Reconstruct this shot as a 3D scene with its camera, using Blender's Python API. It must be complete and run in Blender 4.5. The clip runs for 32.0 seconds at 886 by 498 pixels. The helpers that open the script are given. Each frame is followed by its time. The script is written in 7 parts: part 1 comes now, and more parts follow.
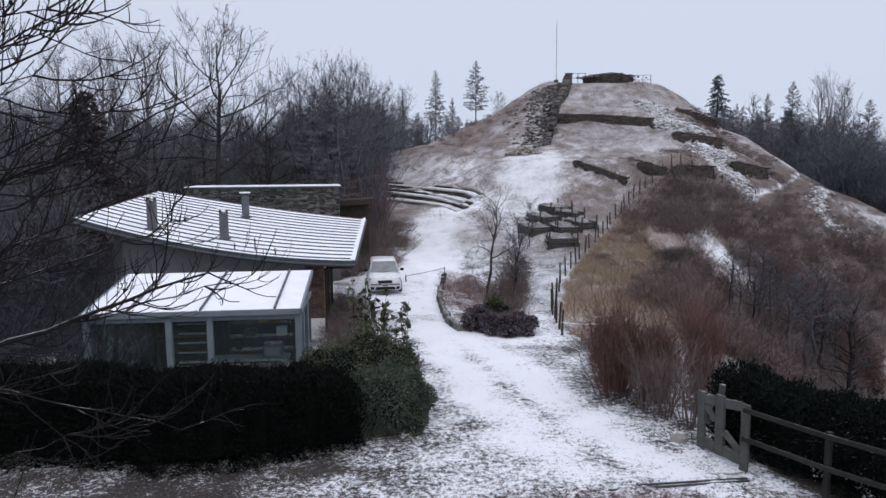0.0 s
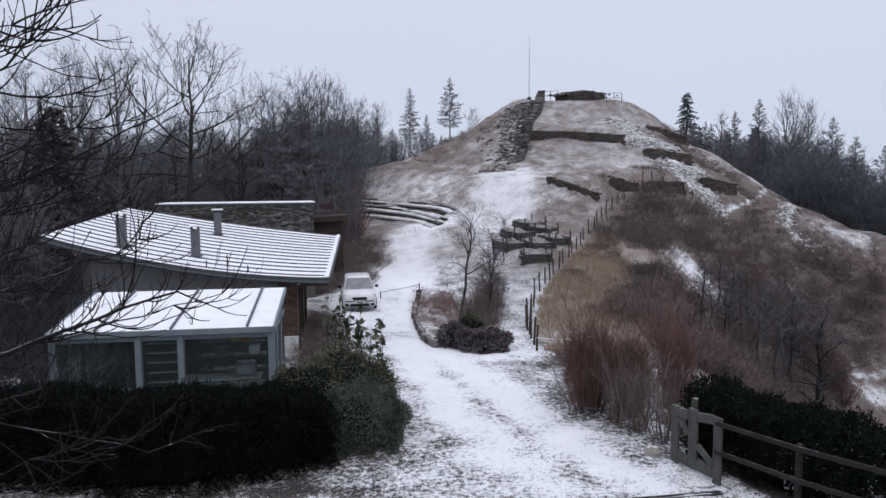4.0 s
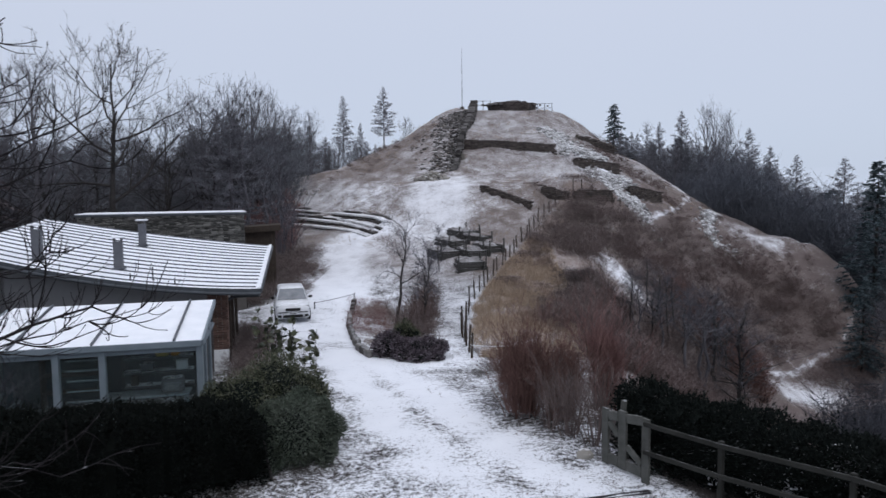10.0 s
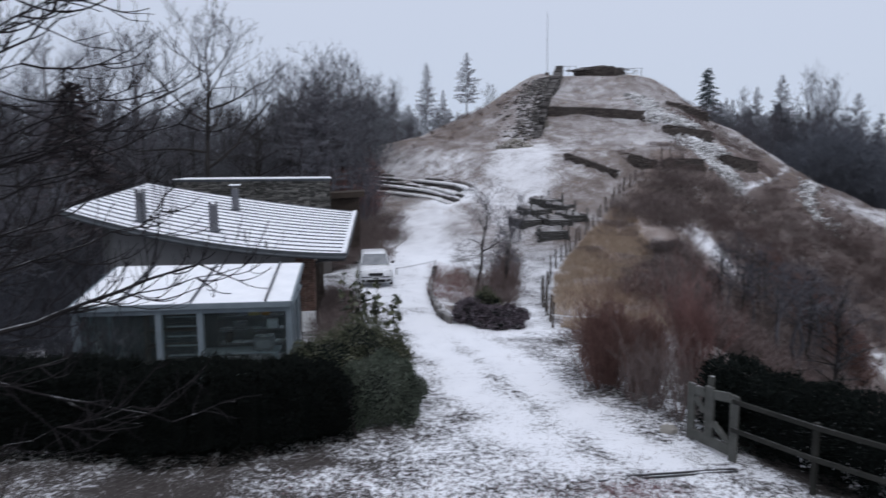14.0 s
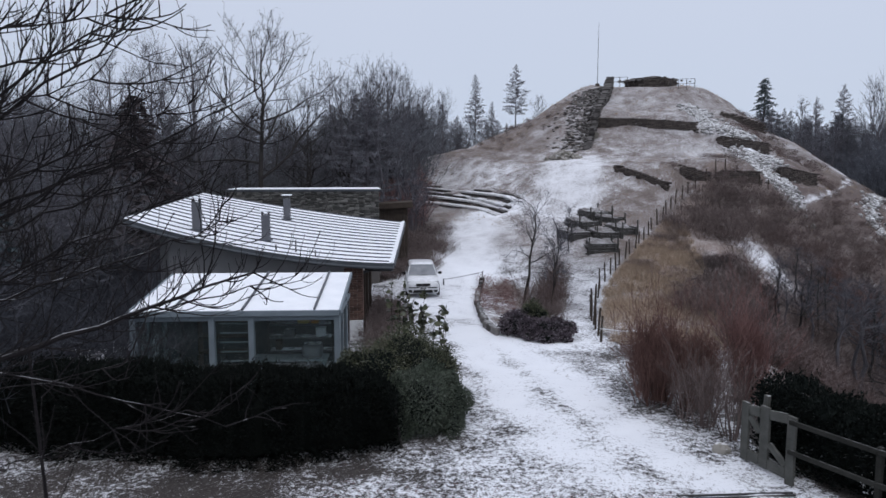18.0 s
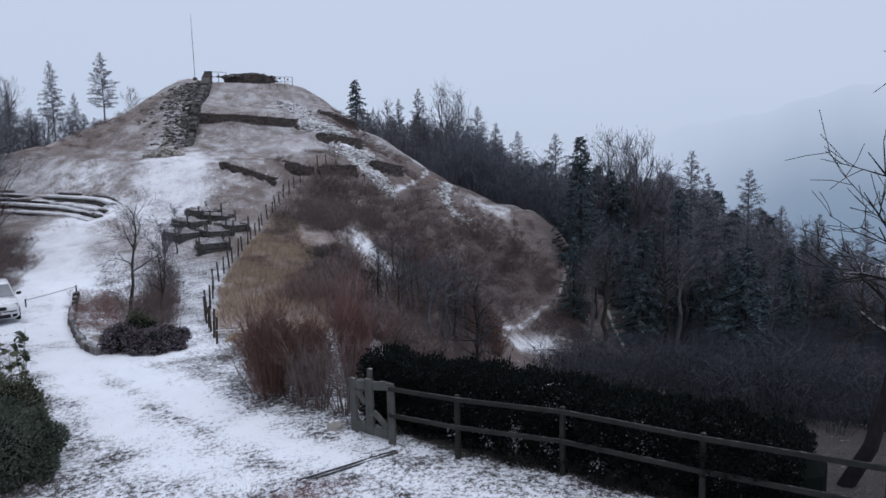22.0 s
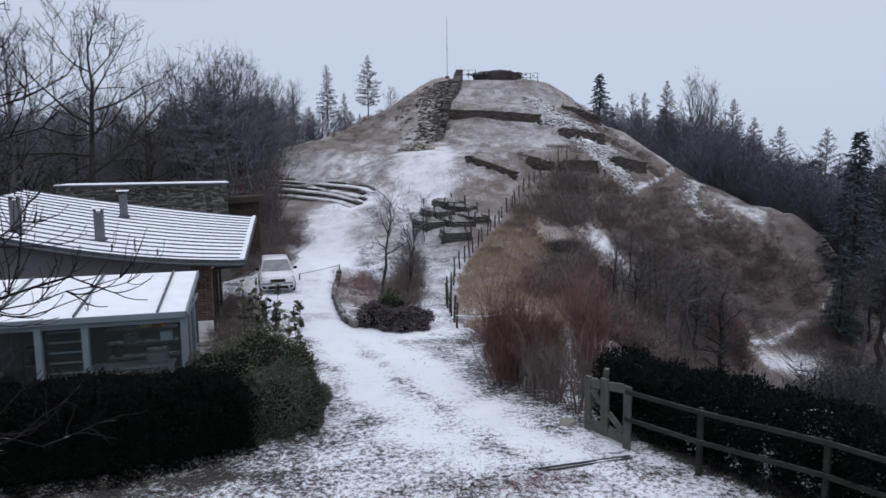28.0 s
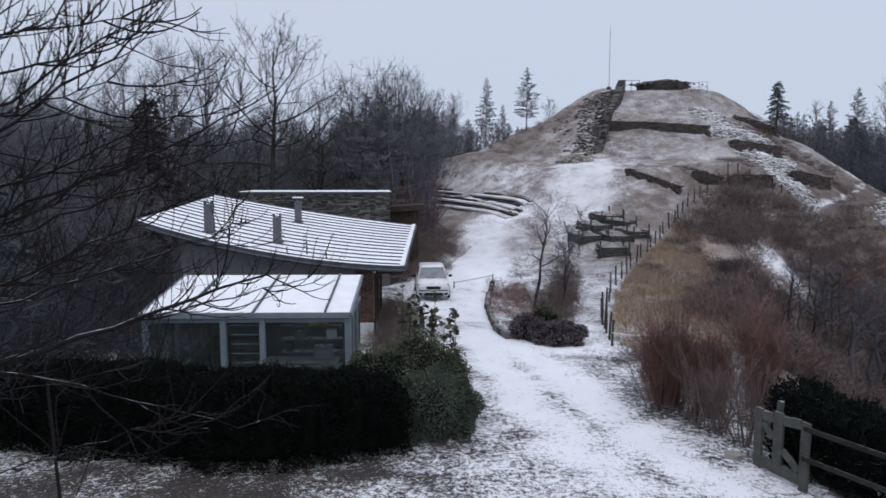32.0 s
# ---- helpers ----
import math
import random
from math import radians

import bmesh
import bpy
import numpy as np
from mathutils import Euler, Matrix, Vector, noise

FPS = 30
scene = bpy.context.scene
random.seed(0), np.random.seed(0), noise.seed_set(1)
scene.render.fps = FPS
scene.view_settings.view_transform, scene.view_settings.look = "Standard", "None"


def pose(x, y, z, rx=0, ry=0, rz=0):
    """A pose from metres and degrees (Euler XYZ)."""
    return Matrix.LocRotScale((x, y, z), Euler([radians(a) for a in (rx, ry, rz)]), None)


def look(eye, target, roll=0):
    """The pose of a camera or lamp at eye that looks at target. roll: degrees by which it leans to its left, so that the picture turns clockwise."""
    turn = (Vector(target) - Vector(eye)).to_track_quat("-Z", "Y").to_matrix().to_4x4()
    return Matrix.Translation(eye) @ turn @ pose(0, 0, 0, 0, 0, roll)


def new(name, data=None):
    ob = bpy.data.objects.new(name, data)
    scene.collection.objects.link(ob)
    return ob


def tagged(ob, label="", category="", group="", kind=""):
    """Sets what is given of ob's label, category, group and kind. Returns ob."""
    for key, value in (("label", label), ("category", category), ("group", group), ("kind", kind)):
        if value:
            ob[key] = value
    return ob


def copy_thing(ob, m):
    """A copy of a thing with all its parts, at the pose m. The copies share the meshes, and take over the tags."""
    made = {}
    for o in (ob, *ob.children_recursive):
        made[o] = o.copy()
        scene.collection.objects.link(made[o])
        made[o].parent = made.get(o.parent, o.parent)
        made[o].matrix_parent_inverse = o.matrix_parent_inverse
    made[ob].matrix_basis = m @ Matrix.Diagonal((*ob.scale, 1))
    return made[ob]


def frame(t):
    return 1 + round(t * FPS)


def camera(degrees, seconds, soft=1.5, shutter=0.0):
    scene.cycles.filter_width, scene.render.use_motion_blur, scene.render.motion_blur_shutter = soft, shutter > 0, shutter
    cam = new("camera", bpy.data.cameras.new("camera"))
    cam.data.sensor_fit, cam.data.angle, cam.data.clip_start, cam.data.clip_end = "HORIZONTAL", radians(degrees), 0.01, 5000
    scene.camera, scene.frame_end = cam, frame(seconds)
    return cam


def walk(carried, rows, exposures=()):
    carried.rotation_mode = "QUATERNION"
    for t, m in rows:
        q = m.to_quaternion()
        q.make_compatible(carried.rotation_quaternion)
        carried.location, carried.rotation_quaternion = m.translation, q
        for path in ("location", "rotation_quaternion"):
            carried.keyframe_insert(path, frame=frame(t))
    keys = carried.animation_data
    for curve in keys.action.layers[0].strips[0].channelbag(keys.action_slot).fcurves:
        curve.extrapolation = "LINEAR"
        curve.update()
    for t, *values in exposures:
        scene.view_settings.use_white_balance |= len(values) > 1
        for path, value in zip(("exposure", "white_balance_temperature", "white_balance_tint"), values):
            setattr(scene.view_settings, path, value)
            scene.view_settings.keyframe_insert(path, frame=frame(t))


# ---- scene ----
# ---------------- camera ----------------
cam = camera(66.6, 32.0, shutter=0.5)
EYE = 5.3
ROWS = [
    (0.0, 0.0, 0.0, 0.0, -0.48, -6.6, 0.39),
    (0.5, 0.013, -0.004, -0.002, -1.42, -6.71, 0.58),
    (1.0, 0.007, 0.002, 0.0, -2.01, -6.5, 0.55),
    (1.5, 0.005, 0.002, 0.001, -1.56, -6.29, 0.55),
    (2.0, 0.002, 0.005, 0.005, -1.85, -5.63, 0.44),
    (2.5, 0.011, 0.0, 0.006, -2.41, -5.17, 0.53),
    (3.0, 0.009, 0.002, 0.006, -2.35, -5.26, 0.48),
    (3.5, 0.014, -0.0, 0.006, -2.8, -5.14, 0.55),
    (5.5, 0.004, 0.002, 0.003, -1.68, -5.85, -0.09),
    (6.0, 0.005, 0.002, 0.004, -1.76, -5.78, -0.06),
    (6.5, 0.005, 0.002, 0.004, -2.36, -5.62, 0.07),
    (7.0, -0.005, 0.005, 0.006, -1.39, -5.11, 0.03),
    (7.5, -0.007, 0.002, 0.005, -0.53, -5.21, -0.28),
    (8.0, -0.005, 0.002, 0.005, -0.67, -5.1, -0.02),
    (8.5, 0.016, -0.005, 0.002, -1.52, -5.45, 0.32),
    (9.0, 0.022, -0.002, 0.006, -3.54, -5.9, 0.06),
    (9.5, 0.043, -0.005, 0.006, -5.71, -5.36, 0.47),
    (10.0, 0.058, -0.007, 0.011, -8.12, -4.57, 0.63),
    (10.5, 0.077, -0.016, 0.012, -10.61, -4.78, 0.78),
    (11.0, 0.099, -0.02, 0.011, -13.13, -4.76, 0.97),
    (11.5, 0.108, -0.016, 0.01, -14.54, -5.31, 0.98),
    (12.0, 0.122, -0.02, 0.009, -15.69, -5.25, 1.34),
    (12.5, 0.119, -0.014, 0.009, -16.45, -5.2, 1.59),
    (13.0, 0.094, -0.005, 0.007, -14.16, -6.15, 1.19),
    (13.5, 0.031, 0.004, -0.003, -7.95, -6.74, 0.64),
    (14.0, -0.014, 0.009, -0.01, -1.27, -7.21, 0.26),
    (14.5, -0.036, 0.002, -0.014, 3.71, -7.69, -0.12),
    (16.5, -0.032, 0.002, -0.008, 3.58, -6.87, 0.06),
    (17.0, -0.032, 0.002, -0.007, 3.43, -6.63, 0.12),
    (17.5, -0.029, -0.0, -0.007, 3.46, -6.48, -0.01),
    (18.0, -0.025, -0.002, -0.005, 2.78, -6.26, 0.04),
    (18.5, -0.005, -0.0, -0.0, 0.54, -5.82, 0.27),
    (19.0, 0.032, -0.005, 0.005, -3.78, -5.67, 0.73),
    (19.5, 0.101, -0.018, 0.006, -10.72, -5.63, 1.25),
    (20.0, 0.167, -0.029, 0.002, -19.56, -6.48, 2.48),
    (20.5, 0.205, -0.036, 0.004, -24.65, -6.66, 2.31),
    (21.0, 0.243, -0.045, 0.003, -27.3, -6.24, 1.72),
    (21.5, 0.265, -0.054, 0.001, -29.76, -6.27, 1.87),
    (22.0, 0.268, -0.054, -0.002, -29.23, -7.03, 1.54),
    (22.5, 0.27, -0.054, -0.005, -27.31, -7.91, 1.12),
    (23.0, 0.272, -0.054, -0.008, -25.15, -7.83, 1.9),
    (23.5, 0.279, -0.058, -0.01, -25.34, -7.67, 2.37),
    (24.0, 0.281, -0.056, -0.008, -25.45, -7.65, 2.6),
    (24.5, 0.275, -0.054, -0.008, -24.87, -7.98, 2.37),
    (26.5, 0.176, -0.029, -0.003, -17.03, -6.8, 0.97),
    (27.0, 0.148, -0.02, -0.003, -14.26, -7.17, 0.8),
    (27.5, 0.117, -0.013, -0.002, -11.62, -7.03, 0.81),
    (28.0, 0.079, -0.002, -0.003, -9.36, -7.05, 0.62),
    (28.5, 0.054, 0.002, -0.004, -7.49, -6.85, 0.92),
    (29.0, 0.029, 0.007, -0.004, -5.24, -6.79, 1.62),
    (29.5, 0.023, 0.005, -0.004, -4.16, -6.74, 1.19),
    (30.0, 0.018, 0.005, -0.003, -3.87, -6.6, 1.16),
    (30.5, 0.005, 0.009, -0.005, -2.45, -6.86, 1.19),
    (31.0, -0.011, 0.007, -0.004, -0.86, -6.48, 0.99),
    (31.5, -0.036, 0.007, -0.006, 1.09, -6.38, 0.63),
    (32.0, -0.041, 0.005, -0.006, 3.67, -6.01, -0.11),
]
EXPOSURES = [(0.0, 0.14, 6600, 12), (3.5, 0.14, 6600, 12), (6.0, 0.03, 6500, 10), (17.0, 0.03, 6500, 10), (20.0, 0.02, 6450, 10), (22.0, -0.01, 6250, 10), (25.0, -0.01, 6250, 10), (28.0, 0.0, 6400, 10), (32.0, 0.02, 6500, 10)]
walk(cam, [(t, pose(x, y, EYE + z, 90 + pitch, roll, yaw)) for t, x, y, z, yaw, pitch, roll in ROWS], EXPOSURES)

# ---------------- world and light ----------------
world = bpy.data.worlds.new("overcast_sky")
scene.world = world
world.use_nodes = True
wn, wl = world.node_tree.nodes, world.node_tree.links
wn.clear()
w_sky = wn.new("ShaderNodeTexSky")
w_sky.sky_type, w_sky.sun_disc = "NISHITA", False
w_sky.sun_elevation, w_sky.sun_rotation = radians(30), radians(200)
w_tc, w_sep = wn.new("ShaderNodeTexCoord"), wn.new("ShaderNodeSeparateXYZ")
w_cloud = wn.new("ShaderNodeTexNoise")
w_cloud.inputs["Scale"].default_value, w_cloud.inputs["Detail"].default_value = 2.2, 4.0
w_lift = wn.new("ShaderNodeMath")
w_lift.operation = "MULTIPLY_ADD"
w_lift.inputs[1].default_value = 0.10
w_ramp = wn.new("ShaderNodeValToRGB")
for i, (p, c) in enumerate(((0.0, (4.7, 5.5, 7.0)), (0.16, (5.35, 5.95, 7.3)), (0.42, (5.9, 6.4, 7.7)), (1.0, (10.2, 10.8, 12.4)))):
    e = w_ramp.color_ramp.elements[i] if i < 2 else w_ramp.color_ramp.elements.new(p)
    e.position, e.color = p, (*c, 1)
w_mix = wn.new("ShaderNodeMix")
w_mix.data_type = "RGBA"
w_mix.inputs[0].default_value = 0.94
w_bg, w_out = wn.new("ShaderNodeBackground"), wn.new("ShaderNodeOutputWorld")
w_bg.inputs["Strength"].default_value = 0.105
wl.new(w_tc.outputs["Generated"], w_sep.inputs[0])
wl.new(w_tc.outputs["Generated"], w_cloud.inputs["Vector"])
wl.new(w_cloud.outputs["Fac"], w_lift.inputs[0])
wl.new(w_sep.outputs["Z"], w_lift.inputs[2])
wl.new(w_lift.outputs[0], w_ramp.inputs["Fac"])
wl.new(w_sky.outputs["Color"], w_mix.inputs[6])
wl.new(w_ramp.outputs["Color"], w_mix.inputs[7])
wl.new(w_mix.outputs[2], w_bg.inputs["Color"])
wl.new(w_bg.outputs["Background"], w_out.inputs["Surface"])

sun = new("sun", bpy.data.lights.new("sun", "SUN"))
sun.data.energy, sun.data.angle, sun.data.color = 0.5, radians(40), (1.0, 0.97, 0.94)
sun.matrix_world = look((0, 0, 60), (-12, 40, 0))


# ---------------- small tools ----------------
rng = random.Random(7)


def at(az, d, z=0.0):
    """A place from the bearing in degrees clockwise from y, the distance along the ground and the height."""
    return Vector((d * math.sin(radians(az)), d * math.cos(radians(az)), z))


def ss(a, b, v):
    t = np.clip((np.asarray(v, dtype=float) - a) / (b - a), 0, 1)
    return t * t * (3 - 2 * t)


class Shape:
    """Collects the faces of one mesh."""

    def __init__(self):
        self.v, self.f = [], []

    def add(self, verts, faces):
        n = len(self.v)
        self.v.extend(verts)
        self.f.extend([tuple(n + i for i in f) for f in faces])
        return self

    def box(self, size, m=None, bevel=0.0):
        """A box with its corners cut off, centred, then laid at the pose m."""
        x, y, z = (s / 2 for s in size)
        b = min(bevel, x * 0.9, y * 0.9, z * 0.9)
        m = m or Matrix()
        if b <= 0:
            vs = [(i * x, j * y, k * z) for i in (-1, 1) for j in (-1, 1) for k in (-1, 1)]
            fs = [(0, 1, 3, 2), (4, 6, 7, 5), (0, 4, 5, 1), (2, 3, 7, 6), (0, 2, 6, 4), (1, 5, 7, 3)]
        else:
            vs, fs = [], []
            for k, (dx, dy) in ((-z, (b, b)), (-z + b, (0, 0)), (z - b, (0, 0)), (z, (b, b))):
                X, Y = x - dx, y - dy
                vs += [(-X + b, -Y, k), (X - b, -Y, k), (X, -Y + b, k), (X, Y - b, k), (X - b, Y, k), (-X + b, Y, k), (-X, Y - b, k), (-X, -Y + b, k)]
            for r in range(3):
                for i in range(8):
                    fs.append((r * 8 + i, r * 8 + (i + 1) % 8, r * 8 + 8 + (i + 1) % 8, r * 8 + 8 + i))
            fs += [tuple(range(7, -1, -1)), tuple(range(24, 32))]
        return self.add([tuple(m @ Vector(p)) for p in vs], fs)

    def tube(self, pts, radii, sides=6, cap=True):
        """A round bar along points, with a radius at each."""
        pts = [Vector(p) for p in pts]
        n, vs, fs = len(pts), [], []
        for i, p in enumerate(pts):
            d = (pts[min(i + 1, n - 1)] - pts[max(i - 1, 0)])
            d = d.normalized() if d.length > 1e-9 else Vector((0, 0, 1))
            u = d.cross(Vector((0, 0, 1)) if abs(d.z) < 0.9 else Vector((1, 0, 0))).normalized()
            w = d.cross(u)
            for k in range(sides):
                a = 2 * math.pi * k / sides
                vs.append(tuple(p + (u * math.cos(a) + w * math.sin(a)) * radii[i]))
        for i in range(n - 1):
            for k in range(sides):
                fs.append((i * sides + k, i * sides + (k + 1) % sides, (i + 1) * sides + (k + 1) % sides, (i + 1) * sides + k))
        if cap:
            fs += [tuple(range(sides - 1, -1, -1)), tuple(range((n - 1) * sides, n * sides))]
        return self.add(vs, fs)

    def bar(self, a, b, w, h, bevel=0.006):
        """A squared timber from a to b."""
        a, b = Vector(a), Vector(b)
        m = Matrix.Translation((a + b) / 2) @ (b - a).to_track_quat("Y", "Z").to_matrix().to_4x4()
        return self.box((w, (b - a).length, h), m, bevel)

    def mesh(self, name, material, smooth=False):
        me = bpy.data.meshes.new(name)
        me.from_pydata(self.v, [], self.f)
        if material:
            me.materials.append(material)
        if smooth:
            me.polygons.foreach_set("use_smooth", [True] * len(me.polygons))
        me.update()
        return me


def part(name, shape, material, parent=None, label="", smooth=False):
    ob = new(name, shape.mesh(name, material, smooth))
    if parent:
        ob.parent = parent
    if label:
        ob["label"] = label
    return ob


def thing(name, label, category, m=None, group="", kind=""):
    ob = new(name)
    ob.empty_display_size = 0.3
    ob.matrix_world = m or Matrix()
    return tagged(ob, label, category, group, kind)


# ---------------- materials ----------------
def material(name, colors, scale=6.0, rough=0.85, bump=0.3, bump_scale=40.0, metal=0.0, snow=None, island=0.0, spec=0.12, coord="Object"):
    """A surface mottled between colours at two scales, with relief; snow: (amount, steepness, colour) laid on faces that look up."""
    ma = bpy.data.materials.new(name)
    ma.use_nodes = True
    n, l = ma.node_tree.nodes, ma.node_tree.links
    bsdf = n["Principled BSDF"]
    tc = n.new("ShaderNodeTexCoord")
    na, nb = n.new("ShaderNodeTexNoise"), n.new("ShaderNodeTexNoise")
    for nd, s in ((na, scale), (nb, bump_scale)):
        nd.inputs["Scale"].default_value, nd.inputs["Detail"].default_value = s, 5.0
        l.new(tc.outputs[coord], nd.inputs["Vector"])
    mixf = n.new("ShaderNodeMath")
    mixf.operation = "MULTIPLY_ADD"
    mixf.inputs[1].default_value = 0.35
    l.new(nb.outputs["Fac"], mixf.inputs[0])
    sc = n.new("ShaderNodeMath")
    sc.operation = "MULTIPLY"
    sc.inputs[1].default_value = 0.65
    l.new(na.outputs["Fac"], sc.inputs[0])
    l.new(sc.outputs[0], mixf.inputs[2])
    fac = mixf.outputs[0]
    if island:
        ge = n.new("ShaderNodeNewGeometry")
        oi = n.new("ShaderNodeObjectInfo")
        ad = n.new("ShaderNodeMath")
        l.new(ge.outputs["Random Per Island"], ad.inputs[0])
        l.new(oi.outputs["Random"], ad.inputs[1])
        fr = n.new("ShaderNodeMath")
        fr.operation = "FRACT"
        l.new(ad.outputs[0], fr.inputs[0])
        mx = n.new("ShaderNodeMix")
        mx.inputs[0].default_value = island
        l.new(fac, mx.inputs[2])
        l.new(fr.outputs[0], mx.inputs[3])
        fac = mx.outputs[0]
    ramp = n.new("ShaderNodeValToRGB")
    el = ramp.color_ramp.elements
    while len(el) < len(colors):
        el.new(0.5)
    for i, c in enumerate(colors):
        el[i].position = 0.28 + 0.44 * i / max(1, len(colors) - 1)
        el[i].color = (*c, 1)
    l.new(fac, ramp.inputs["Fac"])
    col = ramp.outputs["Color"]
    if snow:
        amount, steep, white = snow
        ge = n.new("ShaderNodeNewGeometry")
        sx = n.new("ShaderNodeSeparateXYZ")
        l.new(ge.outputs["Normal"], sx.inputs[0])
        ns = n.new("ShaderNodeTexNoise")
        ns.inputs["Scale"].default_value, ns.inputs["Detail"].default_value = 9.0, 6.0
        l.new(tc.outputs[coord], ns.inputs["Vector"])
        ma_ = n.new("ShaderNodeMath")
        ma_.operation = "MULTIPLY_ADD"
        ma_.inputs[1].default_value = 1.2
        l.new(ns.outputs["Fac"], ma_.inputs[0])
        l.new(sx.outputs["Z"], ma_.inputs[2])
        mr = n.new("ShaderNodeMapRange")
        mr.inputs[1].default_value, mr.inputs[2].default_value = steep + 0.6 - 0.08, steep + 0.6 + 0.15
        mr.inputs[4].default_value = amount
        l.new(ma_.outputs[0], mr.inputs[0])
        mx = n.new("ShaderNodeMix")
        mx.data_type = "RGBA"
        l.new(mr.outputs[0], mx.inputs[0])
        l.new(col, mx.inputs[6])
        mx.inputs[7].default_value = (*white, 1)
        col = mx.outputs[2]
    l.new(col, bsdf.inputs["Base Color"])
    bsdf.inputs["Roughness"].default_value, bsdf.inputs["Metallic"].default_value = rough, metal
    bsdf.inputs["Specular IOR Level"].default_value = spec
    if bump:
        bp = n.new("ShaderNodeBump")
        bp.inputs["Strength"].default_value, bp.inputs["Distance"].default_value = bump, 0.02
        l.new(nb.outputs["Fac"], bp.inputs["Height"])
        l.new(bp.outputs["Normal"], bsdf.inputs["Normal"])
    return ma


SNOW = (0.8, 0.81, 0.84)
M_bark = material("dark_bark", [(0.022, 0.02, 0.02), (0.055, 0.05, 0.048)], 3, 0.95, 0.5, 30)
M_twig = material("twig_bark", [(0.062, 0.0608, 0.071), (0.118, 0.1164, 0.1314)], 2, 0.95, 0.0, 30)
# far-wood twigs and bark: haze put into paler blue-grey base colours
M_hazed = material("haze_paled_twigs", [(0.13, 0.137, 0.157), (0.18, 0.188, 0.21)], 2, 0.95, 0.0, 30)
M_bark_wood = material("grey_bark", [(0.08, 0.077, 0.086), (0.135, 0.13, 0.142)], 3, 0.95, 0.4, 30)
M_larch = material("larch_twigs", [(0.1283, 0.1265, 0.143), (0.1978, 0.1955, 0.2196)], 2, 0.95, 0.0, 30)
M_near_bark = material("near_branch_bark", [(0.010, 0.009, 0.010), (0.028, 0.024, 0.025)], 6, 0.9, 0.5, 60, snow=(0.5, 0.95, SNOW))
M_needle = material("spruce_needles", [(0.0372, 0.0515, 0.0586), (0.0887, 0.1144, 0.1258)], 3, 0.9, 0.0, 20, island=0.4)
M_dull_needle = material("dull_red_brown_needles", [(0.05, 0.042, 0.045), (0.105, 0.088, 0.092)], 3, 0.9, 0.0, 20, island=0.4)
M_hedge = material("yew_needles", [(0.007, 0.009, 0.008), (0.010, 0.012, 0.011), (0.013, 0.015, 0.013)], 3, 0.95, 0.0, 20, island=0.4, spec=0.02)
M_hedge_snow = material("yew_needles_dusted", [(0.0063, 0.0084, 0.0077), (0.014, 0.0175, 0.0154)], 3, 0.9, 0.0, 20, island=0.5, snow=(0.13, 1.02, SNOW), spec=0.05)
M_bush = material("frosted_juniper_sprays", [(0.032, 0.042, 0.032), (0.07, 0.083, 0.065), (0.135, 0.15, 0.125)], 1.6, 0.9, 0.0, 20, island=0.2, spec=0.03)
M_laurel = material("laurel_leaves", [(0.028, 0.034, 0.021), (0.066, 0.073, 0.044), (0.125, 0.128, 0.085)], 3, 0.5, 0.0, 20, island=0.6, snow=(0.1, 0.8, SNOW))
M_purple = material("purple_heather_leaves", [(0.0525, 0.04, 0.0493), (0.126, 0.1048, 0.121)], 3, 0.9, 0.0, 20, island=0.6, snow=(0.12, 0.75, SNOW))
M_redtwig = material("red_brown_twigs", [(0.084, 0.047, 0.0414), (0.1736, 0.103, 0.0896)], 2, 0.95, 0.0, 20, island=0.6)
M_bramble = material("brown_bramble_twigs", [(0.095, 0.0734, 0.0691), (0.189, 0.149, 0.1404)], 2, 0.95, 0.0, 20, island=0.6, snow=(0.15, 0.7, SNOW))
# darker bramble copy that puts the bank hollow's shade into its colour
M_bramble_shade = material("shaded_bramble_twigs", [(0.0506, 0.0411, 0.0404), (0.1075, 0.0883, 0.0867)], 2, 0.95, 0.0, 20, island=0.6)
M_earth_snow = material("snowy_earth", [(0.07, 0.062, 0.056), (0.2, 0.19, 0.19), (0.5, 0.51, 0.53)], 2.2, 0.9, 0.5, 14)
M_straw = material("straw_grass_blades", [(0.2702, 0.2054, 0.1513), (0.4998, 0.3945, 0.2999)], 2, 0.95, 0.0, 20, island=0.6, snow=(0.15, 0.7, SNOW))
M_rust = material("rusty_beech_leaves", [(0.13, 0.07, 0.066), (0.24, 0.14, 0.13)], 2, 0.95, 0.0, 20, island=0.6)
M_roof = material("snowy_metal_roof", [(0.72, 0.74, 0.78), (0.86, 0.87, 0.9)], 2.5, 0.8, 0.25, 60)
M_seam = material("grey_metal_seam", [(0.07, 0.076, 0.088), (0.13, 0.138, 0.155)], 4, 0.6, 0.1, 60, metal=0.2)
M_fascia = material("dark_grey_fascia", [(0.05, 0.056, 0.064), (0.09, 0.098, 0.108)], 4, 0.6, 0.2, 50)
M_render = material("grey_plaster", [(0.17, 0.17, 0.175), (0.24, 0.24, 0.245)], 1.5, 0.9, 0.3, 60)
M_steel = material("blue_grey_steel", [(0.148, 0.18, 0.205), (0.2146, 0.252, 0.2788)], 3, 0.5, 0.1, 60, metal=0.2)
M_wood = material("weathered_dark_rail_wood", [(0.015, 0.015, 0.0135), (0.04, 0.04, 0.036)], 4, 0.9, 0.5, 50, snow=(0.12, 1.05, SNOW))
M_gate = material("silvered_gate_wood", [(0.0533, 0.0541, 0.05), (0.1066, 0.1074, 0.0984)], 4, 0.9, 0.5, 50, snow=(0.3, 1.05, SNOW))
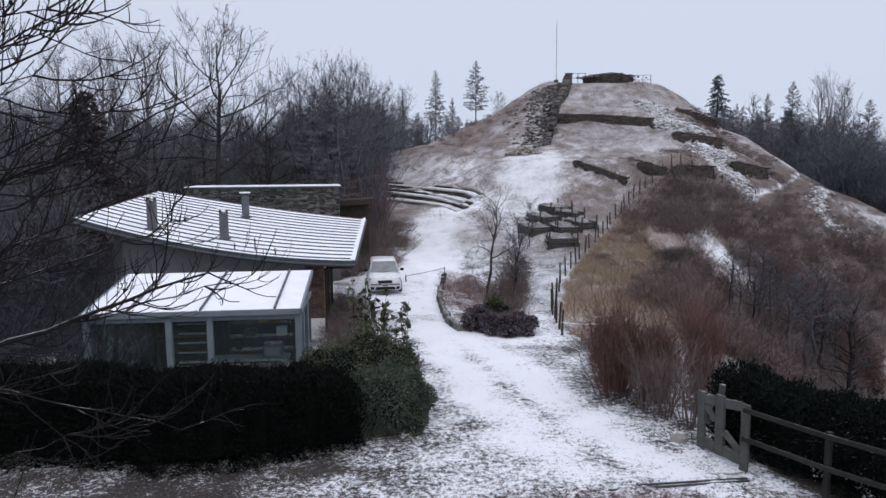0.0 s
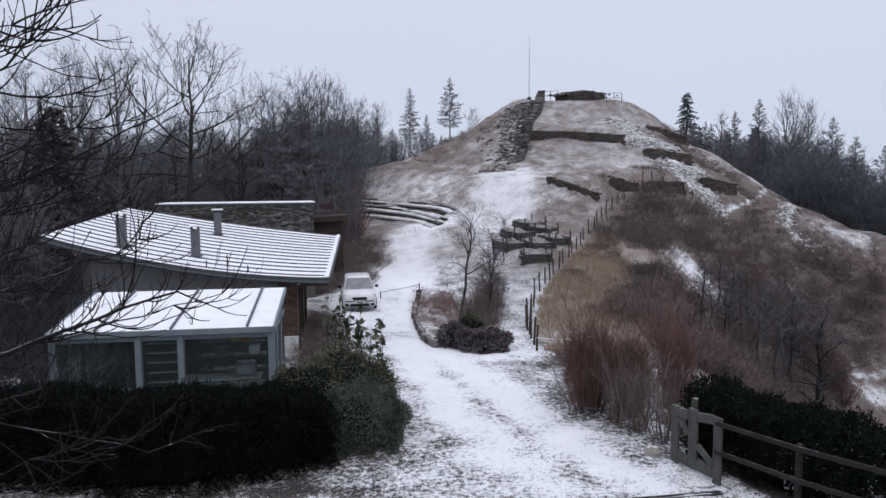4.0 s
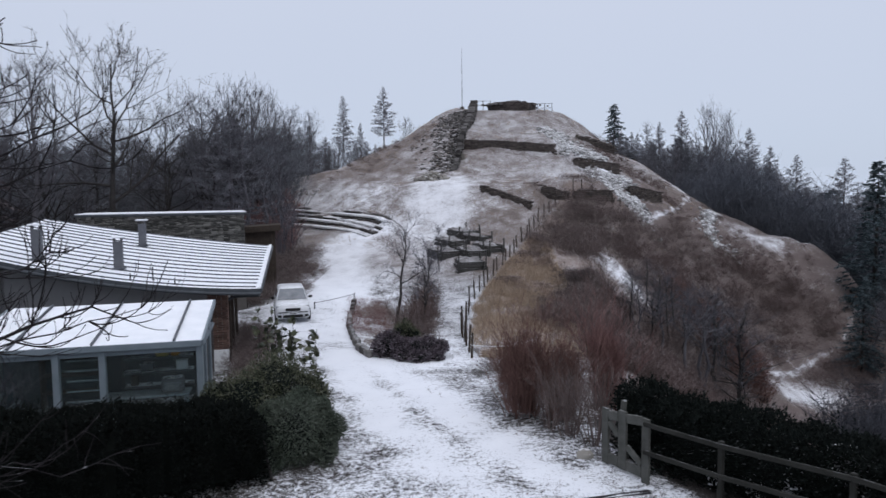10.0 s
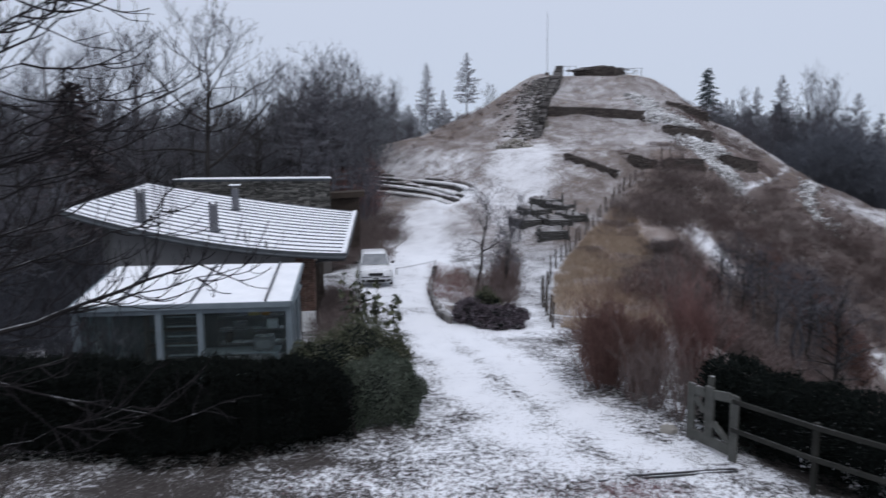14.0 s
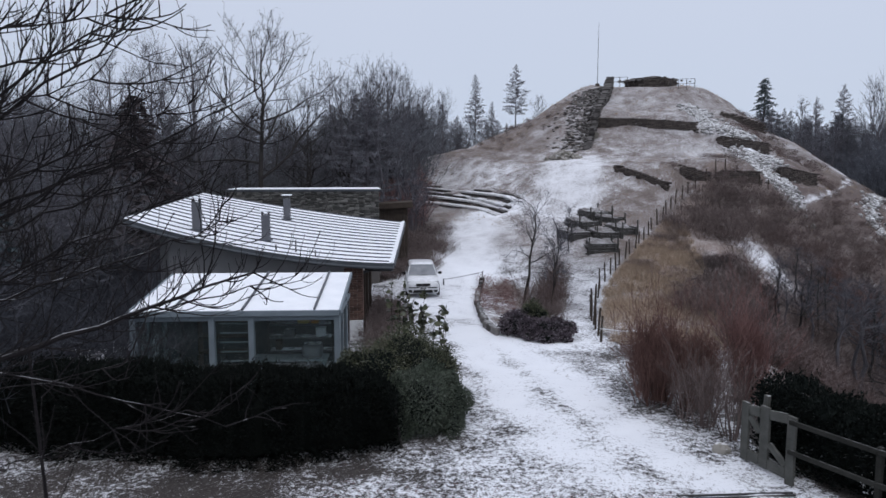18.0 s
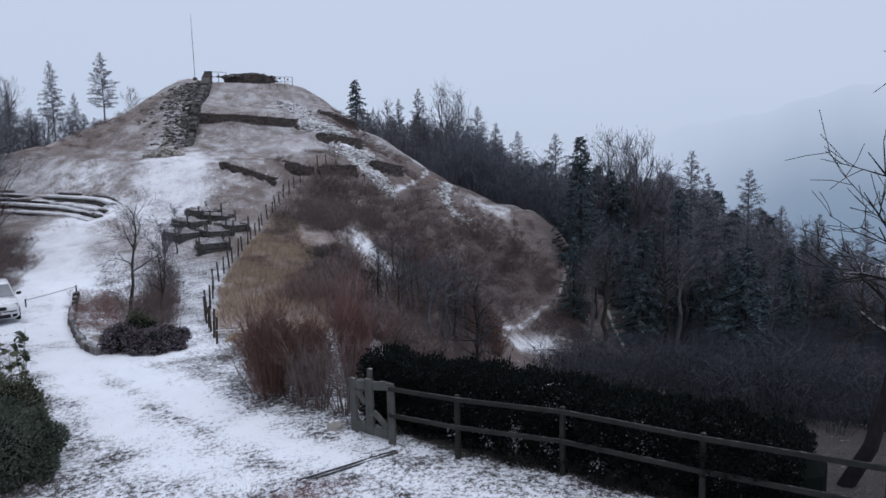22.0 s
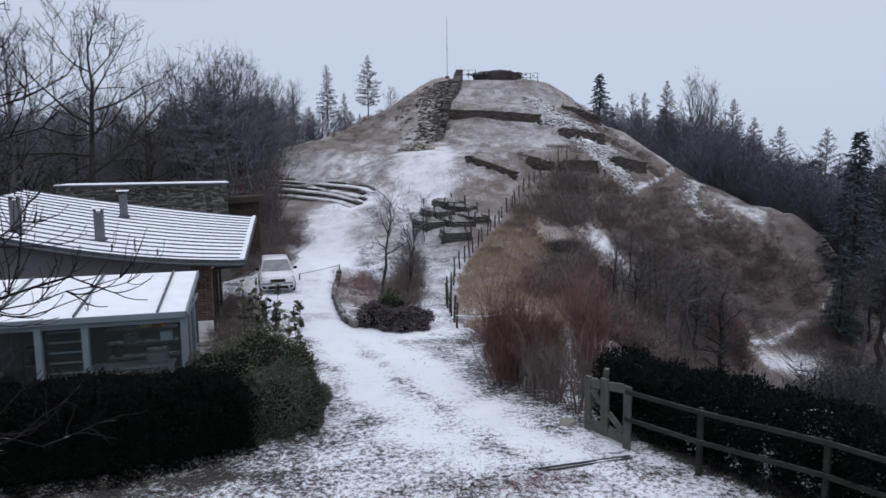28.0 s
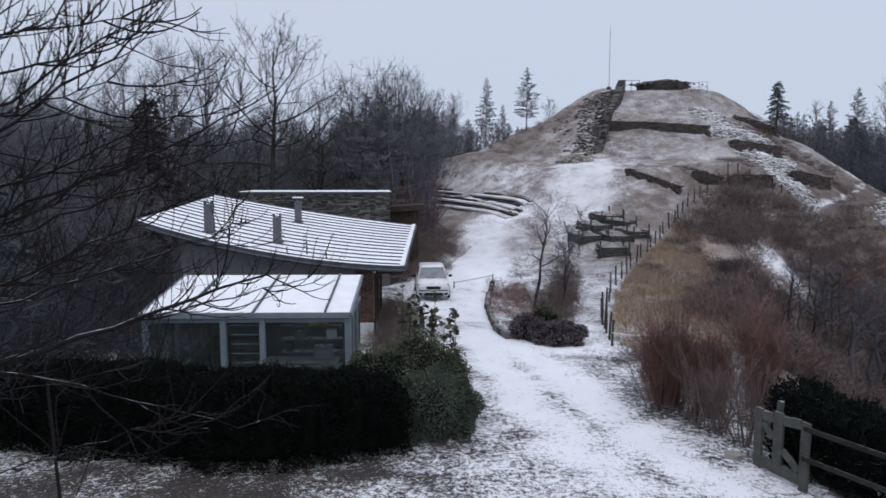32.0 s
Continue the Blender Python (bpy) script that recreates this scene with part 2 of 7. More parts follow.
M_dark_wood = material("dark_stained_wood", [(0.03, 0.024, 0.02), (0.07, 0.055, 0.045)], 4, 0.85, 0.4, 40)
M_brick = material("red_brown_brick", [(0.10, 0.065, 0.055), (0.17, 0.11, 0.09)], 5, 0.9, 0.4, 60, island=0.6)
M_stone = material("grey_fieldstone", [(0.13, 0.12, 0.105), (0.24, 0.225, 0.20), (0.32, 0.30, 0.27)], 3, 0.95, 0.6, 25, island=0.6, snow=(0.7, 0.85, SNOW))
M_stone_dark = material("dark_fieldstone", [(0.0449, 0.0379, 0.0356), (0.1071, 0.0922, 0.0842)], 3, 0.95, 0.6, 25, island=0.35, snow=(0.55, 0.95, SNOW))
M_stone_mid = material("weathered_ruin_stone", [(0.045, 0.041, 0.04), (0.105, 0.098, 0.094), (0.2, 0.19, 0.185)], 3, 0.95, 0.6, 25, island=0.6, snow=(0.4, 1.0, SNOW))
M_mortar = material("mortar", [(0.08, 0.075, 0.07), (0.13, 0.12, 0.115)], 5, 0.95, 0.4, 40)
# the room's dimness put into one dark colour for wall, floor and ceiling
M_dim = material("dim_interior_tone", [(0.03, 0.036, 0.042), (0.065, 0.075, 0.085)], 1.5, 0.8, 0.2, 40)
M_snow = material("snow", [(0.74, 0.75, 0.79), (0.86, 0.87, 0.9)], 3, 0.75, 0.35, 30)
M_white = material("white_paint", [(0.7, 0.71, 0.72), (0.78, 0.79, 0.8)], 3, 0.5, 0.05, 50)
M_iron = material("dark_iron", [(0.05, 0.05, 0.055), (0.09, 0.09, 0.095)], 4, 0.6, 0.1, 50, metal=0.5)
M_brick_pale = material("pale_plaster", [(0.34, 0.33, 0.31), (0.44, 0.43, 0.41)], 3, 0.9, 0.3, 50)
M_car = material("silver_white_car_paint", [(0.56, 0.57, 0.59), (0.62, 0.63, 0.65)], 2, 0.3, 0.0, 50, snow=(0.9, 0.92, SNOW), spec=0.6)
M_rubber = material("black_rubber", [(0.012, 0.012, 0.013), (0.025, 0.025, 0.026)], 5, 0.8, 0.1, 50)
M_carglass = material("dark_frosted_windscreen", [(0.10, 0.11, 0.12), (0.24, 0.25, 0.27)], 2.5, 0.15, 0.0, 50, spec=0.6)
M_lamp = material("headlamp_lens", [(0.35, 0.37, 0.40), (0.5, 0.52, 0.55)], 8, 0.1, 0.0, 50, spec=0.8)
M_orange = material("orange_board", [(0.45, 0.20, 0.04), (0.55, 0.27, 0.06)], 4, 0.7, 0.05, 50)
M_yellow = material("lit_screen_yellow", [(0.55, 0.42, 0.12), (0.65, 0.5, 0.18)], 4, 0.7, 0.05, 50)
M_concrete = material("grey_concrete", [(0.22, 0.22, 0.22), (0.33, 0.33, 0.33)], 2, 0.9, 0.3, 50, snow=(0.9, 0.8, SNOW))
M_flue = material("grey_flue_metal", [(0.09, 0.093, 0.105), (0.15, 0.153, 0.168)], 4, 0.6, 0.1, 50, metal=0.2, snow=(0.9, 0.95, SNOW))


def glass_material(name, tint, rough=0.03):
    ma = bpy.data.materials.new(name)
    ma.use_nodes = True
    b = ma.node_tree.nodes["Principled BSDF"]
    b.inputs["Base Color"].default_value = (*tint, 1)
    b.inputs["Roughness"].default_value, b.inputs["IOR"].default_value = rough, 1.45
    # the small diffuse rest veils the panes, standing in for reflection
    b.inputs["Transmission Weight"].default_value = 0.985
    return ma


M_glass = glass_material("veiled_greenish_glass", (0.74, 0.84, 0.85))

# ---------------- terrain ----------------
HILL = (19.0, 77.0)
ROAD = [((10.5, 2.0), 1.6), ((7.4, 7.0), 1.6), ((5.2, 9.6), 1.7), ((3.3, 12.2), 1.75), ((2.0, 15.0), 1.7), ((1.1, 18.6), 1.9), ((0.6, 22.5), 2.0), ((-0.6, 29.0), 1.9), ((-1.5, 37.0), 2.6), ((-1.8, 43.0), 2.8), ((0.0, 51.0), 1.4)]
TRAIL = [((42.6, 50.5), 0.0), ((40.3, 48.8), 0.0), ((37.9, 46.8), 0.02), ((35.5, 45.9), 0.05), ((32.0, 44.3), 0.1), ((28.4, 43.1), 0.05)]
TRAIL_HIGH = [((24.6, 52.3), 0.35), ((26.0, 53.7), 0.35), ((27.7, 55.1), 0.3), ((30.0, 57.9), 0.35), ((31.5, 59.3), 0.4), ((33.1, 61.9), 0.4), ((33.0, 63.3), 0.35), ((31.5, 64.2), 0.25)]
LEDGE = [((33.6, 58.6), 0.2), ((32.2, 56.4), 0.3), ((31.2, 54.6), 0.3), ((32.6, 53.4), 0.2)]
SCREE = [((20.5, 66.2), 0.7), ((21.2, 62.2), 0.8), ((22.4, 58.5), 0.9), ((22.6, 54.5), 0.9), ((23.6, 51.9), 0.9)]
ISLAND = [((1.0, 35.5), 0.9), ((1.6, 31.5), 1.6), ((1.9, 27.0), 1.4), ((2.2, 24.3), 1.2)]
RUTS = [[((-1.5, 32.0), 0.1), ((-0.55, 25.3), 0.2), ((0.24, 20.0), 0.22), ((1.04, 15.6), 0.22), ((1.77, 12.7), 0.2), ((2.4, 11.4), 0.1)],
        [((-0.4, 32.0), 0.1), ((0.32, 25.3), 0.2), ((1.49, 20.6), 0.25), ((2.4, 17.2), 0.25), ((3.0, 14.4), 0.25), ((3.55, 12.5), 0.25), ((4.1, 11.2), 0.15)]]
HEDGE_EAST = [(5.85, 13.1), (6.92, 10.84), (7.97, 9.12), (8.97, 7.08), (9.62, 5.7)]
STRIP = [((0.9, 19.5), 0.05), ((1.75, 15.8), 0.15), ((2.4, 13.9), 0.3), ((3.2, 12.1), 0.3), ((4.6, 10.0), 0.2)]
PATH = [((3.2, 22.5), 1.0), ((4.6, 27.0), 0.8), ((5.6, 33.0), 0.8), ((6.6, 37.5), 0.9), ((5.6, 44.0), 1.5), ((6.5, 51.0), 1.8), ((8.0, 56.5), 2.6)]


def stake_x(y):
    """The line of stakes beside the path: east of it the bank is rank grass."""
    return np.interp(y, [20, 22.8, 27.2, 34.3, 37.8, 41.8, 44.9, 47.9, 49.1, 58], [4.0, 4.26, 4.7, 6.3, 8.0, 10.0, 11.9, 13.9, 15.1, 21.5])


def way_dist(X, Y, line):
    """How far a place lies outside a strip of changing width."""
    best = np.full(np.shape(X), 1e9)
    for ((x0, y0), w0), ((x1, y1), w1) in zip(line, line[1:]):
        dx, dy = x1 - x0, y1 - y0
        t = np.clip(((X - x0) * dx + (Y - y0) * dy) / (dx * dx + dy * dy), 0, 1)
        best = np.minimum(best, np.hypot(X - x0 - t * dx, Y - y0 - t * dy) - (w0 + (w1 - w0) * t))
    return best


def lumps(X, Y, size, seed=0.0):
    """Soft unevenness between about -1 and 1."""
    a = np.sin(X / size + seed) * np.cos(Y / size * 1.13 + 2 * seed) + 0.6 * np.sin((X * 0.8 + Y * 0.6) / size * 1.9 + seed * 3)
    b = 0.4 * np.sin((X * 0.5 - Y * 0.9) / size * 3.7 + seed) + 0.3 * np.cos((X * 0.9 + Y * 0.3) / size * 5.9 + seed * 5)
    return (a + b) / 1.6


# drystone walls on the mound: ends and height; the ground behind each is filled up
WALLS = [((10.75, 64.2), (15.1, 62.6), 0.95), ((15.1, 62.6), (19.3, 61.4), 1.0), ((10.9, 53.4), (13.8, 49.8), 0.55), ((15.1, 51.0), (16.9, 50.1), 0.75),
         ((17.4, 50.0), (20.9, 51.5), 0.95), ((20.3, 58.6), (24.4, 58.4), 0.95), ((22.9, 65.0), (26.4, 64.4), 0.8), ((23.7, 54.3), (27.2, 55.9), 0.95)]



def terrace(X, Y):
    up = np.zeros(np.shape(X))
    for (x0, y0), (x1, y1), h in WALLS:
        L = math.hypot(x1 - x0, y1 - y0)
        ux, uy = (x1 - x0) / L, (y1 - y0) / L
        t = (X - x0) * ux + (Y - y0) * uy
        s = -(X - x0) * uy + (Y - y0) * ux
        up = np.maximum(up, h * ss(-0.05, 0.4, s) * ss(4.5, 0.6, s) * ss(-0.5, 0.2, t) * ss(L + 0.5, L - 0.2, t))
    return up


def height(X, Y):
    X, Y = np.asarray(X, dtype=float), np.asarray(Y, dtype=float)
    d, az = np.hypot(X, Y), np.degrees(np.arctan2(X, Y))
    z = -0.75 * ss(12, 34, d)
    z = z - 10.0 * ss(19, 38, az) * ss(13, 42, d) * ss(150, 100, az)
    z = z - 28.0 * ss(24, 50, az) * ss(60, 160, d) * ss(150, 100, az) - 14.0 * ss(110, 260, d)
    hx, hy = X - HILL[0], Y - HILL[1]
    r = np.hypot(hx, hy) + 0.5 * lumps(X, Y, 5.0, 1.0) * ss(3, 10, np.hypot(hx, hy))
    prof = np.interp(r, [0, 4.8, 6.6, 12.0, 13.0, 20.5, 24.5, 30.5, 37, 46], [15.4, 15.3, 14.7, 11.6, 11.0, 7.6, 6.7, 3.3, 1.7, 0.0])
    z = z + prof
    z = z + 7.0 * np.exp(-((X - 41) ** 2 + (Y - 56.5) ** 2) / 90.0)
    z = z + 1.25 * ss(-3.5, -8.0, hx) * ss(-17, -8, hy) * ss(44, 26, np.hypot(hx, hy)) - 0.9 * np.exp(-((hx - 9.5) ** 2 + (hy + 7.0) ** 2) / 14.0)
    z = z + 0.6 * np.exp(-((X - 31) ** 2 + (Y - 65) ** 2) / 22.0) - 1.15 * np.exp(-((X - 37.3) ** 2 + (Y - 59.5) ** 2) / 13.0) + 1.3 * np.exp(-((X - 42.5) ** 2 + (Y - 55.3) ** 2) / 11.0)
    z = z + 0.32 * lumps(X, Y, 1.5, 4.0) * ss(22, 27, X) * ss(46, 50, Y) * ss(66, 60, Y)
    z = z + terrace(X, Y) + 0.16 * lumps(X, Y, 2.6, 8.0) * ss(44, 36, np.hypot(hx, hy))
    z = z + 0.10 * lumps(X, Y, 1.7, 3.0) * ss(20, 40, d) + 0.03 * lumps(X, Y, 0.35, 5.0)
    return z


GX0, GY0, GSTEP = -70.0, -10.0, 0.4
GRID = height(*np.meshgrid(GX0 + GSTEP * np.arange(370), GY0 + GSTEP * np.arange(360), indexing="ij"))


def ground_z(x, y):
    """The ground's height, read from a fine grid of the same function."""
    i, j = (x - GX0) / GSTEP, (y - GY0) / GSTEP
    if not (0 <= i < 368 and 0 <= j < 358):
        return float(height(x, y))
    a, b = int(i), int(j)
    fx, fy = i - a, j - b
    return float((GRID[a, b] * (1 - fx) + GRID[a + 1, b] * fx) * (1 - fy) + (GRID[a, b + 1] * (1 - fx) + GRID[a + 1, b + 1] * fx) * fy)


def build_ground():
    az = np.radians(np.concatenate([np.arange(-180, -46, 4.0), np.arange(-46, 78, 0.3), np.arange(78, 180, 4.0)]))
    d = np.concatenate([[0.01, 1.0, 2.0, 4.0, 5.5], 7.0 * 1.0135 ** np.arange(0, 215), 130 * 1.12 ** np.arange(0, 32)])
    A, D = np.meshgrid(az, d, indexing="ij")
    X, Y = D * np.sin(A), D * np.cos(A)
    Z = height(X, Y)
    na, nd = A.shape
    verts = np.stack([X, Y, Z], -1).reshape(-1, 3)
    i, j = np.meshgrid(np.arange(na), np.arange(nd - 1), indexing="ij")
    k = (i + 1) % na
    faces = np.stack([i * nd + j, i * nd + j + 1, k * nd + j + 1, k * nd + j], -1).reshape(-1, 4)
    me = bpy.data.meshes.new("ground")
    me.from_pydata(verts.tolist(), [], faces.tolist())
    me.polygons.foreach_set("use_smooth", [True] * len(me.polygons))
    x, y = X.ravel(), Y.ravel()
    dd, aa = np.hypot(x, y), np.degrees(np.arctan2(x, y))
    road, path = way_dist(x, y, ROAD), way_dist(x, y, PATH)
    r = np.hypot(x - HILL[0], y - HILL[1])
    on_hill = ss(44, 36, r)

    def spot(px, py, rx, ry=None):
        return np.exp(-(((x - px) / rx) ** 2 + ((y - py) / (ry or rx)) ** 2))

    cover = 0.465 + 0.0 * x
    tracks = np.minimum(way_dist(x, y, RUTS[0]), way_dist(x, y, RUTS[1]))
    cover = cover + 0.10 * ss(0.55, -0.1, tracks) * ss(34, 26, dd) - 0.02 * ss(0.35, -0.15, way_dist(x, y, STRIP))
    cover = cover + 0.045 * ss(3.0, 0.0, road) + 0.06 * ss(0.5, -1.0, road) + 0.075 * ss(0.9, -0.4, path) * (1 + 0.7 * ss(40, 46, dd)) - 0.035 * ss(2.6, 3.4, x) * ss(24, 28, dd) * ss(52, 46, dd)
    cover = cover + 0.12 * ss(26, 33, dd) * ss(0.8, -0.5, road)
    # open snowy shelf below the amphitheatre and on the mound
    cover = cover + 0.10 * spot(0.0, 47, 3.5, 4) + 0.03 * spot(8.5, 56.5, 3.0, 3.0) + 0.05 * spot(14, 68, 4, 2) + 0.04 * spot(1, 60, 6, 2.5)
    cover = cover + 0.022 * lumps(x, y, 0.5, 7.0) * ss(40, 20, dd) - 0.03 * ss(0.0, 1.2, lumps(x, y, 0.9, 13.0)) * ss(-0.8, 0.4, road) - 0.04 * on_hill * lumps(x, y, 3.0, 11.0) - 0.06 * spot(6, 70, 4.5, 3.0) - 0.05 * spot(1, 68, 5, 2.5) - 0.06 * spot(25, 62, 3.0, 4.0) - 0.024 * on_hill - 0.05 * on_hill * ss(9, 5, aa) * ss(22, 18, r)
    # leaf litter and rank grass in the foreground and under the hedges
    # thinner snow at left also stands for shade under the trees
    cover = cover - 0.015 * ss(15, 11, dd) - 0.035 * ss(1.2, -1.6, x) * ss(14.5, 11.4, dd) - 0.035 * ss(-2.0, -4.5, x) * ss(16.5, 13.5, dd) - 0.075 * spot(3.35, 10.35, 0.85, 0.42) - 0.03 * spot(2.0, 10.5, 2.0, 0.25) - 0.005 * spot(6.6, 7.8, 2.0, 2.2) + 0.03 * spot(0.6, 12.3, 1.6, 1.4) + 0.025 * spot(2.0, 10.6, 2.0, 0.8) - 0.07 * spot(4.7, 14.6, 0.9, 1.8) - 0.05 * spot(4.0, 17.5, 0.8, 1.5)
    cover = cover - 0.12 * spot(-1.9, 11.5, 0.9, 0.18) - 0.03 * ss(-2.5, -4.5, x) * ss(13.5, 11.5, dd)
    # snow held back under and behind the hedge, which also paints its shade
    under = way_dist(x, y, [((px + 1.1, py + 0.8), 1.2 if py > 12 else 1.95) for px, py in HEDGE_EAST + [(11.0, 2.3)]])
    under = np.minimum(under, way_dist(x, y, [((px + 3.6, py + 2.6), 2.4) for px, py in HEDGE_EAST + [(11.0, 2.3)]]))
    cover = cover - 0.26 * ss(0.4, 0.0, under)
    # the right bank and the gully
    bank = ss(0.1, 0.9, x - stake_x(y)) * ss(26, 20, aa) * ss(21.5, 25, dd) * ss(58, 50, dd)
    gully = ss(19, 23, aa) * ss(15, 22, dd) * ss(16, 25, r)
    cover = cover - 0.07 * bank * ss(25, 34, dd) - 0.15 * gully * (1 - bank) - 0.3 * ss(-8, -12, aa) * ss(38, 46, dd) * ss(160, 120, dd) + 0.5 * ss(120, 170, dd)
    cover = cover + 0.34 * spot(17.5, 41.0, 1.5, 2.3) + 0.2 * spot(22, 44.5, 2.8, 0.7) + 0.36 * spot(31.2, 41.6, 3.0, 1.7) + 0.12 * spot(3.1, 51.8, 0.8, 1.2) + 0.2 * spot(36.5, 56.5, 4.0, 2.0)
    cover = cover + 0.2 * ss(0.22, 0.0, way_dist(x, y, TRAIL)) + 0.26 * ss(0.0, -0.25, way_dist(x, y, TRAIL_HIGH)) + 0.2 * ss(0.8, -0.3, way_dist(x, y, SCREE)) + 0.12 * ss(0.4, -0.1, way_dist(x, y, LEDGE))
    cover = cover + 0.16 * spot(-13.2, 22.4, 1.8, 1.3) + 0.05 * spot(3.3, 26.0, 0.8, 4.0) + 0.03 * ss(0.5, -2.0, x) * ss(13.0, 11.5, dd)
    island = ss(0.3, -0.3, way_dist(x, y, ISLAND))
    cover = cover * (1 - 0.24 * island)
    straw = np.clip(0.55 * on_hill + 0.8 * bank + 0.5 * island, 0, 1)
    brush = np.clip(gully * 0.9 * (1 - bank) + ss(-8, -12, aa) * ss(38, 46, dd), 0, 1)
    trod = np.minimum(way_dist(x, y, TRAIL_HIGH) + 0.3, way_dist(x, y, SCREE))
    dusting = np.clip(on_hill * ss(6.0, 11.0, np.hypot(x - 7.5, y - 55)) * 0.9 + 0.5 * ss(26, 32, dd) * ss(2.5, 4.0, x), 0, 0.92) * ss(-0.1, 0.5, trod) * (1 - 0.8 * gully)
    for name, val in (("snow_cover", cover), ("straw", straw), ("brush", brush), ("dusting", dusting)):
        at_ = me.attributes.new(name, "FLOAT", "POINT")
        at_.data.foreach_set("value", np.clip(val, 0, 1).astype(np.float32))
    ob = new("ground", me)
    me.materials.append(ground_material())
    tagged(ob, "snow-dusted grass, gravel drive and castle mound", "ground", kind="structure")
    return ob


def ground_material():
    ma = bpy.data.materials.new("snow_dusted_ground")
    ma.use_nodes = True
    n, l = ma.node_tree.nodes, ma.node_tree.links
    bsdf = n["Principled BSDF"]
    tc = n.new("ShaderNodeTexCoord")

    def noise_node(scale, detail=6.0, rough=0.6, stretch=None):
        nd = n.new("ShaderNodeTexNoise")
        nd.inputs["Scale"].default_value, nd.inputs["Detail"].default_value, nd.inputs["Roughness"].default_value = scale, detail, rough
        l.new(tc.outputs["Object"], nd.inputs["Vector"])
        return nd.outputs["Fac"]

    def math_node(op, a, b=None, c=None):
        nd = n.new("ShaderNodeMath")
        nd.operation = op
        for i, v in enumerate((a, b, c)):
            if v is None:
                continue
            if isinstance(v, (int, float)):
                nd.inputs[i].default_value = v
            else:
                l.new(v, nd.inputs[i])
        return nd.outputs[0]

    def mix_color(f, a, b):
        nd = n.new("ShaderNodeMix")
        nd.data_type = "RGBA"
        l.new(f, nd.inputs[0])
        for i, v in ((6, a), (7, b)):
            if isinstance(v, tuple):
                nd.inputs[i].default_value = (*v, 1)
            else:
                l.new(v, nd.inputs[i])
        return nd.outputs[2]

    def attr(name):
        nd = n.new("ShaderNodeAttribute")
        nd.attribute_name = name
        return nd.outputs["Fac"]

    grit = noise_node(34.0, 4.0, 0.7)
    fine, mid, wide = noise_node(9.0, 8.0, 0.72), noise_node(0.9, 6.0, 0.6), noise_node(0.16, 4.0)
    soil = mix_color(mid, (0.018, 0.016, 0.016), (0.05, 0.042, 0.04))
    turf = mix_color(mid, (0.04, 0.034, 0.03), (0.10, 0.082, 0.07))
    grass = mix_color(mid, (0.148, 0.113, 0.101), (0.295, 0.235, 0.208))
    brush = mix_color(mid, (0.085, 0.068, 0.065), (0.19, 0.15, 0.14))
    col = mix_color(math_node("MULTIPLY_ADD", fine, 1.6, -0.4), soil, mix_color(wide, turf, soil))
    blade = n.new("ShaderNodeMapRange")
    blade.inputs[1].default_value, blade.inputs[2].default_value, blade.inputs[4].default_value = 0.5, 0.68, 0.8
    l.new(grit, blade.inputs[0])
    col = mix_color(blade.outputs[0], col, (0.15, 0.14, 0.135))
    col = mix_color(attr("straw"), col, grass)
    col = mix_color(attr("brush"), col, brush)
    # snow where the cover beats the noise of grass tips, in three sizes
    s = math_node("MULTIPLY_ADD", fine, 0.85, attr("snow_cover"))
    s = math_node("MULTIPLY_ADD", mid, 0.45, s)
    s = math_node("MULTIPLY_ADD", wide, 0.40, s)
    s = math_node("ADD", s, math_node("MULTIPLY_ADD", grit, 0.7, -0.35))
    mr = n.new("ShaderNodeMapRange")
    mr.inputs[1].default_value, mr.inputs[2].default_value = 1.27, 1.41
    l.new(s, mr.inputs[0])
    snow = mix_color(mid, (0.70, 0.715, 0.76), (0.85, 0.862, 0.895))
    # on the mound the snow is a thin dusting between the grass blades
    thin = n.new("ShaderNodeMapRange")
    thin.inputs[1].default_value, thin.inputs[2].default_value, thin.inputs[4].default_value = 1.19, 1.62, 0.85
    l.new(s, thin.inputs[0])
    blend = n.new("ShaderNodeMix")
    l.new(attr("dusting"), blend.inputs[0])
    l.new(mr.outputs[0], blend.inputs[2])
    l.new(thin.outputs[0], blend.inputs[3])
    col = mix_color(blend.outputs[0], col, snow)
    l.new(col, bsdf.inputs["Base Color"])
    bsdf.inputs["Roughness"].default_value, bsdf.inputs["Specular IOR Level"].default_value = 0.9, 0.2
    bp = n.new("ShaderNodeBump")
    bp.inputs["Strength"].default_value, bp.inputs["Distance"].default_value = 0.6, 0.05
    l.new(fine, bp.inputs["Height"])
    l.new(bp.outputs["Normal"], bsdf.inputs["Normal"])
    return ma


build_ground()


# ---------------- house ----------------
# the house stands turned: u runs to its left end, v to its back
HU, HV = Vector((-0.9954, -0.0958, 0)), Vector((-0.0958, 0.9954, 0))
EAVE = Vector((-2.73, 22.03, 0))   # ground point under the front right roof corner
HZ = -0.62


def hp(u, v, z):
    return EAVE + HU * u + HV * v + Vector((0, 0, z))


def house_pose(u, v, z):
    m = Matrix(((HU.x, HV.x, 0, 0), (HU.y, HV.y, 0, 0), (0, 0, 1, 0), (0, 0, 0, 1)))
    # u runs left and v back: turn the handedness by mirroring u
    m.col[0] = (-HU.x, -HU.y, 0, 0)
    m.col[3] = (*hp(u, v, z), 1)
    return m


def roof_z(u, v):
    """The roof's top: low at the front right corner, swept up to the far left."""
    s = u / 8.7
    front = 2.39 + 0.25 * s + 1.28 * s * abs(s)
    back = 3.22 + 0.95 * s + 0.37 * s * abs(s)
    return front + (back - front) * v / 7.8


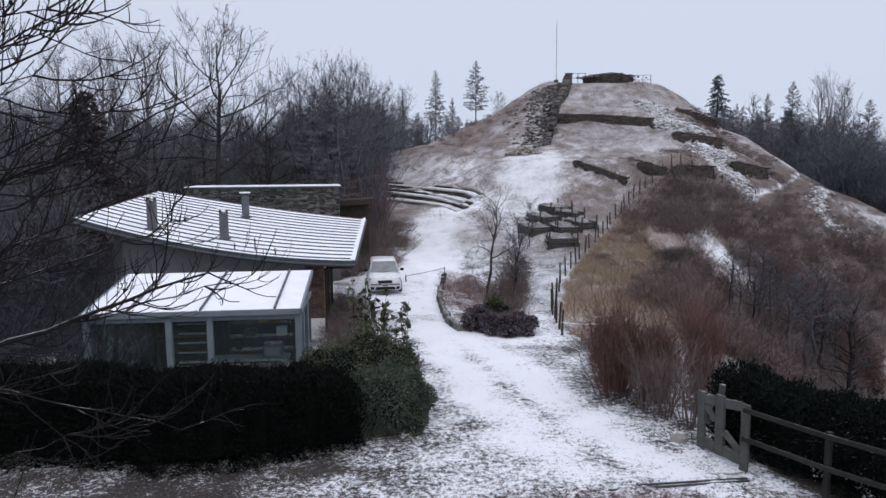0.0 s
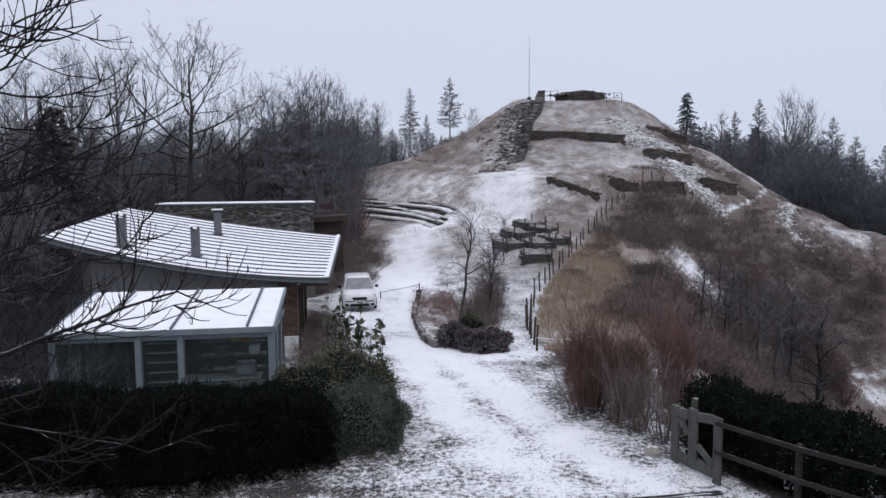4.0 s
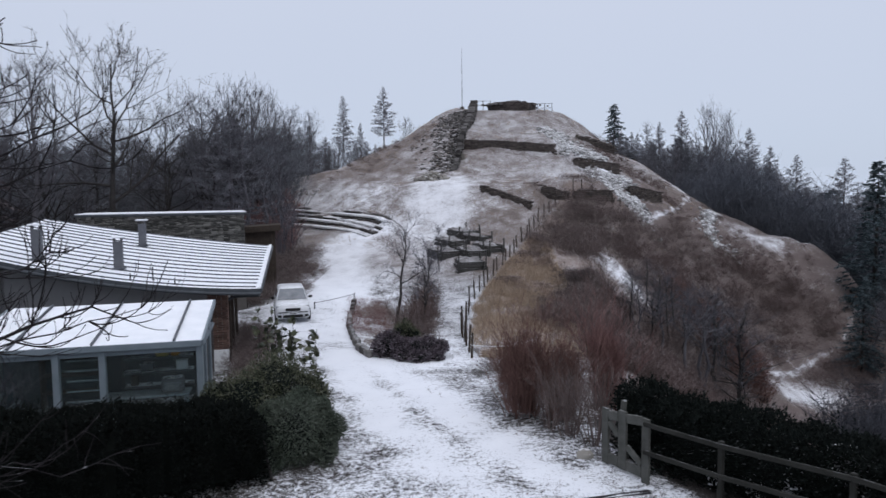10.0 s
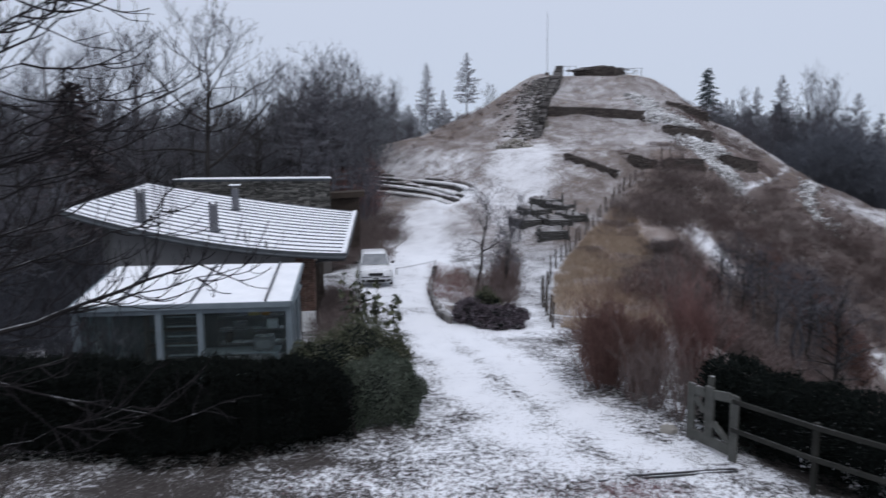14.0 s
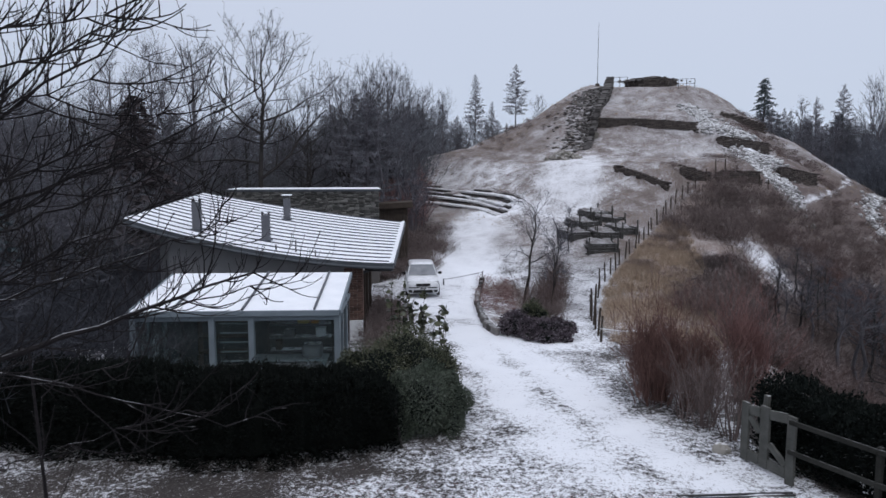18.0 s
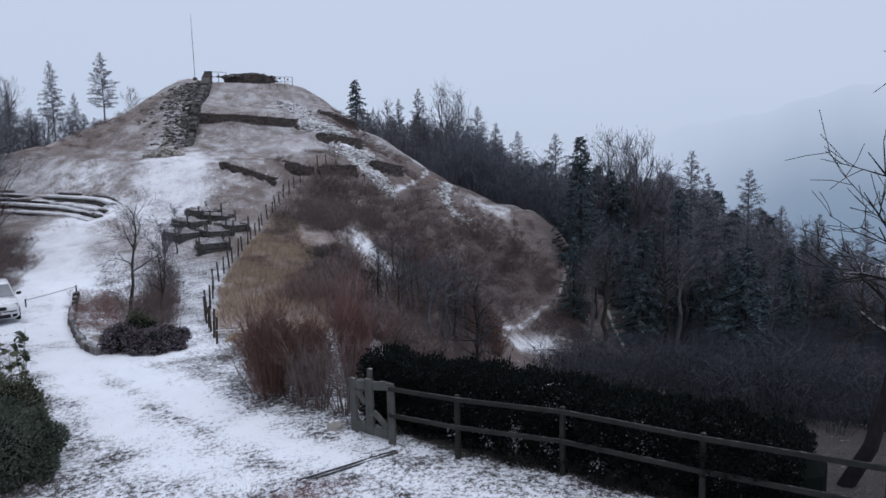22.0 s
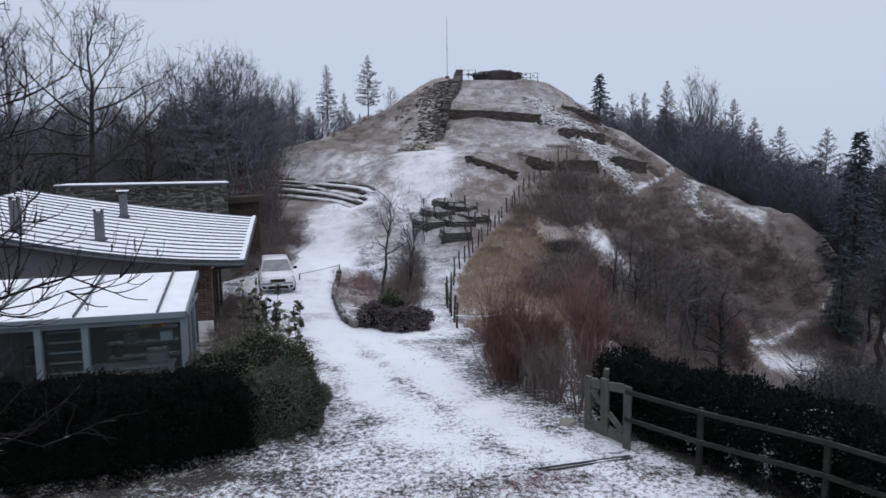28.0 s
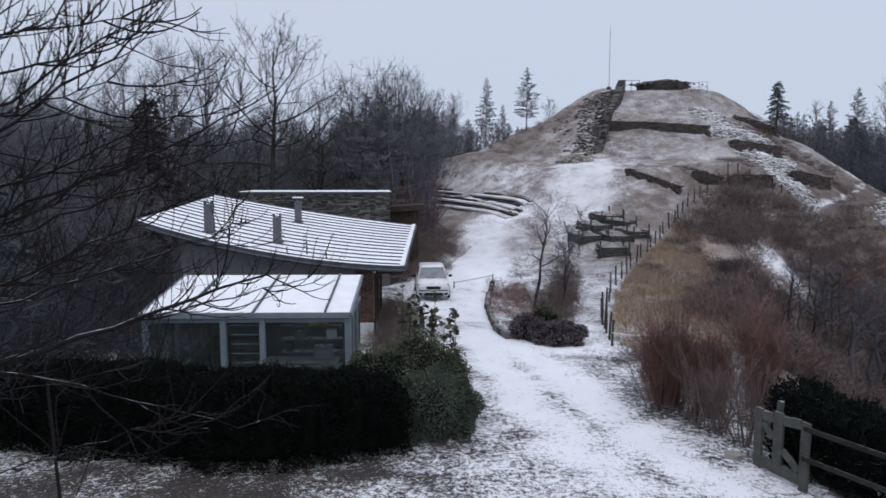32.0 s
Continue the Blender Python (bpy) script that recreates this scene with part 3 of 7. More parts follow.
def roof_point(u, v, lift=0.0):
    p = hp(u - 0.3 * v / 7.8, v, roof_z(u, v) + lift)
    return p


def house_like(p):
    m = house_pose(0, 0, 0)
    m.col[3] = (*p, 1)
    return m


def build_house():
    house = thing("house", "low plastered house with a swept snow-covered metal roof", "house")
    # roof: curved sheet with thickness
    nu, nv, th = 30, 10, 0.12
    sh = Shape()
    top = [[roof_point(8.7 * i / nu, 7.8 * j / nv) for j in range(nv + 1)] for i in range(nu + 1)]
    vs, w = [], nv + 1
    for lift in (0.0, -th):
        for i in range(nu + 1):
            for j in range(nv + 1):
                vs.append(tuple(top[i][j] + Vector((0, 0, lift))))
    N, fs = (nu + 1) * w, []
    for i in range(nu):
        for j in range(nv):
            a, b, c, d = i * w + j, (i + 1) * w + j, (i + 1) * w + j + 1, i * w + j + 1
            fs += [(a, d, c, b), (N + a, N + b, N + c, N + d)]
    for i in range(nu):
        for j in (0, nv):
            a, b = i * w + j, (i + 1) * w + j
            fs.append((a, b, N + b, N + a))
    for j in range(nv):
        for i in (0, nu):
            a, b = i * w + j, i * w + j + 1
            fs.append((a, b, N + b, N + a))
    sh.add(vs, fs)
    roof = part("roof", sh, M_roof, house, "snow-covered standing-seam metal roof", smooth=False)
    # standing seams along the length
    n = 14
    for k in range(n + 1):
        v = 0.2 + (7.8 - 0.4) * k / n
        s = Shape()
        pts = [roof_point(8.5 * i / 14 + 0.16, v, 0.014) for i in range(15)]
        s.tube(pts, [0.025] * 15, 4)
        part("seam", s, M_seam, roof)
    s = Shape()
    for i in range(12):
        s.bar(roof_point(0.06, 7.8 * i / 12, 0.02), roof_point(0.06, 7.8 * (i + 1) / 12 + 0.004, 0.02), 0.1, 0.05)
    part("verge_flashing", s, M_roof, roof, "snowy sheet-metal verge strip")
    # verge and eave trims
    for name, pts in (("eave_trim", [roof_point(8.7 * i / 20, -0.02, -0.07) for i in range(21)]),
                      ("verge_trim", [roof_point(-0.02, 7.8 * i / 8, -0.07) for i in range(9)]),
                      ("verge_trim", [roof_point(8.72, 7.8 * i / 8, -0.07) for i in range(9)])):
        s = Shape()
        for a, b in zip(pts, pts[1:]):
            s.bar(a, b + (b - a).normalized() * 0.005, 0.05, 0.15)
        part(name, s, M_fascia, roof)
    gut = Shape()
    pts = [roof_point(8.7 * i / 20, -0.1, -0.14) for i in range(21)]
    gut.tube(pts, [0.05] * 21, 8)
    part("gutter", gut, M_fascia, house, "dark grey half-round gutter")
    # walls: tops follow the roof's underside
    def wall(name, a, b, thick, mat, z0=HZ, inward=1):
        sh2 = Shape()
        k = 12
        (u0, v0), (u1, v1) = a, b
        d = Vector((u1 - u0, v1 - v0, 0)).normalized()
        nrm = Vector((-d.y, d.x, 0)) * thick * inward
        vs2, fs2 = [], []
        for i in range(k + 1):
            u, v = u0 + (u1 - u0) * i / k, v0 + (v1 - v0) * i / k
            for du, dv in ((0, 0), (nrm.x, nrm.y)):
                vs2.append(tuple(hp(u + du, v + dv, z0)))
                vs2.append(tuple(hp(u + du, v + dv, roof_z(u + du, v + dv) - th - 0.01)))
        for i in range(k):
            o, q = i * 4, i * 4 + 4
            fs2 += [(o, q, q + 1, o + 1), (o + 2, o + 3, q + 3, q + 2), (o + 1, q + 1, q + 3, o + 3), (o, o + 2, q + 2, q)]
        fs2 += [(0, 1, 3, 2), (k * 4, k * 4 + 2, k * 4 + 3, k * 4 + 1)]
        sh2.add(vs2, fs2)
        return part(name, sh2, mat, house)
    wall("front_wall", (1.2, 0.9), (7.9, 0.9), 0.28, M_render)
    wall("back_wall", (7.9, 7.0), (1.2, 7.0), 0.28, M_render)
    wall("left_wall", (7.9, 0.9), (7.9, 7.0), 0.28, M_render)
    side = wall("right_wall", (1.2, 7.0), (1.2, 0.9), 0.28, M_brick_pale)
    # brick pier at the near corner, course by course, on a white plinth
    pier = Shape()
    for k in range(24):
        z = 0.32 + k * 0.082
        if z + 0.07 > roof_z(1.2, 0.9) - th - 0.05:
            break
        for u0, u1 in ((1.14, 1.42), (1.43, 1.72)) if k % 2 else ((1.14, 1.28), (1.29, 1.57), (1.58, 1.72)):
            pier.box((u1 - u0 - 0.008, 0.14, 0.068), house_pose((u0 + u1) / 2, 0.85, z + 0.034), 0.006)
        for v0, v1 in ((0.80, 1.0), (1.02, 1.3)) if k % 2 else ((0.80, 1.12), (1.14, 1.3)):
            pier.box((0.12, v1 - v0 - 0.008, 0.068), house_pose(1.15, (v0 + v1) / 2, z + 0.034), 0.006)
    brick_pier = part("brick_pier", pier, M_brick, side, "red-brown brick corner pier")
    s = Shape()
    s.box((0.62, 0.56, 0.95), house_pose(1.43, 1.05, -0.16), 0.015)
    part("plinth", s, M_white, side, "white rendered plinth")
    s = Shape()
    s.box((0.08, 5.6, 0.34), house_pose(1.17, 4.15, -0.42), 0.01)
    part("plinth", s, M_white, side, "white rendered plinth")
    # windows and a timber post on the long side
    for v in (2.2, 4.2):
        s = Shape()
        s.box((0.06, 1.1, 1.15), house_pose(1.18, v, 1.2), 0.01)
        w_ = part("window", s, M_dark_wood, house, "dark wooden window frame")
        s = Shape()
        s.box((0.02, 0.95, 1.0), house_pose(1.14, v, 1.2))
        part("pane", s, M_carglass, w_)
    for v in (1.7, 3.4, 5.4):
        s = Shape()
        s.box((0.12, 0.12, 2.2), house_pose(1.12, v, 0.75), 0.01)
        part("timber_post", s, M_dark_wood, house)
    s = Shape()
    s.tube([hp(0.05, 0.2, 2.15), hp(0.9, 1.2, 2.0), hp(1.1, 1.3, 1.9)], [0.045] * 3, 8)
    part("downpipe", s, M_fascia, house)
    # flues: tapered stacks with a cap
    for u, v, h, w in ((4.6, 5.2, 0.85, 0.25), (4.5, 1.4, 0.9, 0.26), (6.7, 1.0, 0.95, 0.27)):
        base = roof_point(u, v)
        s = Shape()
        m = house_like(base + Vector((0, 0, h / 2 - 0.1)))
        s.box((w, w, h + 0.2), m, 0.02)
        fl = part("chimney", s, M_flue, house, "grey sheet-metal chimney")
        s = Shape()
        s.box((w + 0.13, w + 0.13, 0.05), house_like(base + Vector((0, 0, h + 0.14))), 0.015)
        part("cap", s, M_snow, fl, "snowy chimney cap")
        for dx in (-1, 1):
            s = Shape()
            s.box((0.04, w * 0.8, 0.14), house_like(base + HU * dx * w * 0.42 + Vector((0, 0, h + 0.05))), 0.005)
            part("cap_leg", s, M_iron, fl)
        s = Shape()
        s.box((w + 0.12, w + 0.12, 0.05), house_like(base + Vector((0, 0, 0.03))), 0.01)
        part("flashing", s, M_seam, fl)
    for u, v, h in ((3.3, 0.5, 0.42), (3.9, 0.25, 0.22), (2.6, 0.2, 0.22)):
        base = roof_point(u, v)
        s = Shape()
        s.tube([base - Vector((0, 0, 0.05)), base + Vector((0, 0, h))], [0.025, 0.02], 7)
        part("vent_pipe", s, M_iron, house)
    return house


build_house()


def build_sunroom():
    room = thing("sunroom", "glazed steel sunroom with a snow-covered lean-to roof", "sunroom")
    fr, W, DP = Vector((-3.43, 16.2, 0)), 4.95, 3.2
    zf, zb, z0 = 2.0, 2.47, HZ + 0.05

    def sp(u, v, z):
        return fr + HU * u + HV * v + Vector((0, 0, z))

    s = Shape()
    o = 0.05
    c = [sp(-o, -o, zf), sp(W + o, -o, zf), sp(W + o, DP, zb), sp(-o, DP, zb)]
    s.add([tuple(p) for p in c] + [tuple(p - Vector((0, 0, 0.1))) for p in c], [(3, 2, 1, 0), (4, 5, 6, 7), (0, 1, 5, 4), (1, 2, 6, 5), (2, 3, 7, 6), (3, 0, 4, 7)])
    roof = part("roof", s, M_roof, room, "snow-covered flat lean-to roof")
    for u in (0.55, 2.3, 4.0):
        s = Shape()
        s.bar(sp(u, -o + 0.02, zf + 0.03), sp(u, DP, zb + 0.03), 0.05, 0.06)
        part("roof_rib", s, M_seam, roof)
    for a, b in ((sp(-o, -o - 0.03, zf - 0.06), sp(W + o, -o - 0.03, zf - 0.06)), (sp(-o - 0.03, -o - 0.03, zf - 0.06), sp(-o - 0.03, DP, zb - 0.06)), (sp(W + o + 0.03, -o - 0.03, zf - 0.06), sp(W + o + 0.03, DP, zb - 0.06))):
        s = Shape()
        s.bar(a, b, 0.06, 0.14)
        part("fascia", s, M_steel, roof)
    posts = [0.0, 2.1, 3.06, W]
    for u in posts:
        s = Shape()
        s.bar(sp(u, 0.05, z0), sp(u, 0.05, zf - 0.12), 0.14, 0.14)
        part("post", s, M_steel, room)
    for v in (1.0, 2.1):
        for u in (0.0, W):
            s = Shape()
            s.bar(sp(u, v, z0), sp(u, v, zf - 0.14 + (zb - zf) * v / DP), 0.1, 0.1)
            part("post", s, M_steel, room)
    for z in (zf - 0.2, z0 + 0.55):
        s = Shape()
        s.bar(sp(0, 0.05, z), sp(W, 0.05, z), 0.08, 0.12)
        part("rail", s, M_steel, room)
        for u in (0.0, W):
            s = Shape()
            s.bar(sp(u, 0.05, z), sp(u, DP, z), 0.08, 0.1)
            part("rail", s, M_steel, room)
    for a, b in zip(posts, posts[1:]):
        s = Shape()
        s.bar(sp(a + 0.07, 0.05, (zf + z0) / 2 + 0.15), sp(b - 0.07, 0.05, (zf + z0) / 2 + 0.15), 0.012, zf - z0 - 0.85, 0)
        part("pane", s, M_glass, room).visible_shadow = False
    for u in (0.0, W):
        for a, b in ((0.1, 1.0), (1.0, 2.1), (2.1, DP)):
            s = Shape()
            s.bar(sp(u, a + 0.05, (zf + z0) / 2 + 0.15), sp(u, b - 0.05, (zf + z0) / 2 + 0.15), 0.012, zf - z0 - 0.85, 0)
            part("pane", s, M_glass, room).visible_shadow = False
    s = Shape()
    s.bar(sp(-0.05, 0.02, z0 + 0.2), sp(W + 0.05, 0.02, z0 + 0.2), 0.2, 0.7)
    part("plinth", s, M_concrete, room)
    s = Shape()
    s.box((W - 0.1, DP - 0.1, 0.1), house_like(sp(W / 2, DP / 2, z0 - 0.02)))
    part("floor_slab", s, M_dim, room, "floor coloured dark for the dim room")
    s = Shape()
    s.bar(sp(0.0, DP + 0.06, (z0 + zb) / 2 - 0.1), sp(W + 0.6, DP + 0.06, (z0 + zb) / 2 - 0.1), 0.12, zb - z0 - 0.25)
    part("back_wall", s, M_dim, room, "inner wall coloured dark for the dim room")
    # dark sheet added below the roof to dim the room
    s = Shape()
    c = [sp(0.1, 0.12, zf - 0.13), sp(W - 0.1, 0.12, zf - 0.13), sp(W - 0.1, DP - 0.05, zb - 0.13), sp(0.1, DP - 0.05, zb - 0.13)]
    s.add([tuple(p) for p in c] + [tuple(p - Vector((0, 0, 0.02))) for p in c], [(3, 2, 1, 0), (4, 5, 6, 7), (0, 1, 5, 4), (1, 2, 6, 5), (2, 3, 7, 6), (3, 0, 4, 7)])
    part("ceiling_lining", s, M_dim, room, "dark sheet added under the roof to dim the room")
    return sp


SP = build_sunroom()


# ---------------- stone building and shed behind ----------------
M_stone_wall = material("rubble_wall_stone", [(0.055, 0.055, 0.052), (0.10, 0.098, 0.092), (0.17, 0.165, 0.155)], 4, 0.95, 0.6, 25, island=0.6)


def build_stone_building():
    b = thing("stone_building", "flat-roofed fieldstone building with a snowy coping", "building")
    r = random.Random(41)
    p0, p1 = at(-8.23, 38.0), at(-20.3, 38.6)
    u = (p1 - p0).normalized()
    v = Vector((u.y, -u.x, 0))
    if v.y < 0:
        v = -v
    L = (p1 - p0).length
    z0, z1 = -0.9, 4.40
    mid = (p0 + p1) / 2 + v * 1.8
    rot = Matrix.Rotation(math.atan2(-u.y, -u.x), 4, "Z")
    s = Shape()
    s.box((L, 3.6, z1 - z0), Matrix.Translation((mid.x, mid.y, (z0 + z1) / 2)) @ rot)
    wall = part("wall", s, M_mortar, b)
    s = Shape()
    s.box((L + 0.3, 3.9, 0.12), Matrix.Translation((mid.x, mid.y, z1 + 0.05)) @ rot, 0.02)
    slab = part("roof_slab", s, M_fascia, b, "thin dark roof slab")
    s = Shape()
    s.box((L + 0.2, 3.8, 0.045), Matrix.Translation((mid.x, mid.y, z1 + 0.128)) @ rot, 0.025)
    part("snow_cover", s, M_snow, slab, "thin snow layer")
    # uneven courses of small fieldstones, too fine to pick apart
    z, s = 1.6, Shape()
    while z < z1 - 0.05:
        h = min(r.uniform(0.07, 0.15), z1 - z)
        x = 0.0
        while x < L - 0.05:
            w = min(r.uniform(0.12, 0.42), L - x)
            q = p0 + u * (x + w / 2)
            hh = h * r.uniform(0.7, 1.35)
            s.box((w - 0.015, 0.16, hh), Matrix.Translation((q.x, q.y - r.uniform(0.0, 0.06), z + h / 2 + r.uniform(-0.03, 0.03))) @ rot @ Matrix.Rotation(r.uniform(-0.12, 0.12), 4, "Y"), r.uniform(0.015, 0.035))
            x += w
        z += h
    ob = part("stonework", s, M_stone_wall, wall)
    ob["kind"] = "stuff"


build_stone_building()


def build_shed():
    b = thing("timber_shed", "small dark timber shed with a flat roof", "shed")
    c = at(-7.0, 41.5, 0)
    rot = Matrix.Rotation(radians(6), 4, "Z")
    base = Matrix.Translation((c.x, c.y, 0.2)) @ rot
    for dx, dy, w, d in ((0, -0.95, 1.7, 0.06), (0, 0.95, 1.7, 0.06), (-0.82, 0, 0.06, 1.84), (0.82, 0, 0.06, 1.84)):
        n = 9
        wall = None
        for i in range(n):
            s = Shape()
            ww = (w if w > d else d) / n
            off = Vector(((i + 0.5) * ww - w / 2, 0, 0)) if w > d else Vector((0, (i + 0.5) * ww - d / 2, 0))
            s.box((ww - 0.012, d, 4.6) if w > d else (w, ww - 0.012, 4.6), base @ Matrix.Translation((dx, dy, 0.9)) @ Matrix.Translation(off), 0.008)
            part("board", s, M_dark_wood, b)
    s = Shape()
    s.box((2.3, 2.7, 0.34), base @ Matrix.Translation((0, 0, 3.28)) @ Matrix.Rotation(radians(-3), 4, "Y"), 0.02)
    part("roof", s, M_dark_wood, b)


build_shed()


# ---------------- gate and fence ----------------
FENCE = [Vector((5.38, 11.37, 0)), Vector((6.13, 10.14, 0)), Vector((7.3, 8.6, 0)), Vector((8.35, 6.58, 0)), Vector((9.3, 4.43, 0)), Vector((10.1, 2.3, 0))]


def build_fence():
    f = thing("rail_fence", "weathered grey wooden two-rail fence beside the hedge", "fence")
    lift = [0.15, 0.15, 0.15, 0.17, 0.28, 0.42]
    for p, up in zip(FENCE[1:], lift[1:]):
        z = ground_z(p.x, p.y) + up
        s = Shape()
        s.box((0.09, 0.09, 1.2 + up), Matrix.Translation((p.x, p.y, z + 0.45 - up / 2)) @ Matrix.Rotation(0.45, 4, "Z"), 0.012)
        part("post", s, M_wood, f)
    off = Vector((-0.07, -0.04, 0))
    for a, b, ua, ub in zip(FENCE, FENCE[1:], lift, lift[1:]):
        for h in (0.99, 0.47):
            s = Shape()
            za, zb = ground_z(a.x, a.y) + h + ua, ground_z(b.x, b.y) + h + ub
            s.bar(a + off + Vector((0, 0, za)), b + off + Vector((0, 0, zb)), 0.05, 0.085, 0.01)
            part("rail", s, M_wood, f)


def build_gate():
    g = thing("wooden_gate", "silvered wooden garden gate standing open beside the drive", "gate")
    a, b = Vector((4.98, 12.3, 0)), Vector((5.38, 11.37, 0))
    z = ground_z(5, 12) + 0.02
    u = (b - a).normalized()
    L = (b - a).length

    def gp(x, h):
        return a + u * x + Vector((0, 0, z + h))

    for name, p, q, w in (("stile", (0.0, 0.02), (0.0, 1.12), 0.17), ("stile", (L, -0.04), (L, 1.19), 0.17), ("mid_stile", (L * 0.44, 0.04), (L * 0.44, 1.18), 0.2),
                          ("rail", (0.09, 1.0), (L * 0.44 - 0.105, 1.04), 0.17), ("rail", (L * 0.44 + 0.105, 1.06), (L - 0.09, 1.12), 0.17), ("rail", (0.09, 0.15), (L * 0.44 - 0.105, 0.15), 0.2), ("rail", (L * 0.44 + 0.105, 0.15), (L - 0.09, 0.15), 0.2),
                          ("brace", (0.1, 0.88), (L * 0.44 - 0.11, 0.66), 0.11), ("brace", (L * 0.44 + 0.11, 0.52), (L - 0.1, 0.28), 0.12)):
        s = Shape()
        A, B = gp(*p), gp(*q)
        d = (B - A).normalized()
        nrm = Vector((u.y, -u.x, 0))
        m = Matrix((nrm, d, nrm.cross(d))).transposed().to_4x4()
        m.translation = (A + B) / 2
        s.box((0.06, (B - A).length, w), m, 0.008)
        part(name, s, M_gate, g)


def build_gate_post():
    t = thing("gate_post", "weathered round gate post behind the open gate", "post")
    z = ground_z(5.36, 12.35)
    part("shaft", Shape().tube([(5.36, 12.35, z - 0.2), (5.35, 12.36, z + 0.8), (5.37, 12.34, z + 1.25)], [0.07, 0.066, 0.06], 9), M_gate, t)
    s = Shape()
    r = random.Random(77)
    x, y = 4.72, 12.75
    vs, fs, n = [], [], 9
    for k, (h, w) in enumerate(((-0.06, 0.20), (0.07, 0.19), (0.15, 0.12), (0.18, 0.0))):
        for i in range(n):
            a = 2 * math.pi * i / n
            q = w * r.uniform(0.82, 1.15)
            vs.append((x + q * math.cos(a), y + 0.7 * q * math.sin(a), ground_z(x, y) + h + r.uniform(-0.01, 0.01)))
    for k in range(3):
        for i in range(n):
            fs.append((k * n + i, k * n + (i + 1) % n, (k + 1) * n + (i + 1) % n, (k + 1) * n + i))
    s.add(vs, fs)
    b = thing("boulder", "small snow-covered boulder beside the gate", "stone")
    part("stone", s, M_stone, b)


build_fence()
build_gate()
build_gate_post()


def build_sunroom_things():
    z0 = HZ + 0.08
    t = thing("work_table", "long grey work table behind the sunroom glass", "table")
    s = Shape()
    s.box((1.9, 0.6, 0.05), house_like(SP(1.3, 0.9, z0 + 1.1)), 0.01)
    part("tabletop", s, M_steel, t)
    for du in (-0.85, 0.85):
        for dv in (-0.28, 0.28):
            s = Shape()
            s.box((0.06, 0.06, 1.08), house_like(SP(1.3 + du, 0.9 + dv * 0.85, z0 + 0.54)), 0.006)
            part("leg", s, M_steel, t)
    a = thing("kitchen_machine", "grey boxy appliance on the table", "appliance")
    s = Shape()
    s.box((0.5, 0.4, 0.34), house_like(SP(0.75, 0.95, z0 + 1.295)), 0.03)
    part("body", s, M_flue, a)
    s = Shape()
    s.box((0.36, 0.02, 0.2), house_like(SP(0.75, 0.735, z0 + 1.295)), 0.004)
    part("panel", s, M_carglass, a)
    p = thing("storage_rack", "open steel rack with grey boards behind the sunroom glass", "rack")
    for u in (0.3, 2.0):
        for v in (1.5, 1.82):
            s = Shape()
            s.box((0.04, 0.04, 2.05), house_like(SP(u, v, z0 + 1.02)), 0.005)
            part("upright", s, M_iron, p)
    for k in range(3):
        s = Shape()
        s.box((1.72, 0.36, 0.045), house_like(SP(1.15, 1.66, z0 + 1.12 + 0.36 * k)), 0.006)
        part("board", s, M_flue, p)
    # the yellow box stands for a lamp-lit screen, its glow put into colour
    for u, w, hh, k, m, lab in ((1.08, 0.3, 0.24, 2, M_yellow, "box on the rack, coloured yellow for a lit screen"), (0.78, 0.2, 0.22, 2, M_orange, "orange box on the rack"), (0.62, 0.26, 0.22, 1, M_white, "white box on the rack"), (1.45, 0.3, 0.18, 1, M_flue, "grey box on the rack"), (1.75, 0.16, 0.24, 0, M_dark_wood, "brown box on the rack")):
        q = thing("storage_box", lab + " inside the sunroom", "box")
        s = Shape()
        s.box((w, 0.2, hh), house_like(SP(u, 1.62, z0 + 1.145 + 0.36 * k + hh / 2)), 0.012)
        part("body", s, m, q)
        s = Shape()
        s.box((w + 0.015, 0.21, 0.025), house_like(SP(u, 1.62, z0 + 1.147 + 0.36 * k + hh)), 0.006)
        part("lid", s, m, q)
    p = thing("slatted_blind", "half-drawn pale slatted blind behind the middle pane", "blind")
    for k in range(5):
        s = Shape()
        s.box((0.72, 0.03, 0.035), house_like(SP(2.58, 0.3, z0 + 1.2 + 0.24 * k)) @ Matrix.Rotation(0.5, 4, "X"), 0.004)
        part("slat", s, M_steel, p)
    for du in (-0.3, 0.3):
        s = Shape()
        s.box((0.012, 0.008, 1.5), house_like(SP(2.58 + du, 0.3, z0 + 1.75)))
        part("cord", s, M_iron, p)
    sh = thing("shelf_unit", "dark open shelf unit inside the sunroom", "shelf")
    for k in range(4):
        s = Shape()
        s.box((1.5, 0.35, 0.04), house_like(SP(3.4, 2.6, z0 + 0.4 + 0.45 * k)), 0.005)
        part("board", s, M_dark_wood, sh)
    for du in (-0.75, 0.75):
        s = Shape()
        s.box((0.04, 0.35, 1.9), house_like(SP(3.4 + du, 2.6, z0 + 0.95)), 0.005)
        part("side", s, M_dark_wood, sh)


build_sunroom_things()


# ---------------- plants ----------------
def leaf_cloud(shape, points, normals, size, r, spread=0.6, slim=0.32):
    """Small crossed leaf blades at points."""
    for p, nm in zip(points, normals):
        d = (nm + Vector((r.uniform(-1, 1), r.uniform(-1, 1), r.uniform(-1, 1))) * spread).normalized()
        side = d.cross(Vector((r.uniform(-1, 1), r.uniform(-1, 1), r.uniform(-1, 1)))).normalized()
        s = size * r.uniform(0.6, 1.4)
        a, b, c = p + d * s, p + side * s * slim + d * s * 0.4, p - side * s * slim + d * s * 0.4
        shape.add([tuple(p), tuple(b), tuple(a), tuple(c)], [(0, 1, 2, 3)])


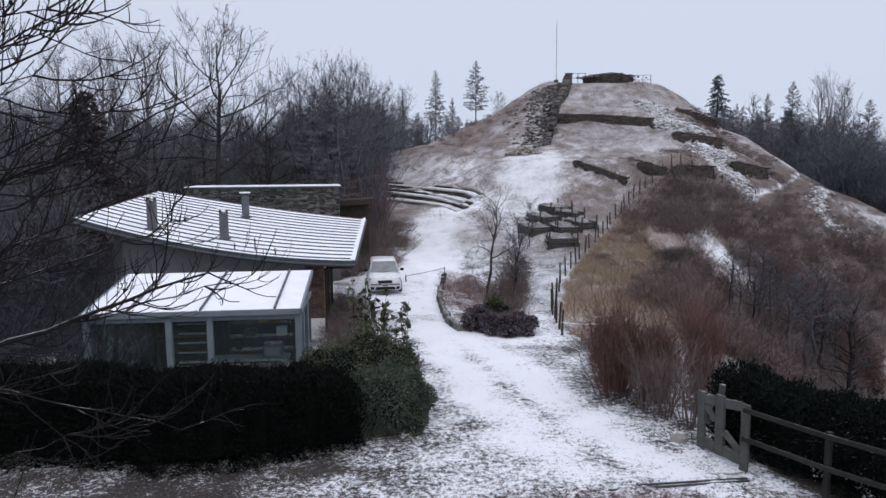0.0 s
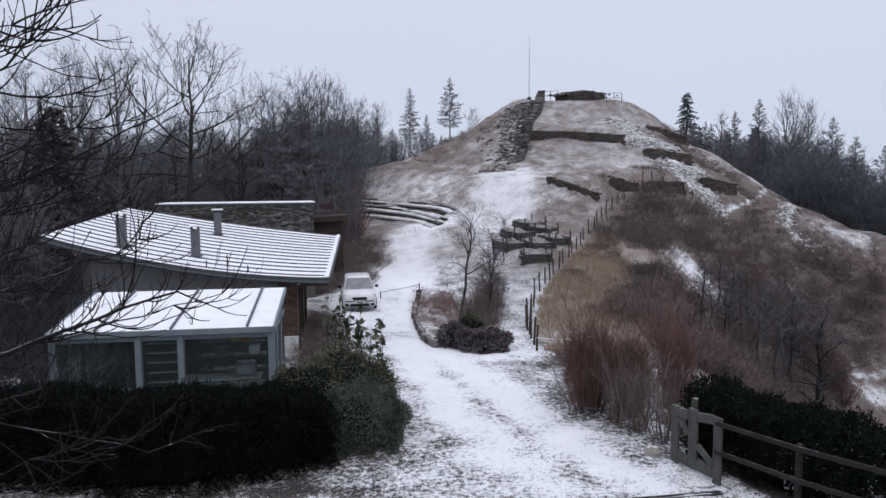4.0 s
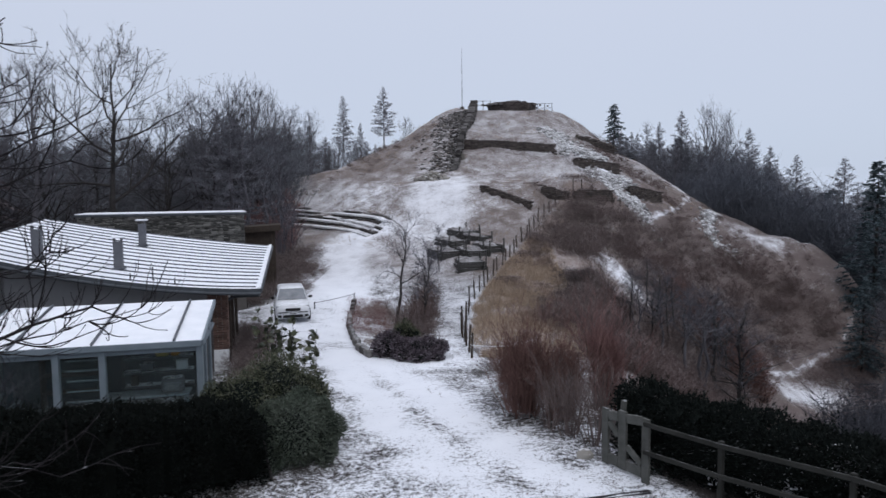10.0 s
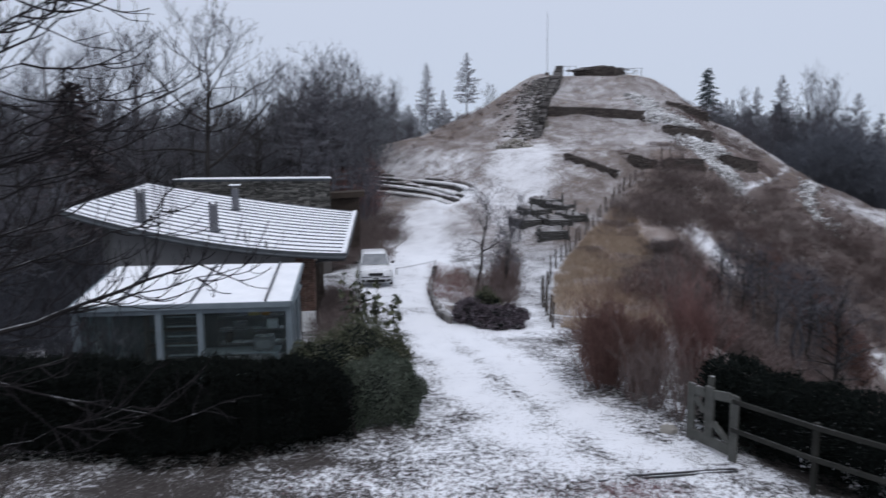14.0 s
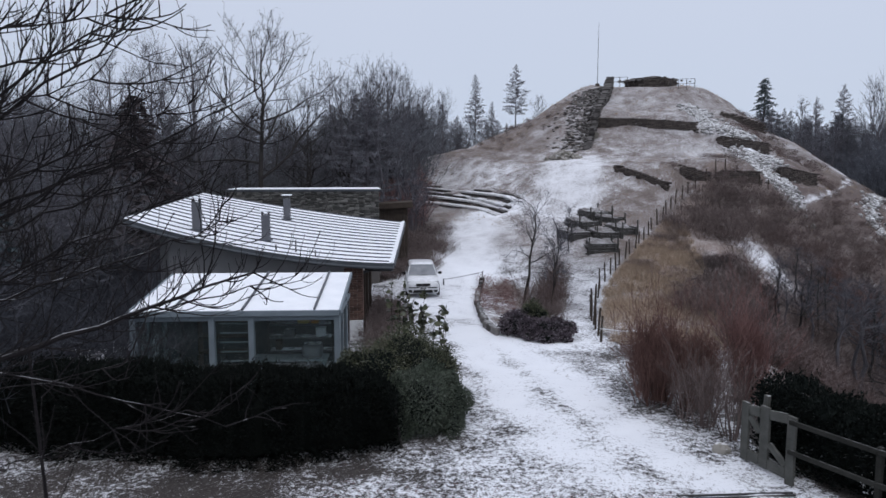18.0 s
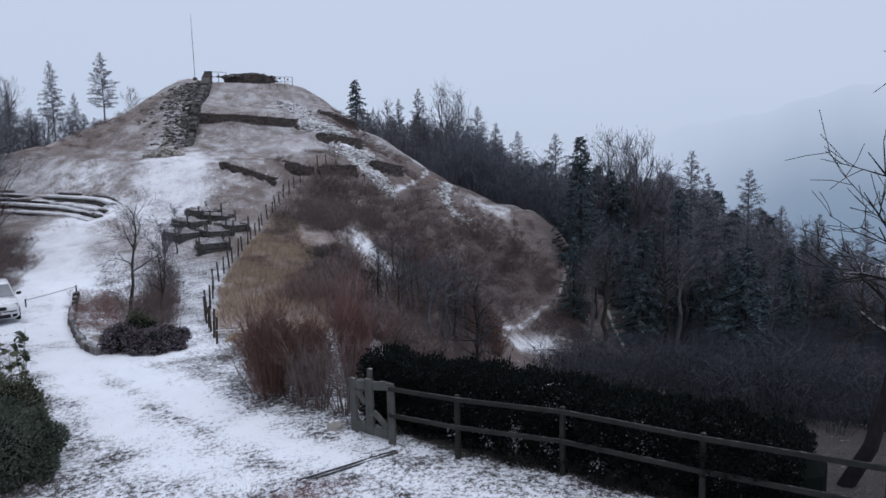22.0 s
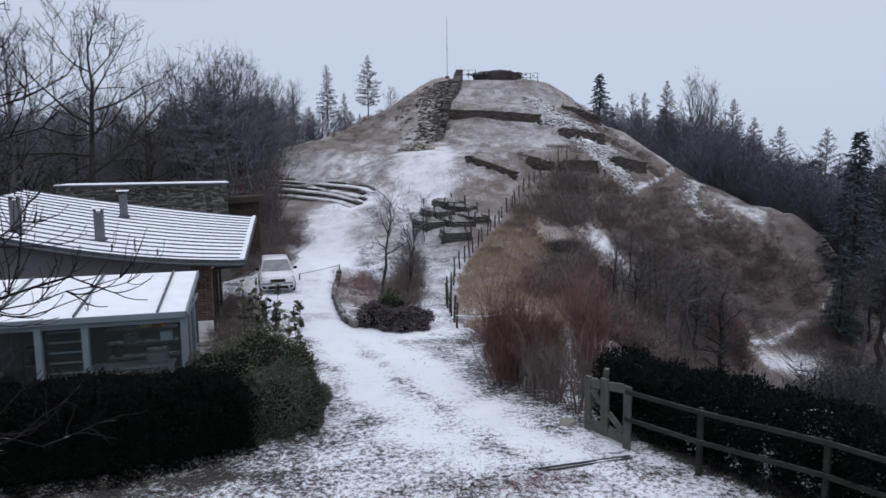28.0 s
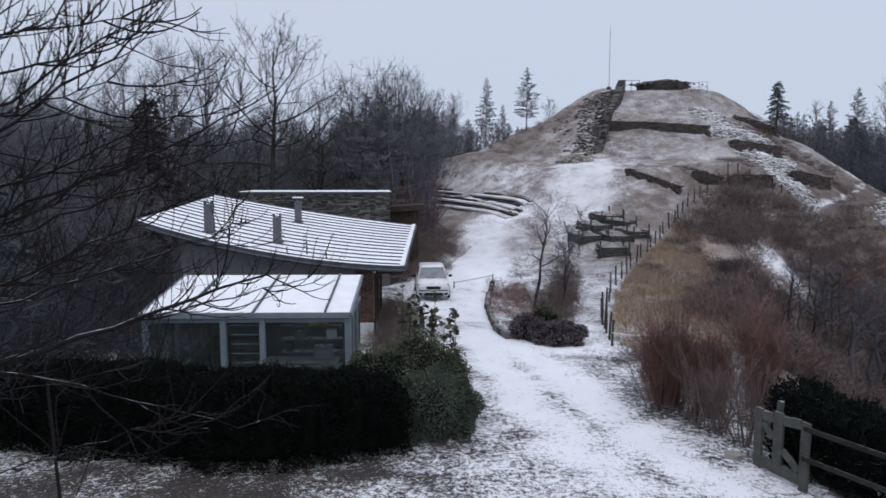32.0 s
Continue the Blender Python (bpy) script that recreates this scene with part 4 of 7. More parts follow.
def blob(shape, c, rad, r, rings=8, segs=12, rough=0.15):
    vs, fs = [], []
    for i in range(rings + 1):
        th = math.pi * i / rings
        for k in range(segs):
            a = 2 * math.pi * k / segs
            q = 1 + r.uniform(-rough, rough)
            vs.append((c[0] + rad[0] * q * math.sin(th) * math.cos(a), c[1] + rad[1] * q * math.sin(th) * math.sin(a), c[2] + rad[2] * q * math.cos(th)))
    for i in range(rings):
        for k in range(segs):
            fs.append((i * segs + k, (i + 1) * segs + k, (i + 1) * segs + (k + 1) % segs, i * segs + (k + 1) % segs))
    shape.add(vs, fs)


def build_hedge(name, label, line, width, top, n, mat, seed, size=0.09, lump=0.1, snow_at=()):
    """A hedge along a line of ground points; top: the height at each point; snow_at: spots on its front face where snow hangs in the leaves."""
    r = random.Random(seed)
    h = thing(name, label, "hedge")
    core, leaves, sprigs = Shape(), Shape(), Shape()
    segs = [(Vector((*a, 0)), Vector((*b, 0)), ta, tb) for (a, ta), (b, tb) in zip(zip(line, top), zip(line[1:], top[1:]))]
    total = sum((b - a).length for a, b, _, _ in segs)
    for a, b, ta, tb in segs:
        u = (b - a).normalized()
        nv = Vector((-u.y, u.x, 0))
        L = (b - a).length
        k = max(2, int(L / 0.5))
        for i in range(k):
            s0 = (i + 0.5) / k
            p = a + (b - a) * s0
            t = ta + (tb - ta) * s0
            z = ground_z(p.x, p.y)
            m = Matrix((u, nv, Vector((0, 0, 1)))).transposed().to_4x4()
            m.translation = (p.x, p.y, z + (t - 0.26) / 2 - 0.04)
            core.box((L / k * 1.8, width - 0.62 + r.uniform(-0.08, 0.06), t - 0.26 + r.uniform(-0.1, 0.02)), m, 0.2)

        def bulge(p, z):
            return lump * (float(lumps(p.x + z * 0.4, p.y - z * 0.3, 0.55, seed)) + 0.7 * float(lumps(p.x, p.y + z, 0.2, seed + 1)))

        def tip(s0):
            p = a + (b - a) * s0
            return ta + (tb - ta) * s0 + lump * (0.9 * float(lumps(p.x, p.y, 0.5, seed + 3)) + 0.5 * float(lumps(p.x, p.y, 0.17, seed + 4)))

        pts, nrm = [], []
        for i in range(int(n * L / total)):
            s0 = r.random()
            p = a + (b - a) * s0
            t, z = tip(s0), ground_z(p.x, p.y)
            side = r.random()
            if side < 0.62:
                hgt = r.random() ** 0.85 * t
                # the faces round over towards the top and draw in at the foot
                inset = 0.30 * max(0.0, hgt / t - 0.72) ** 1.3 / 0.19 + 0.10 * max(0.0, 0.2 - hgt / t)
                sg = -1 if side < 0.4 else 1
                q = p + nv * sg * (width / 2 + bulge(p, hgt) - inset) + Vector((0, 0, z + hgt))
                nn = nv * sg + Vector((0, 0, 0.5))
            else:
                w = r.uniform(-1, 1)
                q, nn = p + nv * w * (width / 2 - 0.12) + Vector((0, 0, z + t - 0.16 * w * w - 0.2 * r.random() ** 2)), Vector((0, 0, 1))
            pts.append(q - nn.normalized() * (0.28 * r.random() ** 2))
            nrm.append(nn)
        leaf_cloud(leaves, pts, nrm, size, r, 0.75, 0.16)
        # loose shoots that stand out of the top
        for i in range(int(46 * L)):
            s0 = r.random()
            p = a + (b - a) * s0 + nv * r.uniform(-width / 2, width / 2) * 0.9
            z = ground_z(p.x, p.y) + tip(s0) - 0.12
            d = Vector((r.uniform(-0.45, 0.45), r.uniform(-0.45, 0.45), 1)).normalized()
            ln = r.uniform(0.12, 0.34)
            base = Vector((p.x, p.y, z))
            for q in range(7):
                leaf_cloud(sprigs, [base + d * ln * q / 7], [d + Vector((r.uniform(-1, 1), r.uniform(-1, 1), 0.2)) * 0.8], size * 0.8, r, 0.3, 0.13)
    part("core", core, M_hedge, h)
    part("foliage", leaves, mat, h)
    part("shoot_fringe", sprigs, mat, h, "loose shoots along the top")
    if snow_at:
        s = Shape()
        for x, y, z, rx, rz, cnt in snow_at:
            g = ground_z(x, y)
            pts = [Vector((x + r.gauss(0, rx) * 0.45, y + r.gauss(0, rx), g + z + r.gauss(0, rz))) for i in range(cnt)]
            leaf_cloud(s, [p for p in pts if p.z > g + 0.05], [Vector((-0.6, -0.4, 0.7))] * cnt, 0.045, r, 0.8, 0.42)
        part("caught_snow", s, M_snow, h, "snow caught between the leaves")
    return h


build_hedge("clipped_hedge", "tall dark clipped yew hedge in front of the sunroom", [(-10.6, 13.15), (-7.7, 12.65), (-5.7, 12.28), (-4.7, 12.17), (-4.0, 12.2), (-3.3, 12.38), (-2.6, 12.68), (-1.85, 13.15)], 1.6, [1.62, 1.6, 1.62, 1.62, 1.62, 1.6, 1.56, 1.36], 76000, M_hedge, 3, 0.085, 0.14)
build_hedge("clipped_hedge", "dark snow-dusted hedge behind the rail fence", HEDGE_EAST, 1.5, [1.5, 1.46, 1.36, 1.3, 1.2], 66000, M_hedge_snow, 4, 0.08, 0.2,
            [(6.35, 10.75, 0.3, 0.12, 0.08, 60), (6.75, 10.1, 0.3, 0.14, 0.1, 150), (7.05, 9.65, 0.35, 0.13, 0.16, 240), (7.35, 9.0, 0.3, 0.13, 0.08, 110), (7.55, 9.1, 1.0, 0.22, 0.16, 260), (8.25, 7.75, 0.75, 0.18, 0.2, 300), (7.7, 8.3, 0.25, 0.16, 0.07, 90), (8.75, 6.5, 0.35, 0.15, 0.1, 60)])


def build_bush(name, label, c, rad, n, mat, seed, size=0.1, lobes=6, spread=0.9, slim=0.32):
    r = random.Random(seed)
    b = thing(name, label, "shrub")
    core, leaves = Shape(), Shape()
    z = ground_z(c[0], c[1])
    balls = [(Vector((c[0], c[1], z + rad[2] * 0.45)), Vector((rad[0] * 0.8, rad[1] * 0.8, rad[2] * 0.6)))]
    for i in range(lobes):
        a = r.uniform(0, 2 * math.pi)
        q = r.uniform(0.45, 0.9)
        balls.append((Vector((c[0] + rad[0] * q * math.cos(a), c[1] + rad[1] * q * math.sin(a), z + rad[2] * r.uniform(0.15, 0.9 - 0.4 * q))), Vector((rad[0] * r.uniform(0.22, 0.48), rad[1] * r.uniform(0.22, 0.48), rad[2] * r.uniform(0.2, 0.4)))))
    pts, nrm = [], []
    for bc, br in balls:
        blob(core, bc, br * 0.72, r, 7, 10)
        share = (br.x * br.y + br.y * br.z + br.x * br.z) / sum(q.x * q.y + q.y * q.z + q.x * q.z for _, q in balls)
        for i in range(int(n * share)):
            v = Vector((r.gauss(0, 1), r.gauss(0, 1), r.gauss(0, 1))).normalized()
            p = bc + Vector((v.x * br.x, v.y * br.y, v.z * br.z)) * r.uniform(0.68, 1.06)
            if p.z > z:
                pts.append(p)
                nrm.append(v)
    leaf_cloud(leaves, pts, nrm, size, r, spread, slim)
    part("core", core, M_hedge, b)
    part("foliage", leaves, mat, b)
    return b


JUNIPER = build_bush("juniper_bush", "broad low juniper bush dusted with snow at the hedge end", (-1.12, 14.0), (0.80, 1.4, 1.12), 56000, M_bush, 11, 0.075, 18, 0.9, 0.13)
part("stem", Shape().tube([(-1.44, 12.61, -0.05), (-1.52, 12.60, 0.40), (-1.57, 12.59, 0.80)], [0.035, 0.03, 0.02], 7), M_bark, JUNIPER, "bare pale stem")
build_bush("evergreen_bush", "low dark olive evergreen bush between hedge and juniper", (-2.2, 15.0), (0.9, 1.0, 1.5), 20000, M_laurel, 17, 0.065, 14, 1.0, 0.16)
build_bush("evergreen_bush", "dark olive evergreen bush behind the juniper", (-1.66, 15.7), (1.12, 1.15, 1.7), 36000, M_laurel, 12, 0.065, 16, 1.0, 0.16)


def build_laurel():
    """Loose upright stems with large pale-edged leaves."""
    r = random.Random(16)
    t = thing("laurel_bush", "loose laurel with upright stems and large leaves", "shrub")
    leaves = Shape()
    for k in range(16):
        f = k / 15
        p = Vector((-2.3 + 1.35 * f, 17.4 + r.uniform(-0.4, 0.4), ground_z(-1.5, 17.4)))
        top = p + Vector((r.uniform(-0.15, 0.35), r.uniform(-0.2, 0.2), 2.65 - 0.95 * f + r.uniform(-0.25, 0.2)))
        part("stem", Shape().tube([p, (p + top) / 2 + Vector((0.05, 0, 0)), top], [0.015, 0.011, 0.006], 5), M_bark, t)
        for i in range(18):
            q = p + (top - p) * r.uniform(0.5, 1.0)
            leaf_cloud(leaves, [q], [Vector((r.uniform(-1, 1), r.uniform(-1, 1), r.uniform(-0.1, 0.9)))], 0.17, r, 0.2, 0.36)
    part("foliage", leaves, M_laurel, t)


build_laurel()
build_bush("heather_bush", "low dark purple heather bush on the verge", (1.5, 24.0), (0.78, 0.95, 0.82), 11000, M_purple, 13, 0.07, 14)
build_bush("heather_bush", "low dark purple heather bush on the verge", (2.45, 23.3), (1.0, 0.9, 0.66), 11000, M_purple, 14, 0.07, 14)
build_bush("boxwood_bush", "dark green boxwood bush between the heathers", (2.1, 24.6), (0.55, 0.6, 1.15), 7000, M_laurel, 15, 0.06, 10)


def branch(shape, p, d, length, rad, depth, r, kink=0.25, up=0.08, kids=(3, 5), spread=(25, 60), ratio=(0.45, 0.7), sides=5, minrad=0.004, twig=None):
    """A limb with its side limbs, bent and tapered."""
    n = 4 if depth > 1 else 2
    pts, rr = [p.copy()], [rad]
    q, dd = p.copy(), d.normalized()
    for i in range(n):
        dd = (dd + Vector((r.uniform(-1, 1), r.uniform(-1, 1), r.uniform(-1, 1))) * kink + Vector((0, 0, up))).normalized()
        q = q + dd * (length / n)
        pts.append(q.copy())
        rr.append(max(minrad, rad * (1 - 0.8 * (i + 1) / n)))
    tgt = shape if (twig is None or depth > 1) else twig
    tgt.tube(pts, rr, sides if depth > 1 else 3, cap=False)
    if depth <= 0:
        return
    for k in range(r.randint(*kids)):
        f = r.uniform(0.25, 1.0)
        i = min(n - 1, int(f * n))
        a = pts[i] + (pts[i + 1] - pts[i]) * (f * n - i)
        base = (pts[i + 1] - pts[i]).normalized()
        ang = radians(r.uniform(*spread))
        ax = base.cross(Vector((r.uniform(-1, 1), r.uniform(-1, 1), r.uniform(-1, 1)))).normalized()
        nd = Matrix.Rotation(ang, 3, ax) @ base
        branch(shape, a, nd, length * r.uniform(*ratio), max(minrad, rr[i] * 0.62), depth - 1, r, kink, up, kids, spread, ratio, sides, minrad, twig)


def sprig(shape, p, d, L, w, r, kids):
    """A fine twig as a tapering blade, with finer side twigs."""
    d = d.normalized()
    s = d.cross(Vector((r.uniform(-1, 1), r.uniform(-1, 1), r.uniform(-1, 1))))
    s = s.normalized() * w if s.length > 1e-4 else Vector((w, 0, 0))
    shape.add([tuple(p - s), tuple(p + s), tuple(p + d * L)], [(0, 1, 2)])
    for k in range(kids):
        f = r.uniform(0.2, 0.95)
        e = (d + Vector((r.uniform(-1, 1), r.uniform(-1, 1), r.uniform(-0.7, 0.9))) * 0.9).normalized()
        sprig(shape, p + d * L * f, e, L * r.uniform(0.3, 0.6), w * 0.75, r, 0)


def make_bare_tree(seed, H, fork, width, mat_twig, kids=(2, 4)):
    """A leafless tree of height H: trunk with limbs, crown of twigs."""
    r = random.Random(seed)
    t = thing("bare_tree", "tall leafless deciduous tree at the wood's edge", "tree", group="bare trees of the wood")
    trunk, twigs = Shape(), Shape()
    pts, rr = [], []
    x = y = 0.0
    for i in range(9):
        f = i / 8
        pts.append(Vector((x, y, H * 0.93 * f - 0.3 * (i == 0))))
        rr.append(H * 0.0135 * (1 - 0.86 * f) + 0.012)
        x += r.uniform(-0.02, 0.02) * H
        y += r.uniform(-0.02, 0.02) * H
    trunk.tube(pts, rr, 6)
    nb = int(20 * width) + 6
    for k in range(nb):
        f = fork + (1 - fork) * ((k + r.random()) / nb) ** 0.8
        i = min(7, int(f * 8))
        p = pts[i] + (pts[i + 1] - pts[i]) * (f * 8 - i)
        a = k * 2.4 + r.uniform(-0.5, 0.5)
        tilt = radians(r.uniform(45, 80) - 28 * f)
        d = Vector((math.cos(a) * math.sin(tilt), math.sin(a) * math.sin(tilt), math.cos(tilt)))
        L = H * width * (0.40 * (1 - f) + 0.12) * r.uniform(0.6, 1.2)
        mark = len(trunk.v)
        branch(trunk, p, d, L, rr[i] * 0.62, 1, r, 0.34, 0.09, kids, (25, 65), (0.35, 0.6), 3, 0.009)
        # fine twigs grow out along the limb and its forks
        tips = trunk.v[mark:]
        for q in range(int(28 * L / (0.3 * H * width)) + 10):
            b = Vector(r.choice(tips))
            away = (b - p)
            if away.length < 0.15 * L:
                continue
            e = away.normalized() * 0.7 + Vector((r.uniform(-1, 1), r.uniform(-1, 1), r.uniform(-0.4, 1.1)))
            sprig(twigs, b, e, r.uniform(0.045, 0.11) * H * 0.75, 0.0135, r, 2)
    part("trunk", trunk, M_bark if mat_twig is M_twig and width > 0.75 else M_bark_wood, t)
    part("crown", twigs, mat_twig, t)
    return t


def make_larch(seed, H, mat, reach=0.17, low=0.22):
    """A leafless larch: straight stem, level limbs that sweep up at the tip, a fuzz of short hanging twigs."""
    r = random.Random(seed)
    t = thing("bare_larch", "thin leafless larch with a soft cone of drooping twigs", "tree", group="larches of the wood")
    trunk, crown = Shape(), Shape()
    trunk.tube([Vector((0, 0, -0.3)), Vector((0.06, 0, H * 0.5)), Vector((0, 0.05, H))], [H * 0.011, H * 0.007, 0.012], 6)
    n = int(H * 7)
    for k in range(n):
        f = low + (0.985 - low) * ((k + r.random()) / n)
        a = k * 2.4 + r.uniform(-0.7, 0.7)
        g0 = (1 - f) / (1 - low)
        L = H * reach * (0.015 + 0.985 * g0 ** 0.95) * (1 - 0.4 * ss(0.75, 1.0, g0)) * r.uniform(0.5, 1.1)
        out = Vector((math.cos(a), math.sin(a), 0))
        base = Vector((0, 0, H * f))
        rise, sag = r.uniform(0.1, 0.4) + 0.9 * max(0.0, f - 0.6), r.uniform(0.1, 0.35)
        arm = [base + out * L * g + Vector((0, 0, L * (rise * g - sag * g * g * (1 - 0.5 * g)))) for g in (0, 0.4, 0.75, 1.0)]
        trunk.tube(arm, [0.022 * (1.15 - f) + 0.006, 0.013, 0.009, 0.005], 3, cap=False)
        for q in range(int(L * 36) + 10):
            g = r.uniform(0.1, 1.0) ** 0.8
            p = base + out * L * g + Vector((0, 0, L * (rise * g - sag * g * g * (1 - 0.5 * g))))
            e = out * r.uniform(-0.2, 0.8) + Vector((r.uniform(-1, 1), r.uniform(-1, 1), r.uniform(-1.2, 0.55)))
            sprig(crown, p, e, r.uniform(0.22, 0.52) * min(1.0, 0.45 + 0.4 * L), 0.017, r, 2)
    part("trunk", trunk, M_bark_wood, t)
    part("crown", crown, mat, t)
    return t


def make_crowned_tree(seed, H, fork, spread_deg, reach, mat_twig, lean=0.0):
    """A leafless broadleaf tree: few strong rising limbs that fork three times into a round crown of fine twigs."""
    r = random.Random(seed)
    t = thing("bare_tree", "tall leafless deciduous tree with a round twiggy crown", "tree", group="bare trees of the wood")
    trunk, twigs = Shape(), Shape()
    pts, rr = [], []
    x = y = 0.0
    for i in range(10):
        f = i / 9
        pts.append(Vector((x, y, H * 0.9 * f - 0.3 * (i == 0))))
        rr.append(H * 0.0125 * (1 - 0.55 * min(f / max(fork, 0.05), 1) * fork) * (1 - 0.8 * max(0, f - fork) / (1 - fork)) + 0.01)
        x += (r.uniform(-0.012, 0.012) + lean * (0.4 + f)) * H
        y += r.uniform(-0.012, 0.012) * H
    trunk.tube(pts, rr, 8)

    def limb(p, d, L, rad, depth):
        n = 5
        q, dd, line, rad_l = p.copy(), d.normalized(), [p.copy()], [rad]
        for i in range(n):
            dd = (dd + Vector((r.uniform(-1, 1), r.uniform(-1, 1), r.uniform(-1, 1))) * 0.26 + Vector((0, 0, 0.13))).normalized()
            q = q + dd * (L / n)
            line.append(q.copy())
            rad_l.append(max(0.011, rad * (1 - 0.7 * (i + 1) / n)))
        trunk.tube(line, rad_l, 5 if depth > 1 else 3, cap=False)
        if depth == 0:
            for k in range(3):
                i = r.randint(1, n)
                e = dd * 0.6 + Vector((r.uniform(-1, 1), r.uniform(-1, 1), r.uniform(-0.5, 0.9)))
                sprig(twigs, line[i], e, r.uniform(0.3, 0.7) * H / 15, 0.013, r, 2)
            return
        for k in range(r.randint(4, 5)):
            f = 0.2 + 0.8 * (k + r.random()) / 5
            i = min(n - 1, int(min(f, 0.99) * n))
            base = (line[i + 1] - line[i]).normalized()
            ax = base.cross(Vector((r.uniform(-1, 1), r.uniform(-1, 1), r.uniform(-1, 1))))
            nd = Matrix.Rotation(radians(r.uniform(25, 60)), 3, ax.normalized()) @ base
            limb(line[i], nd, L * r.uniform(0.4, 0.66), rad_l[i] * 0.6, depth - 1)

    nb = 12
    for k in range(nb):
        f = fork + (0.97 - fork) * ((k + r.random() * 0.8) / nb)
        i = min(8, int(f * 9))
        p = pts[i] + (pts[i + 1] - pts[i]) * (f * 9 - i)
        a = k * 2.4 + r.uniform(-0.5, 0.5)
        g = (f - fork) / (1 - fork)
        tilt = radians((spread_deg + r.uniform(-14, 14)) * (1 - 0.4 * g))
        d = Vector((math.cos(a) * math.sin(tilt), math.sin(a) * math.sin(tilt), math.cos(tilt)))
        limb(p, d, H * reach * (0.8 + 0.45 * math.sin(math.pi * min(1, g + 0.2)) - 0.35 * g) * r.uniform(0.75, 1.2), rr[i] * 0.6, 2)
    part("trunk", trunk, M_bark if seed == 41 else M_bark_wood, t)
    part("crown", twigs, mat_twig, t)
    return t


def make_spruce(seed, H, mat=M_needle, label="dark green narrow spruce tree"):
    r = random.Random(seed)
    t = thing("spruce_tree", label, "tree", group="spruces of the wood")
    trunk, crown = Shape(), Shape()
    trunk.tube([Vector((0, 0, -0.3)), Vector((0, 0, H))], [H * 0.013, 0.02], 6)
    n = int(H * 15)
    for k in range(n):
        f = 0.05 + 0.945 * (k + r.random()) / n
        a = k * 2.4 + r.uniform(-0.9, 0.9)
        L = H * 0.19 * (1.02 - f) ** 0.8 * r.uniform(0.5, 1.2) + 0.12
        out = Vector((math.cos(a), math.sin(a), 0))
        side = Vector((-out.y, out.x, 0))
        base = Vector((0, 0, H * f))
        sag = r.uniform(0.2, 0.5)
        for i in range(int(L * 16) + 8):
            g = r.uniform(0.1, 1.0) ** 0.75
            p = base + out * L * g + Vector((0, 0, -sag * L * g * g + 0.1 * L * g)) + side * r.gauss(0, 0.10) * L * (1.15 - g)
            d = (out * r.uniform(0.0, 1.0) + side * r.uniform(-1, 1) + Vector((0, 0, r.uniform(-1.1, 0.35)))).normalized()
            e = d.cross(Vector((r.uniform(-1, 1), r.uniform(-1, 1), r.uniform(-1, 1)))).normalized() * r.uniform(0.05, 0.09)
            ln = r.uniform(0.2, 0.42)
            crown.add([tuple(p - e), tuple(p + e), tuple(p + d * ln)], [(0, 1, 2)])
    part("trunk", trunk, M_bark, t)
    part("crown", crown, mat, t)
    return t


BARE = [make_bare_tree(s, 15.0, f, w, m) for s, f, w, m in ((1, 0.32, 1.0, M_twig), (2, 0.4, 0.8, M_twig), (3, 0.45, 0.7, M_hazed), (4, 0.5, 0.65, M_twig), (5, 0.3, 0.9, M_hazed))]
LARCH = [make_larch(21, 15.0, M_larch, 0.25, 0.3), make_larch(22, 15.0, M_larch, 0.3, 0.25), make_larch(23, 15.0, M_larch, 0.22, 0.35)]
CROWNED = [make_crowned_tree(41, 15.0, 0.42, 74, 0.33, M_bark), make_crowned_tree(42, 15.0, 0.34, 60, 0.33, M_hazed), make_crowned_tree(43, 15.0, 0.48, 52, 0.30, M_hazed), make_crowned_tree(44, 15.0, 0.42, 46, 0.29, M_twig, 0.012)]
SPRUCE = [make_spruce(31, 14.0), make_spruce(32, 14.0), make_spruce(33, 14.0, M_dull_needle, "broad dull red-brown conifer")]


def plant(model, model_h, az, d, top_el, turn, wide=1.0, r=rng):
    """Stands a copy of a tree so that its tip is seen at the elevation top_el from the eye."""
    p = at(az, d)
    z = ground_z(p.x, p.y)
    H = max(3.0, EYE + math.tan(radians(top_el)) * d - z)
    k = H / model_h
    c = copy_thing(model, Matrix())
    c.matrix_world = Matrix.Translation((p.x, p.y, z)) @ Matrix.Rotation(turn, 4, "Z") @ Matrix.Diagonal((k * wide, k * wide, k, 1))
    return c


def wood(count, az0, az1, d0, d1, tops, kinds, seed, drop=3.0, wide=(0.8, 1.15)):
    r = random.Random(seed)
    xs, ys = zip(*tops)
    for i in range(count):
        az = az0 + (az1 - az0) * (i + r.random()) / count
        d = r.uniform(d0, d1)
        el = float(np.interp(az, xs, ys)) - r.random() ** 0.7 * drop
        kind, h = r.choice(kinds)
        plant(kind, h, az, d, el, r.uniform(0, 6.28), r.uniform(*wide))


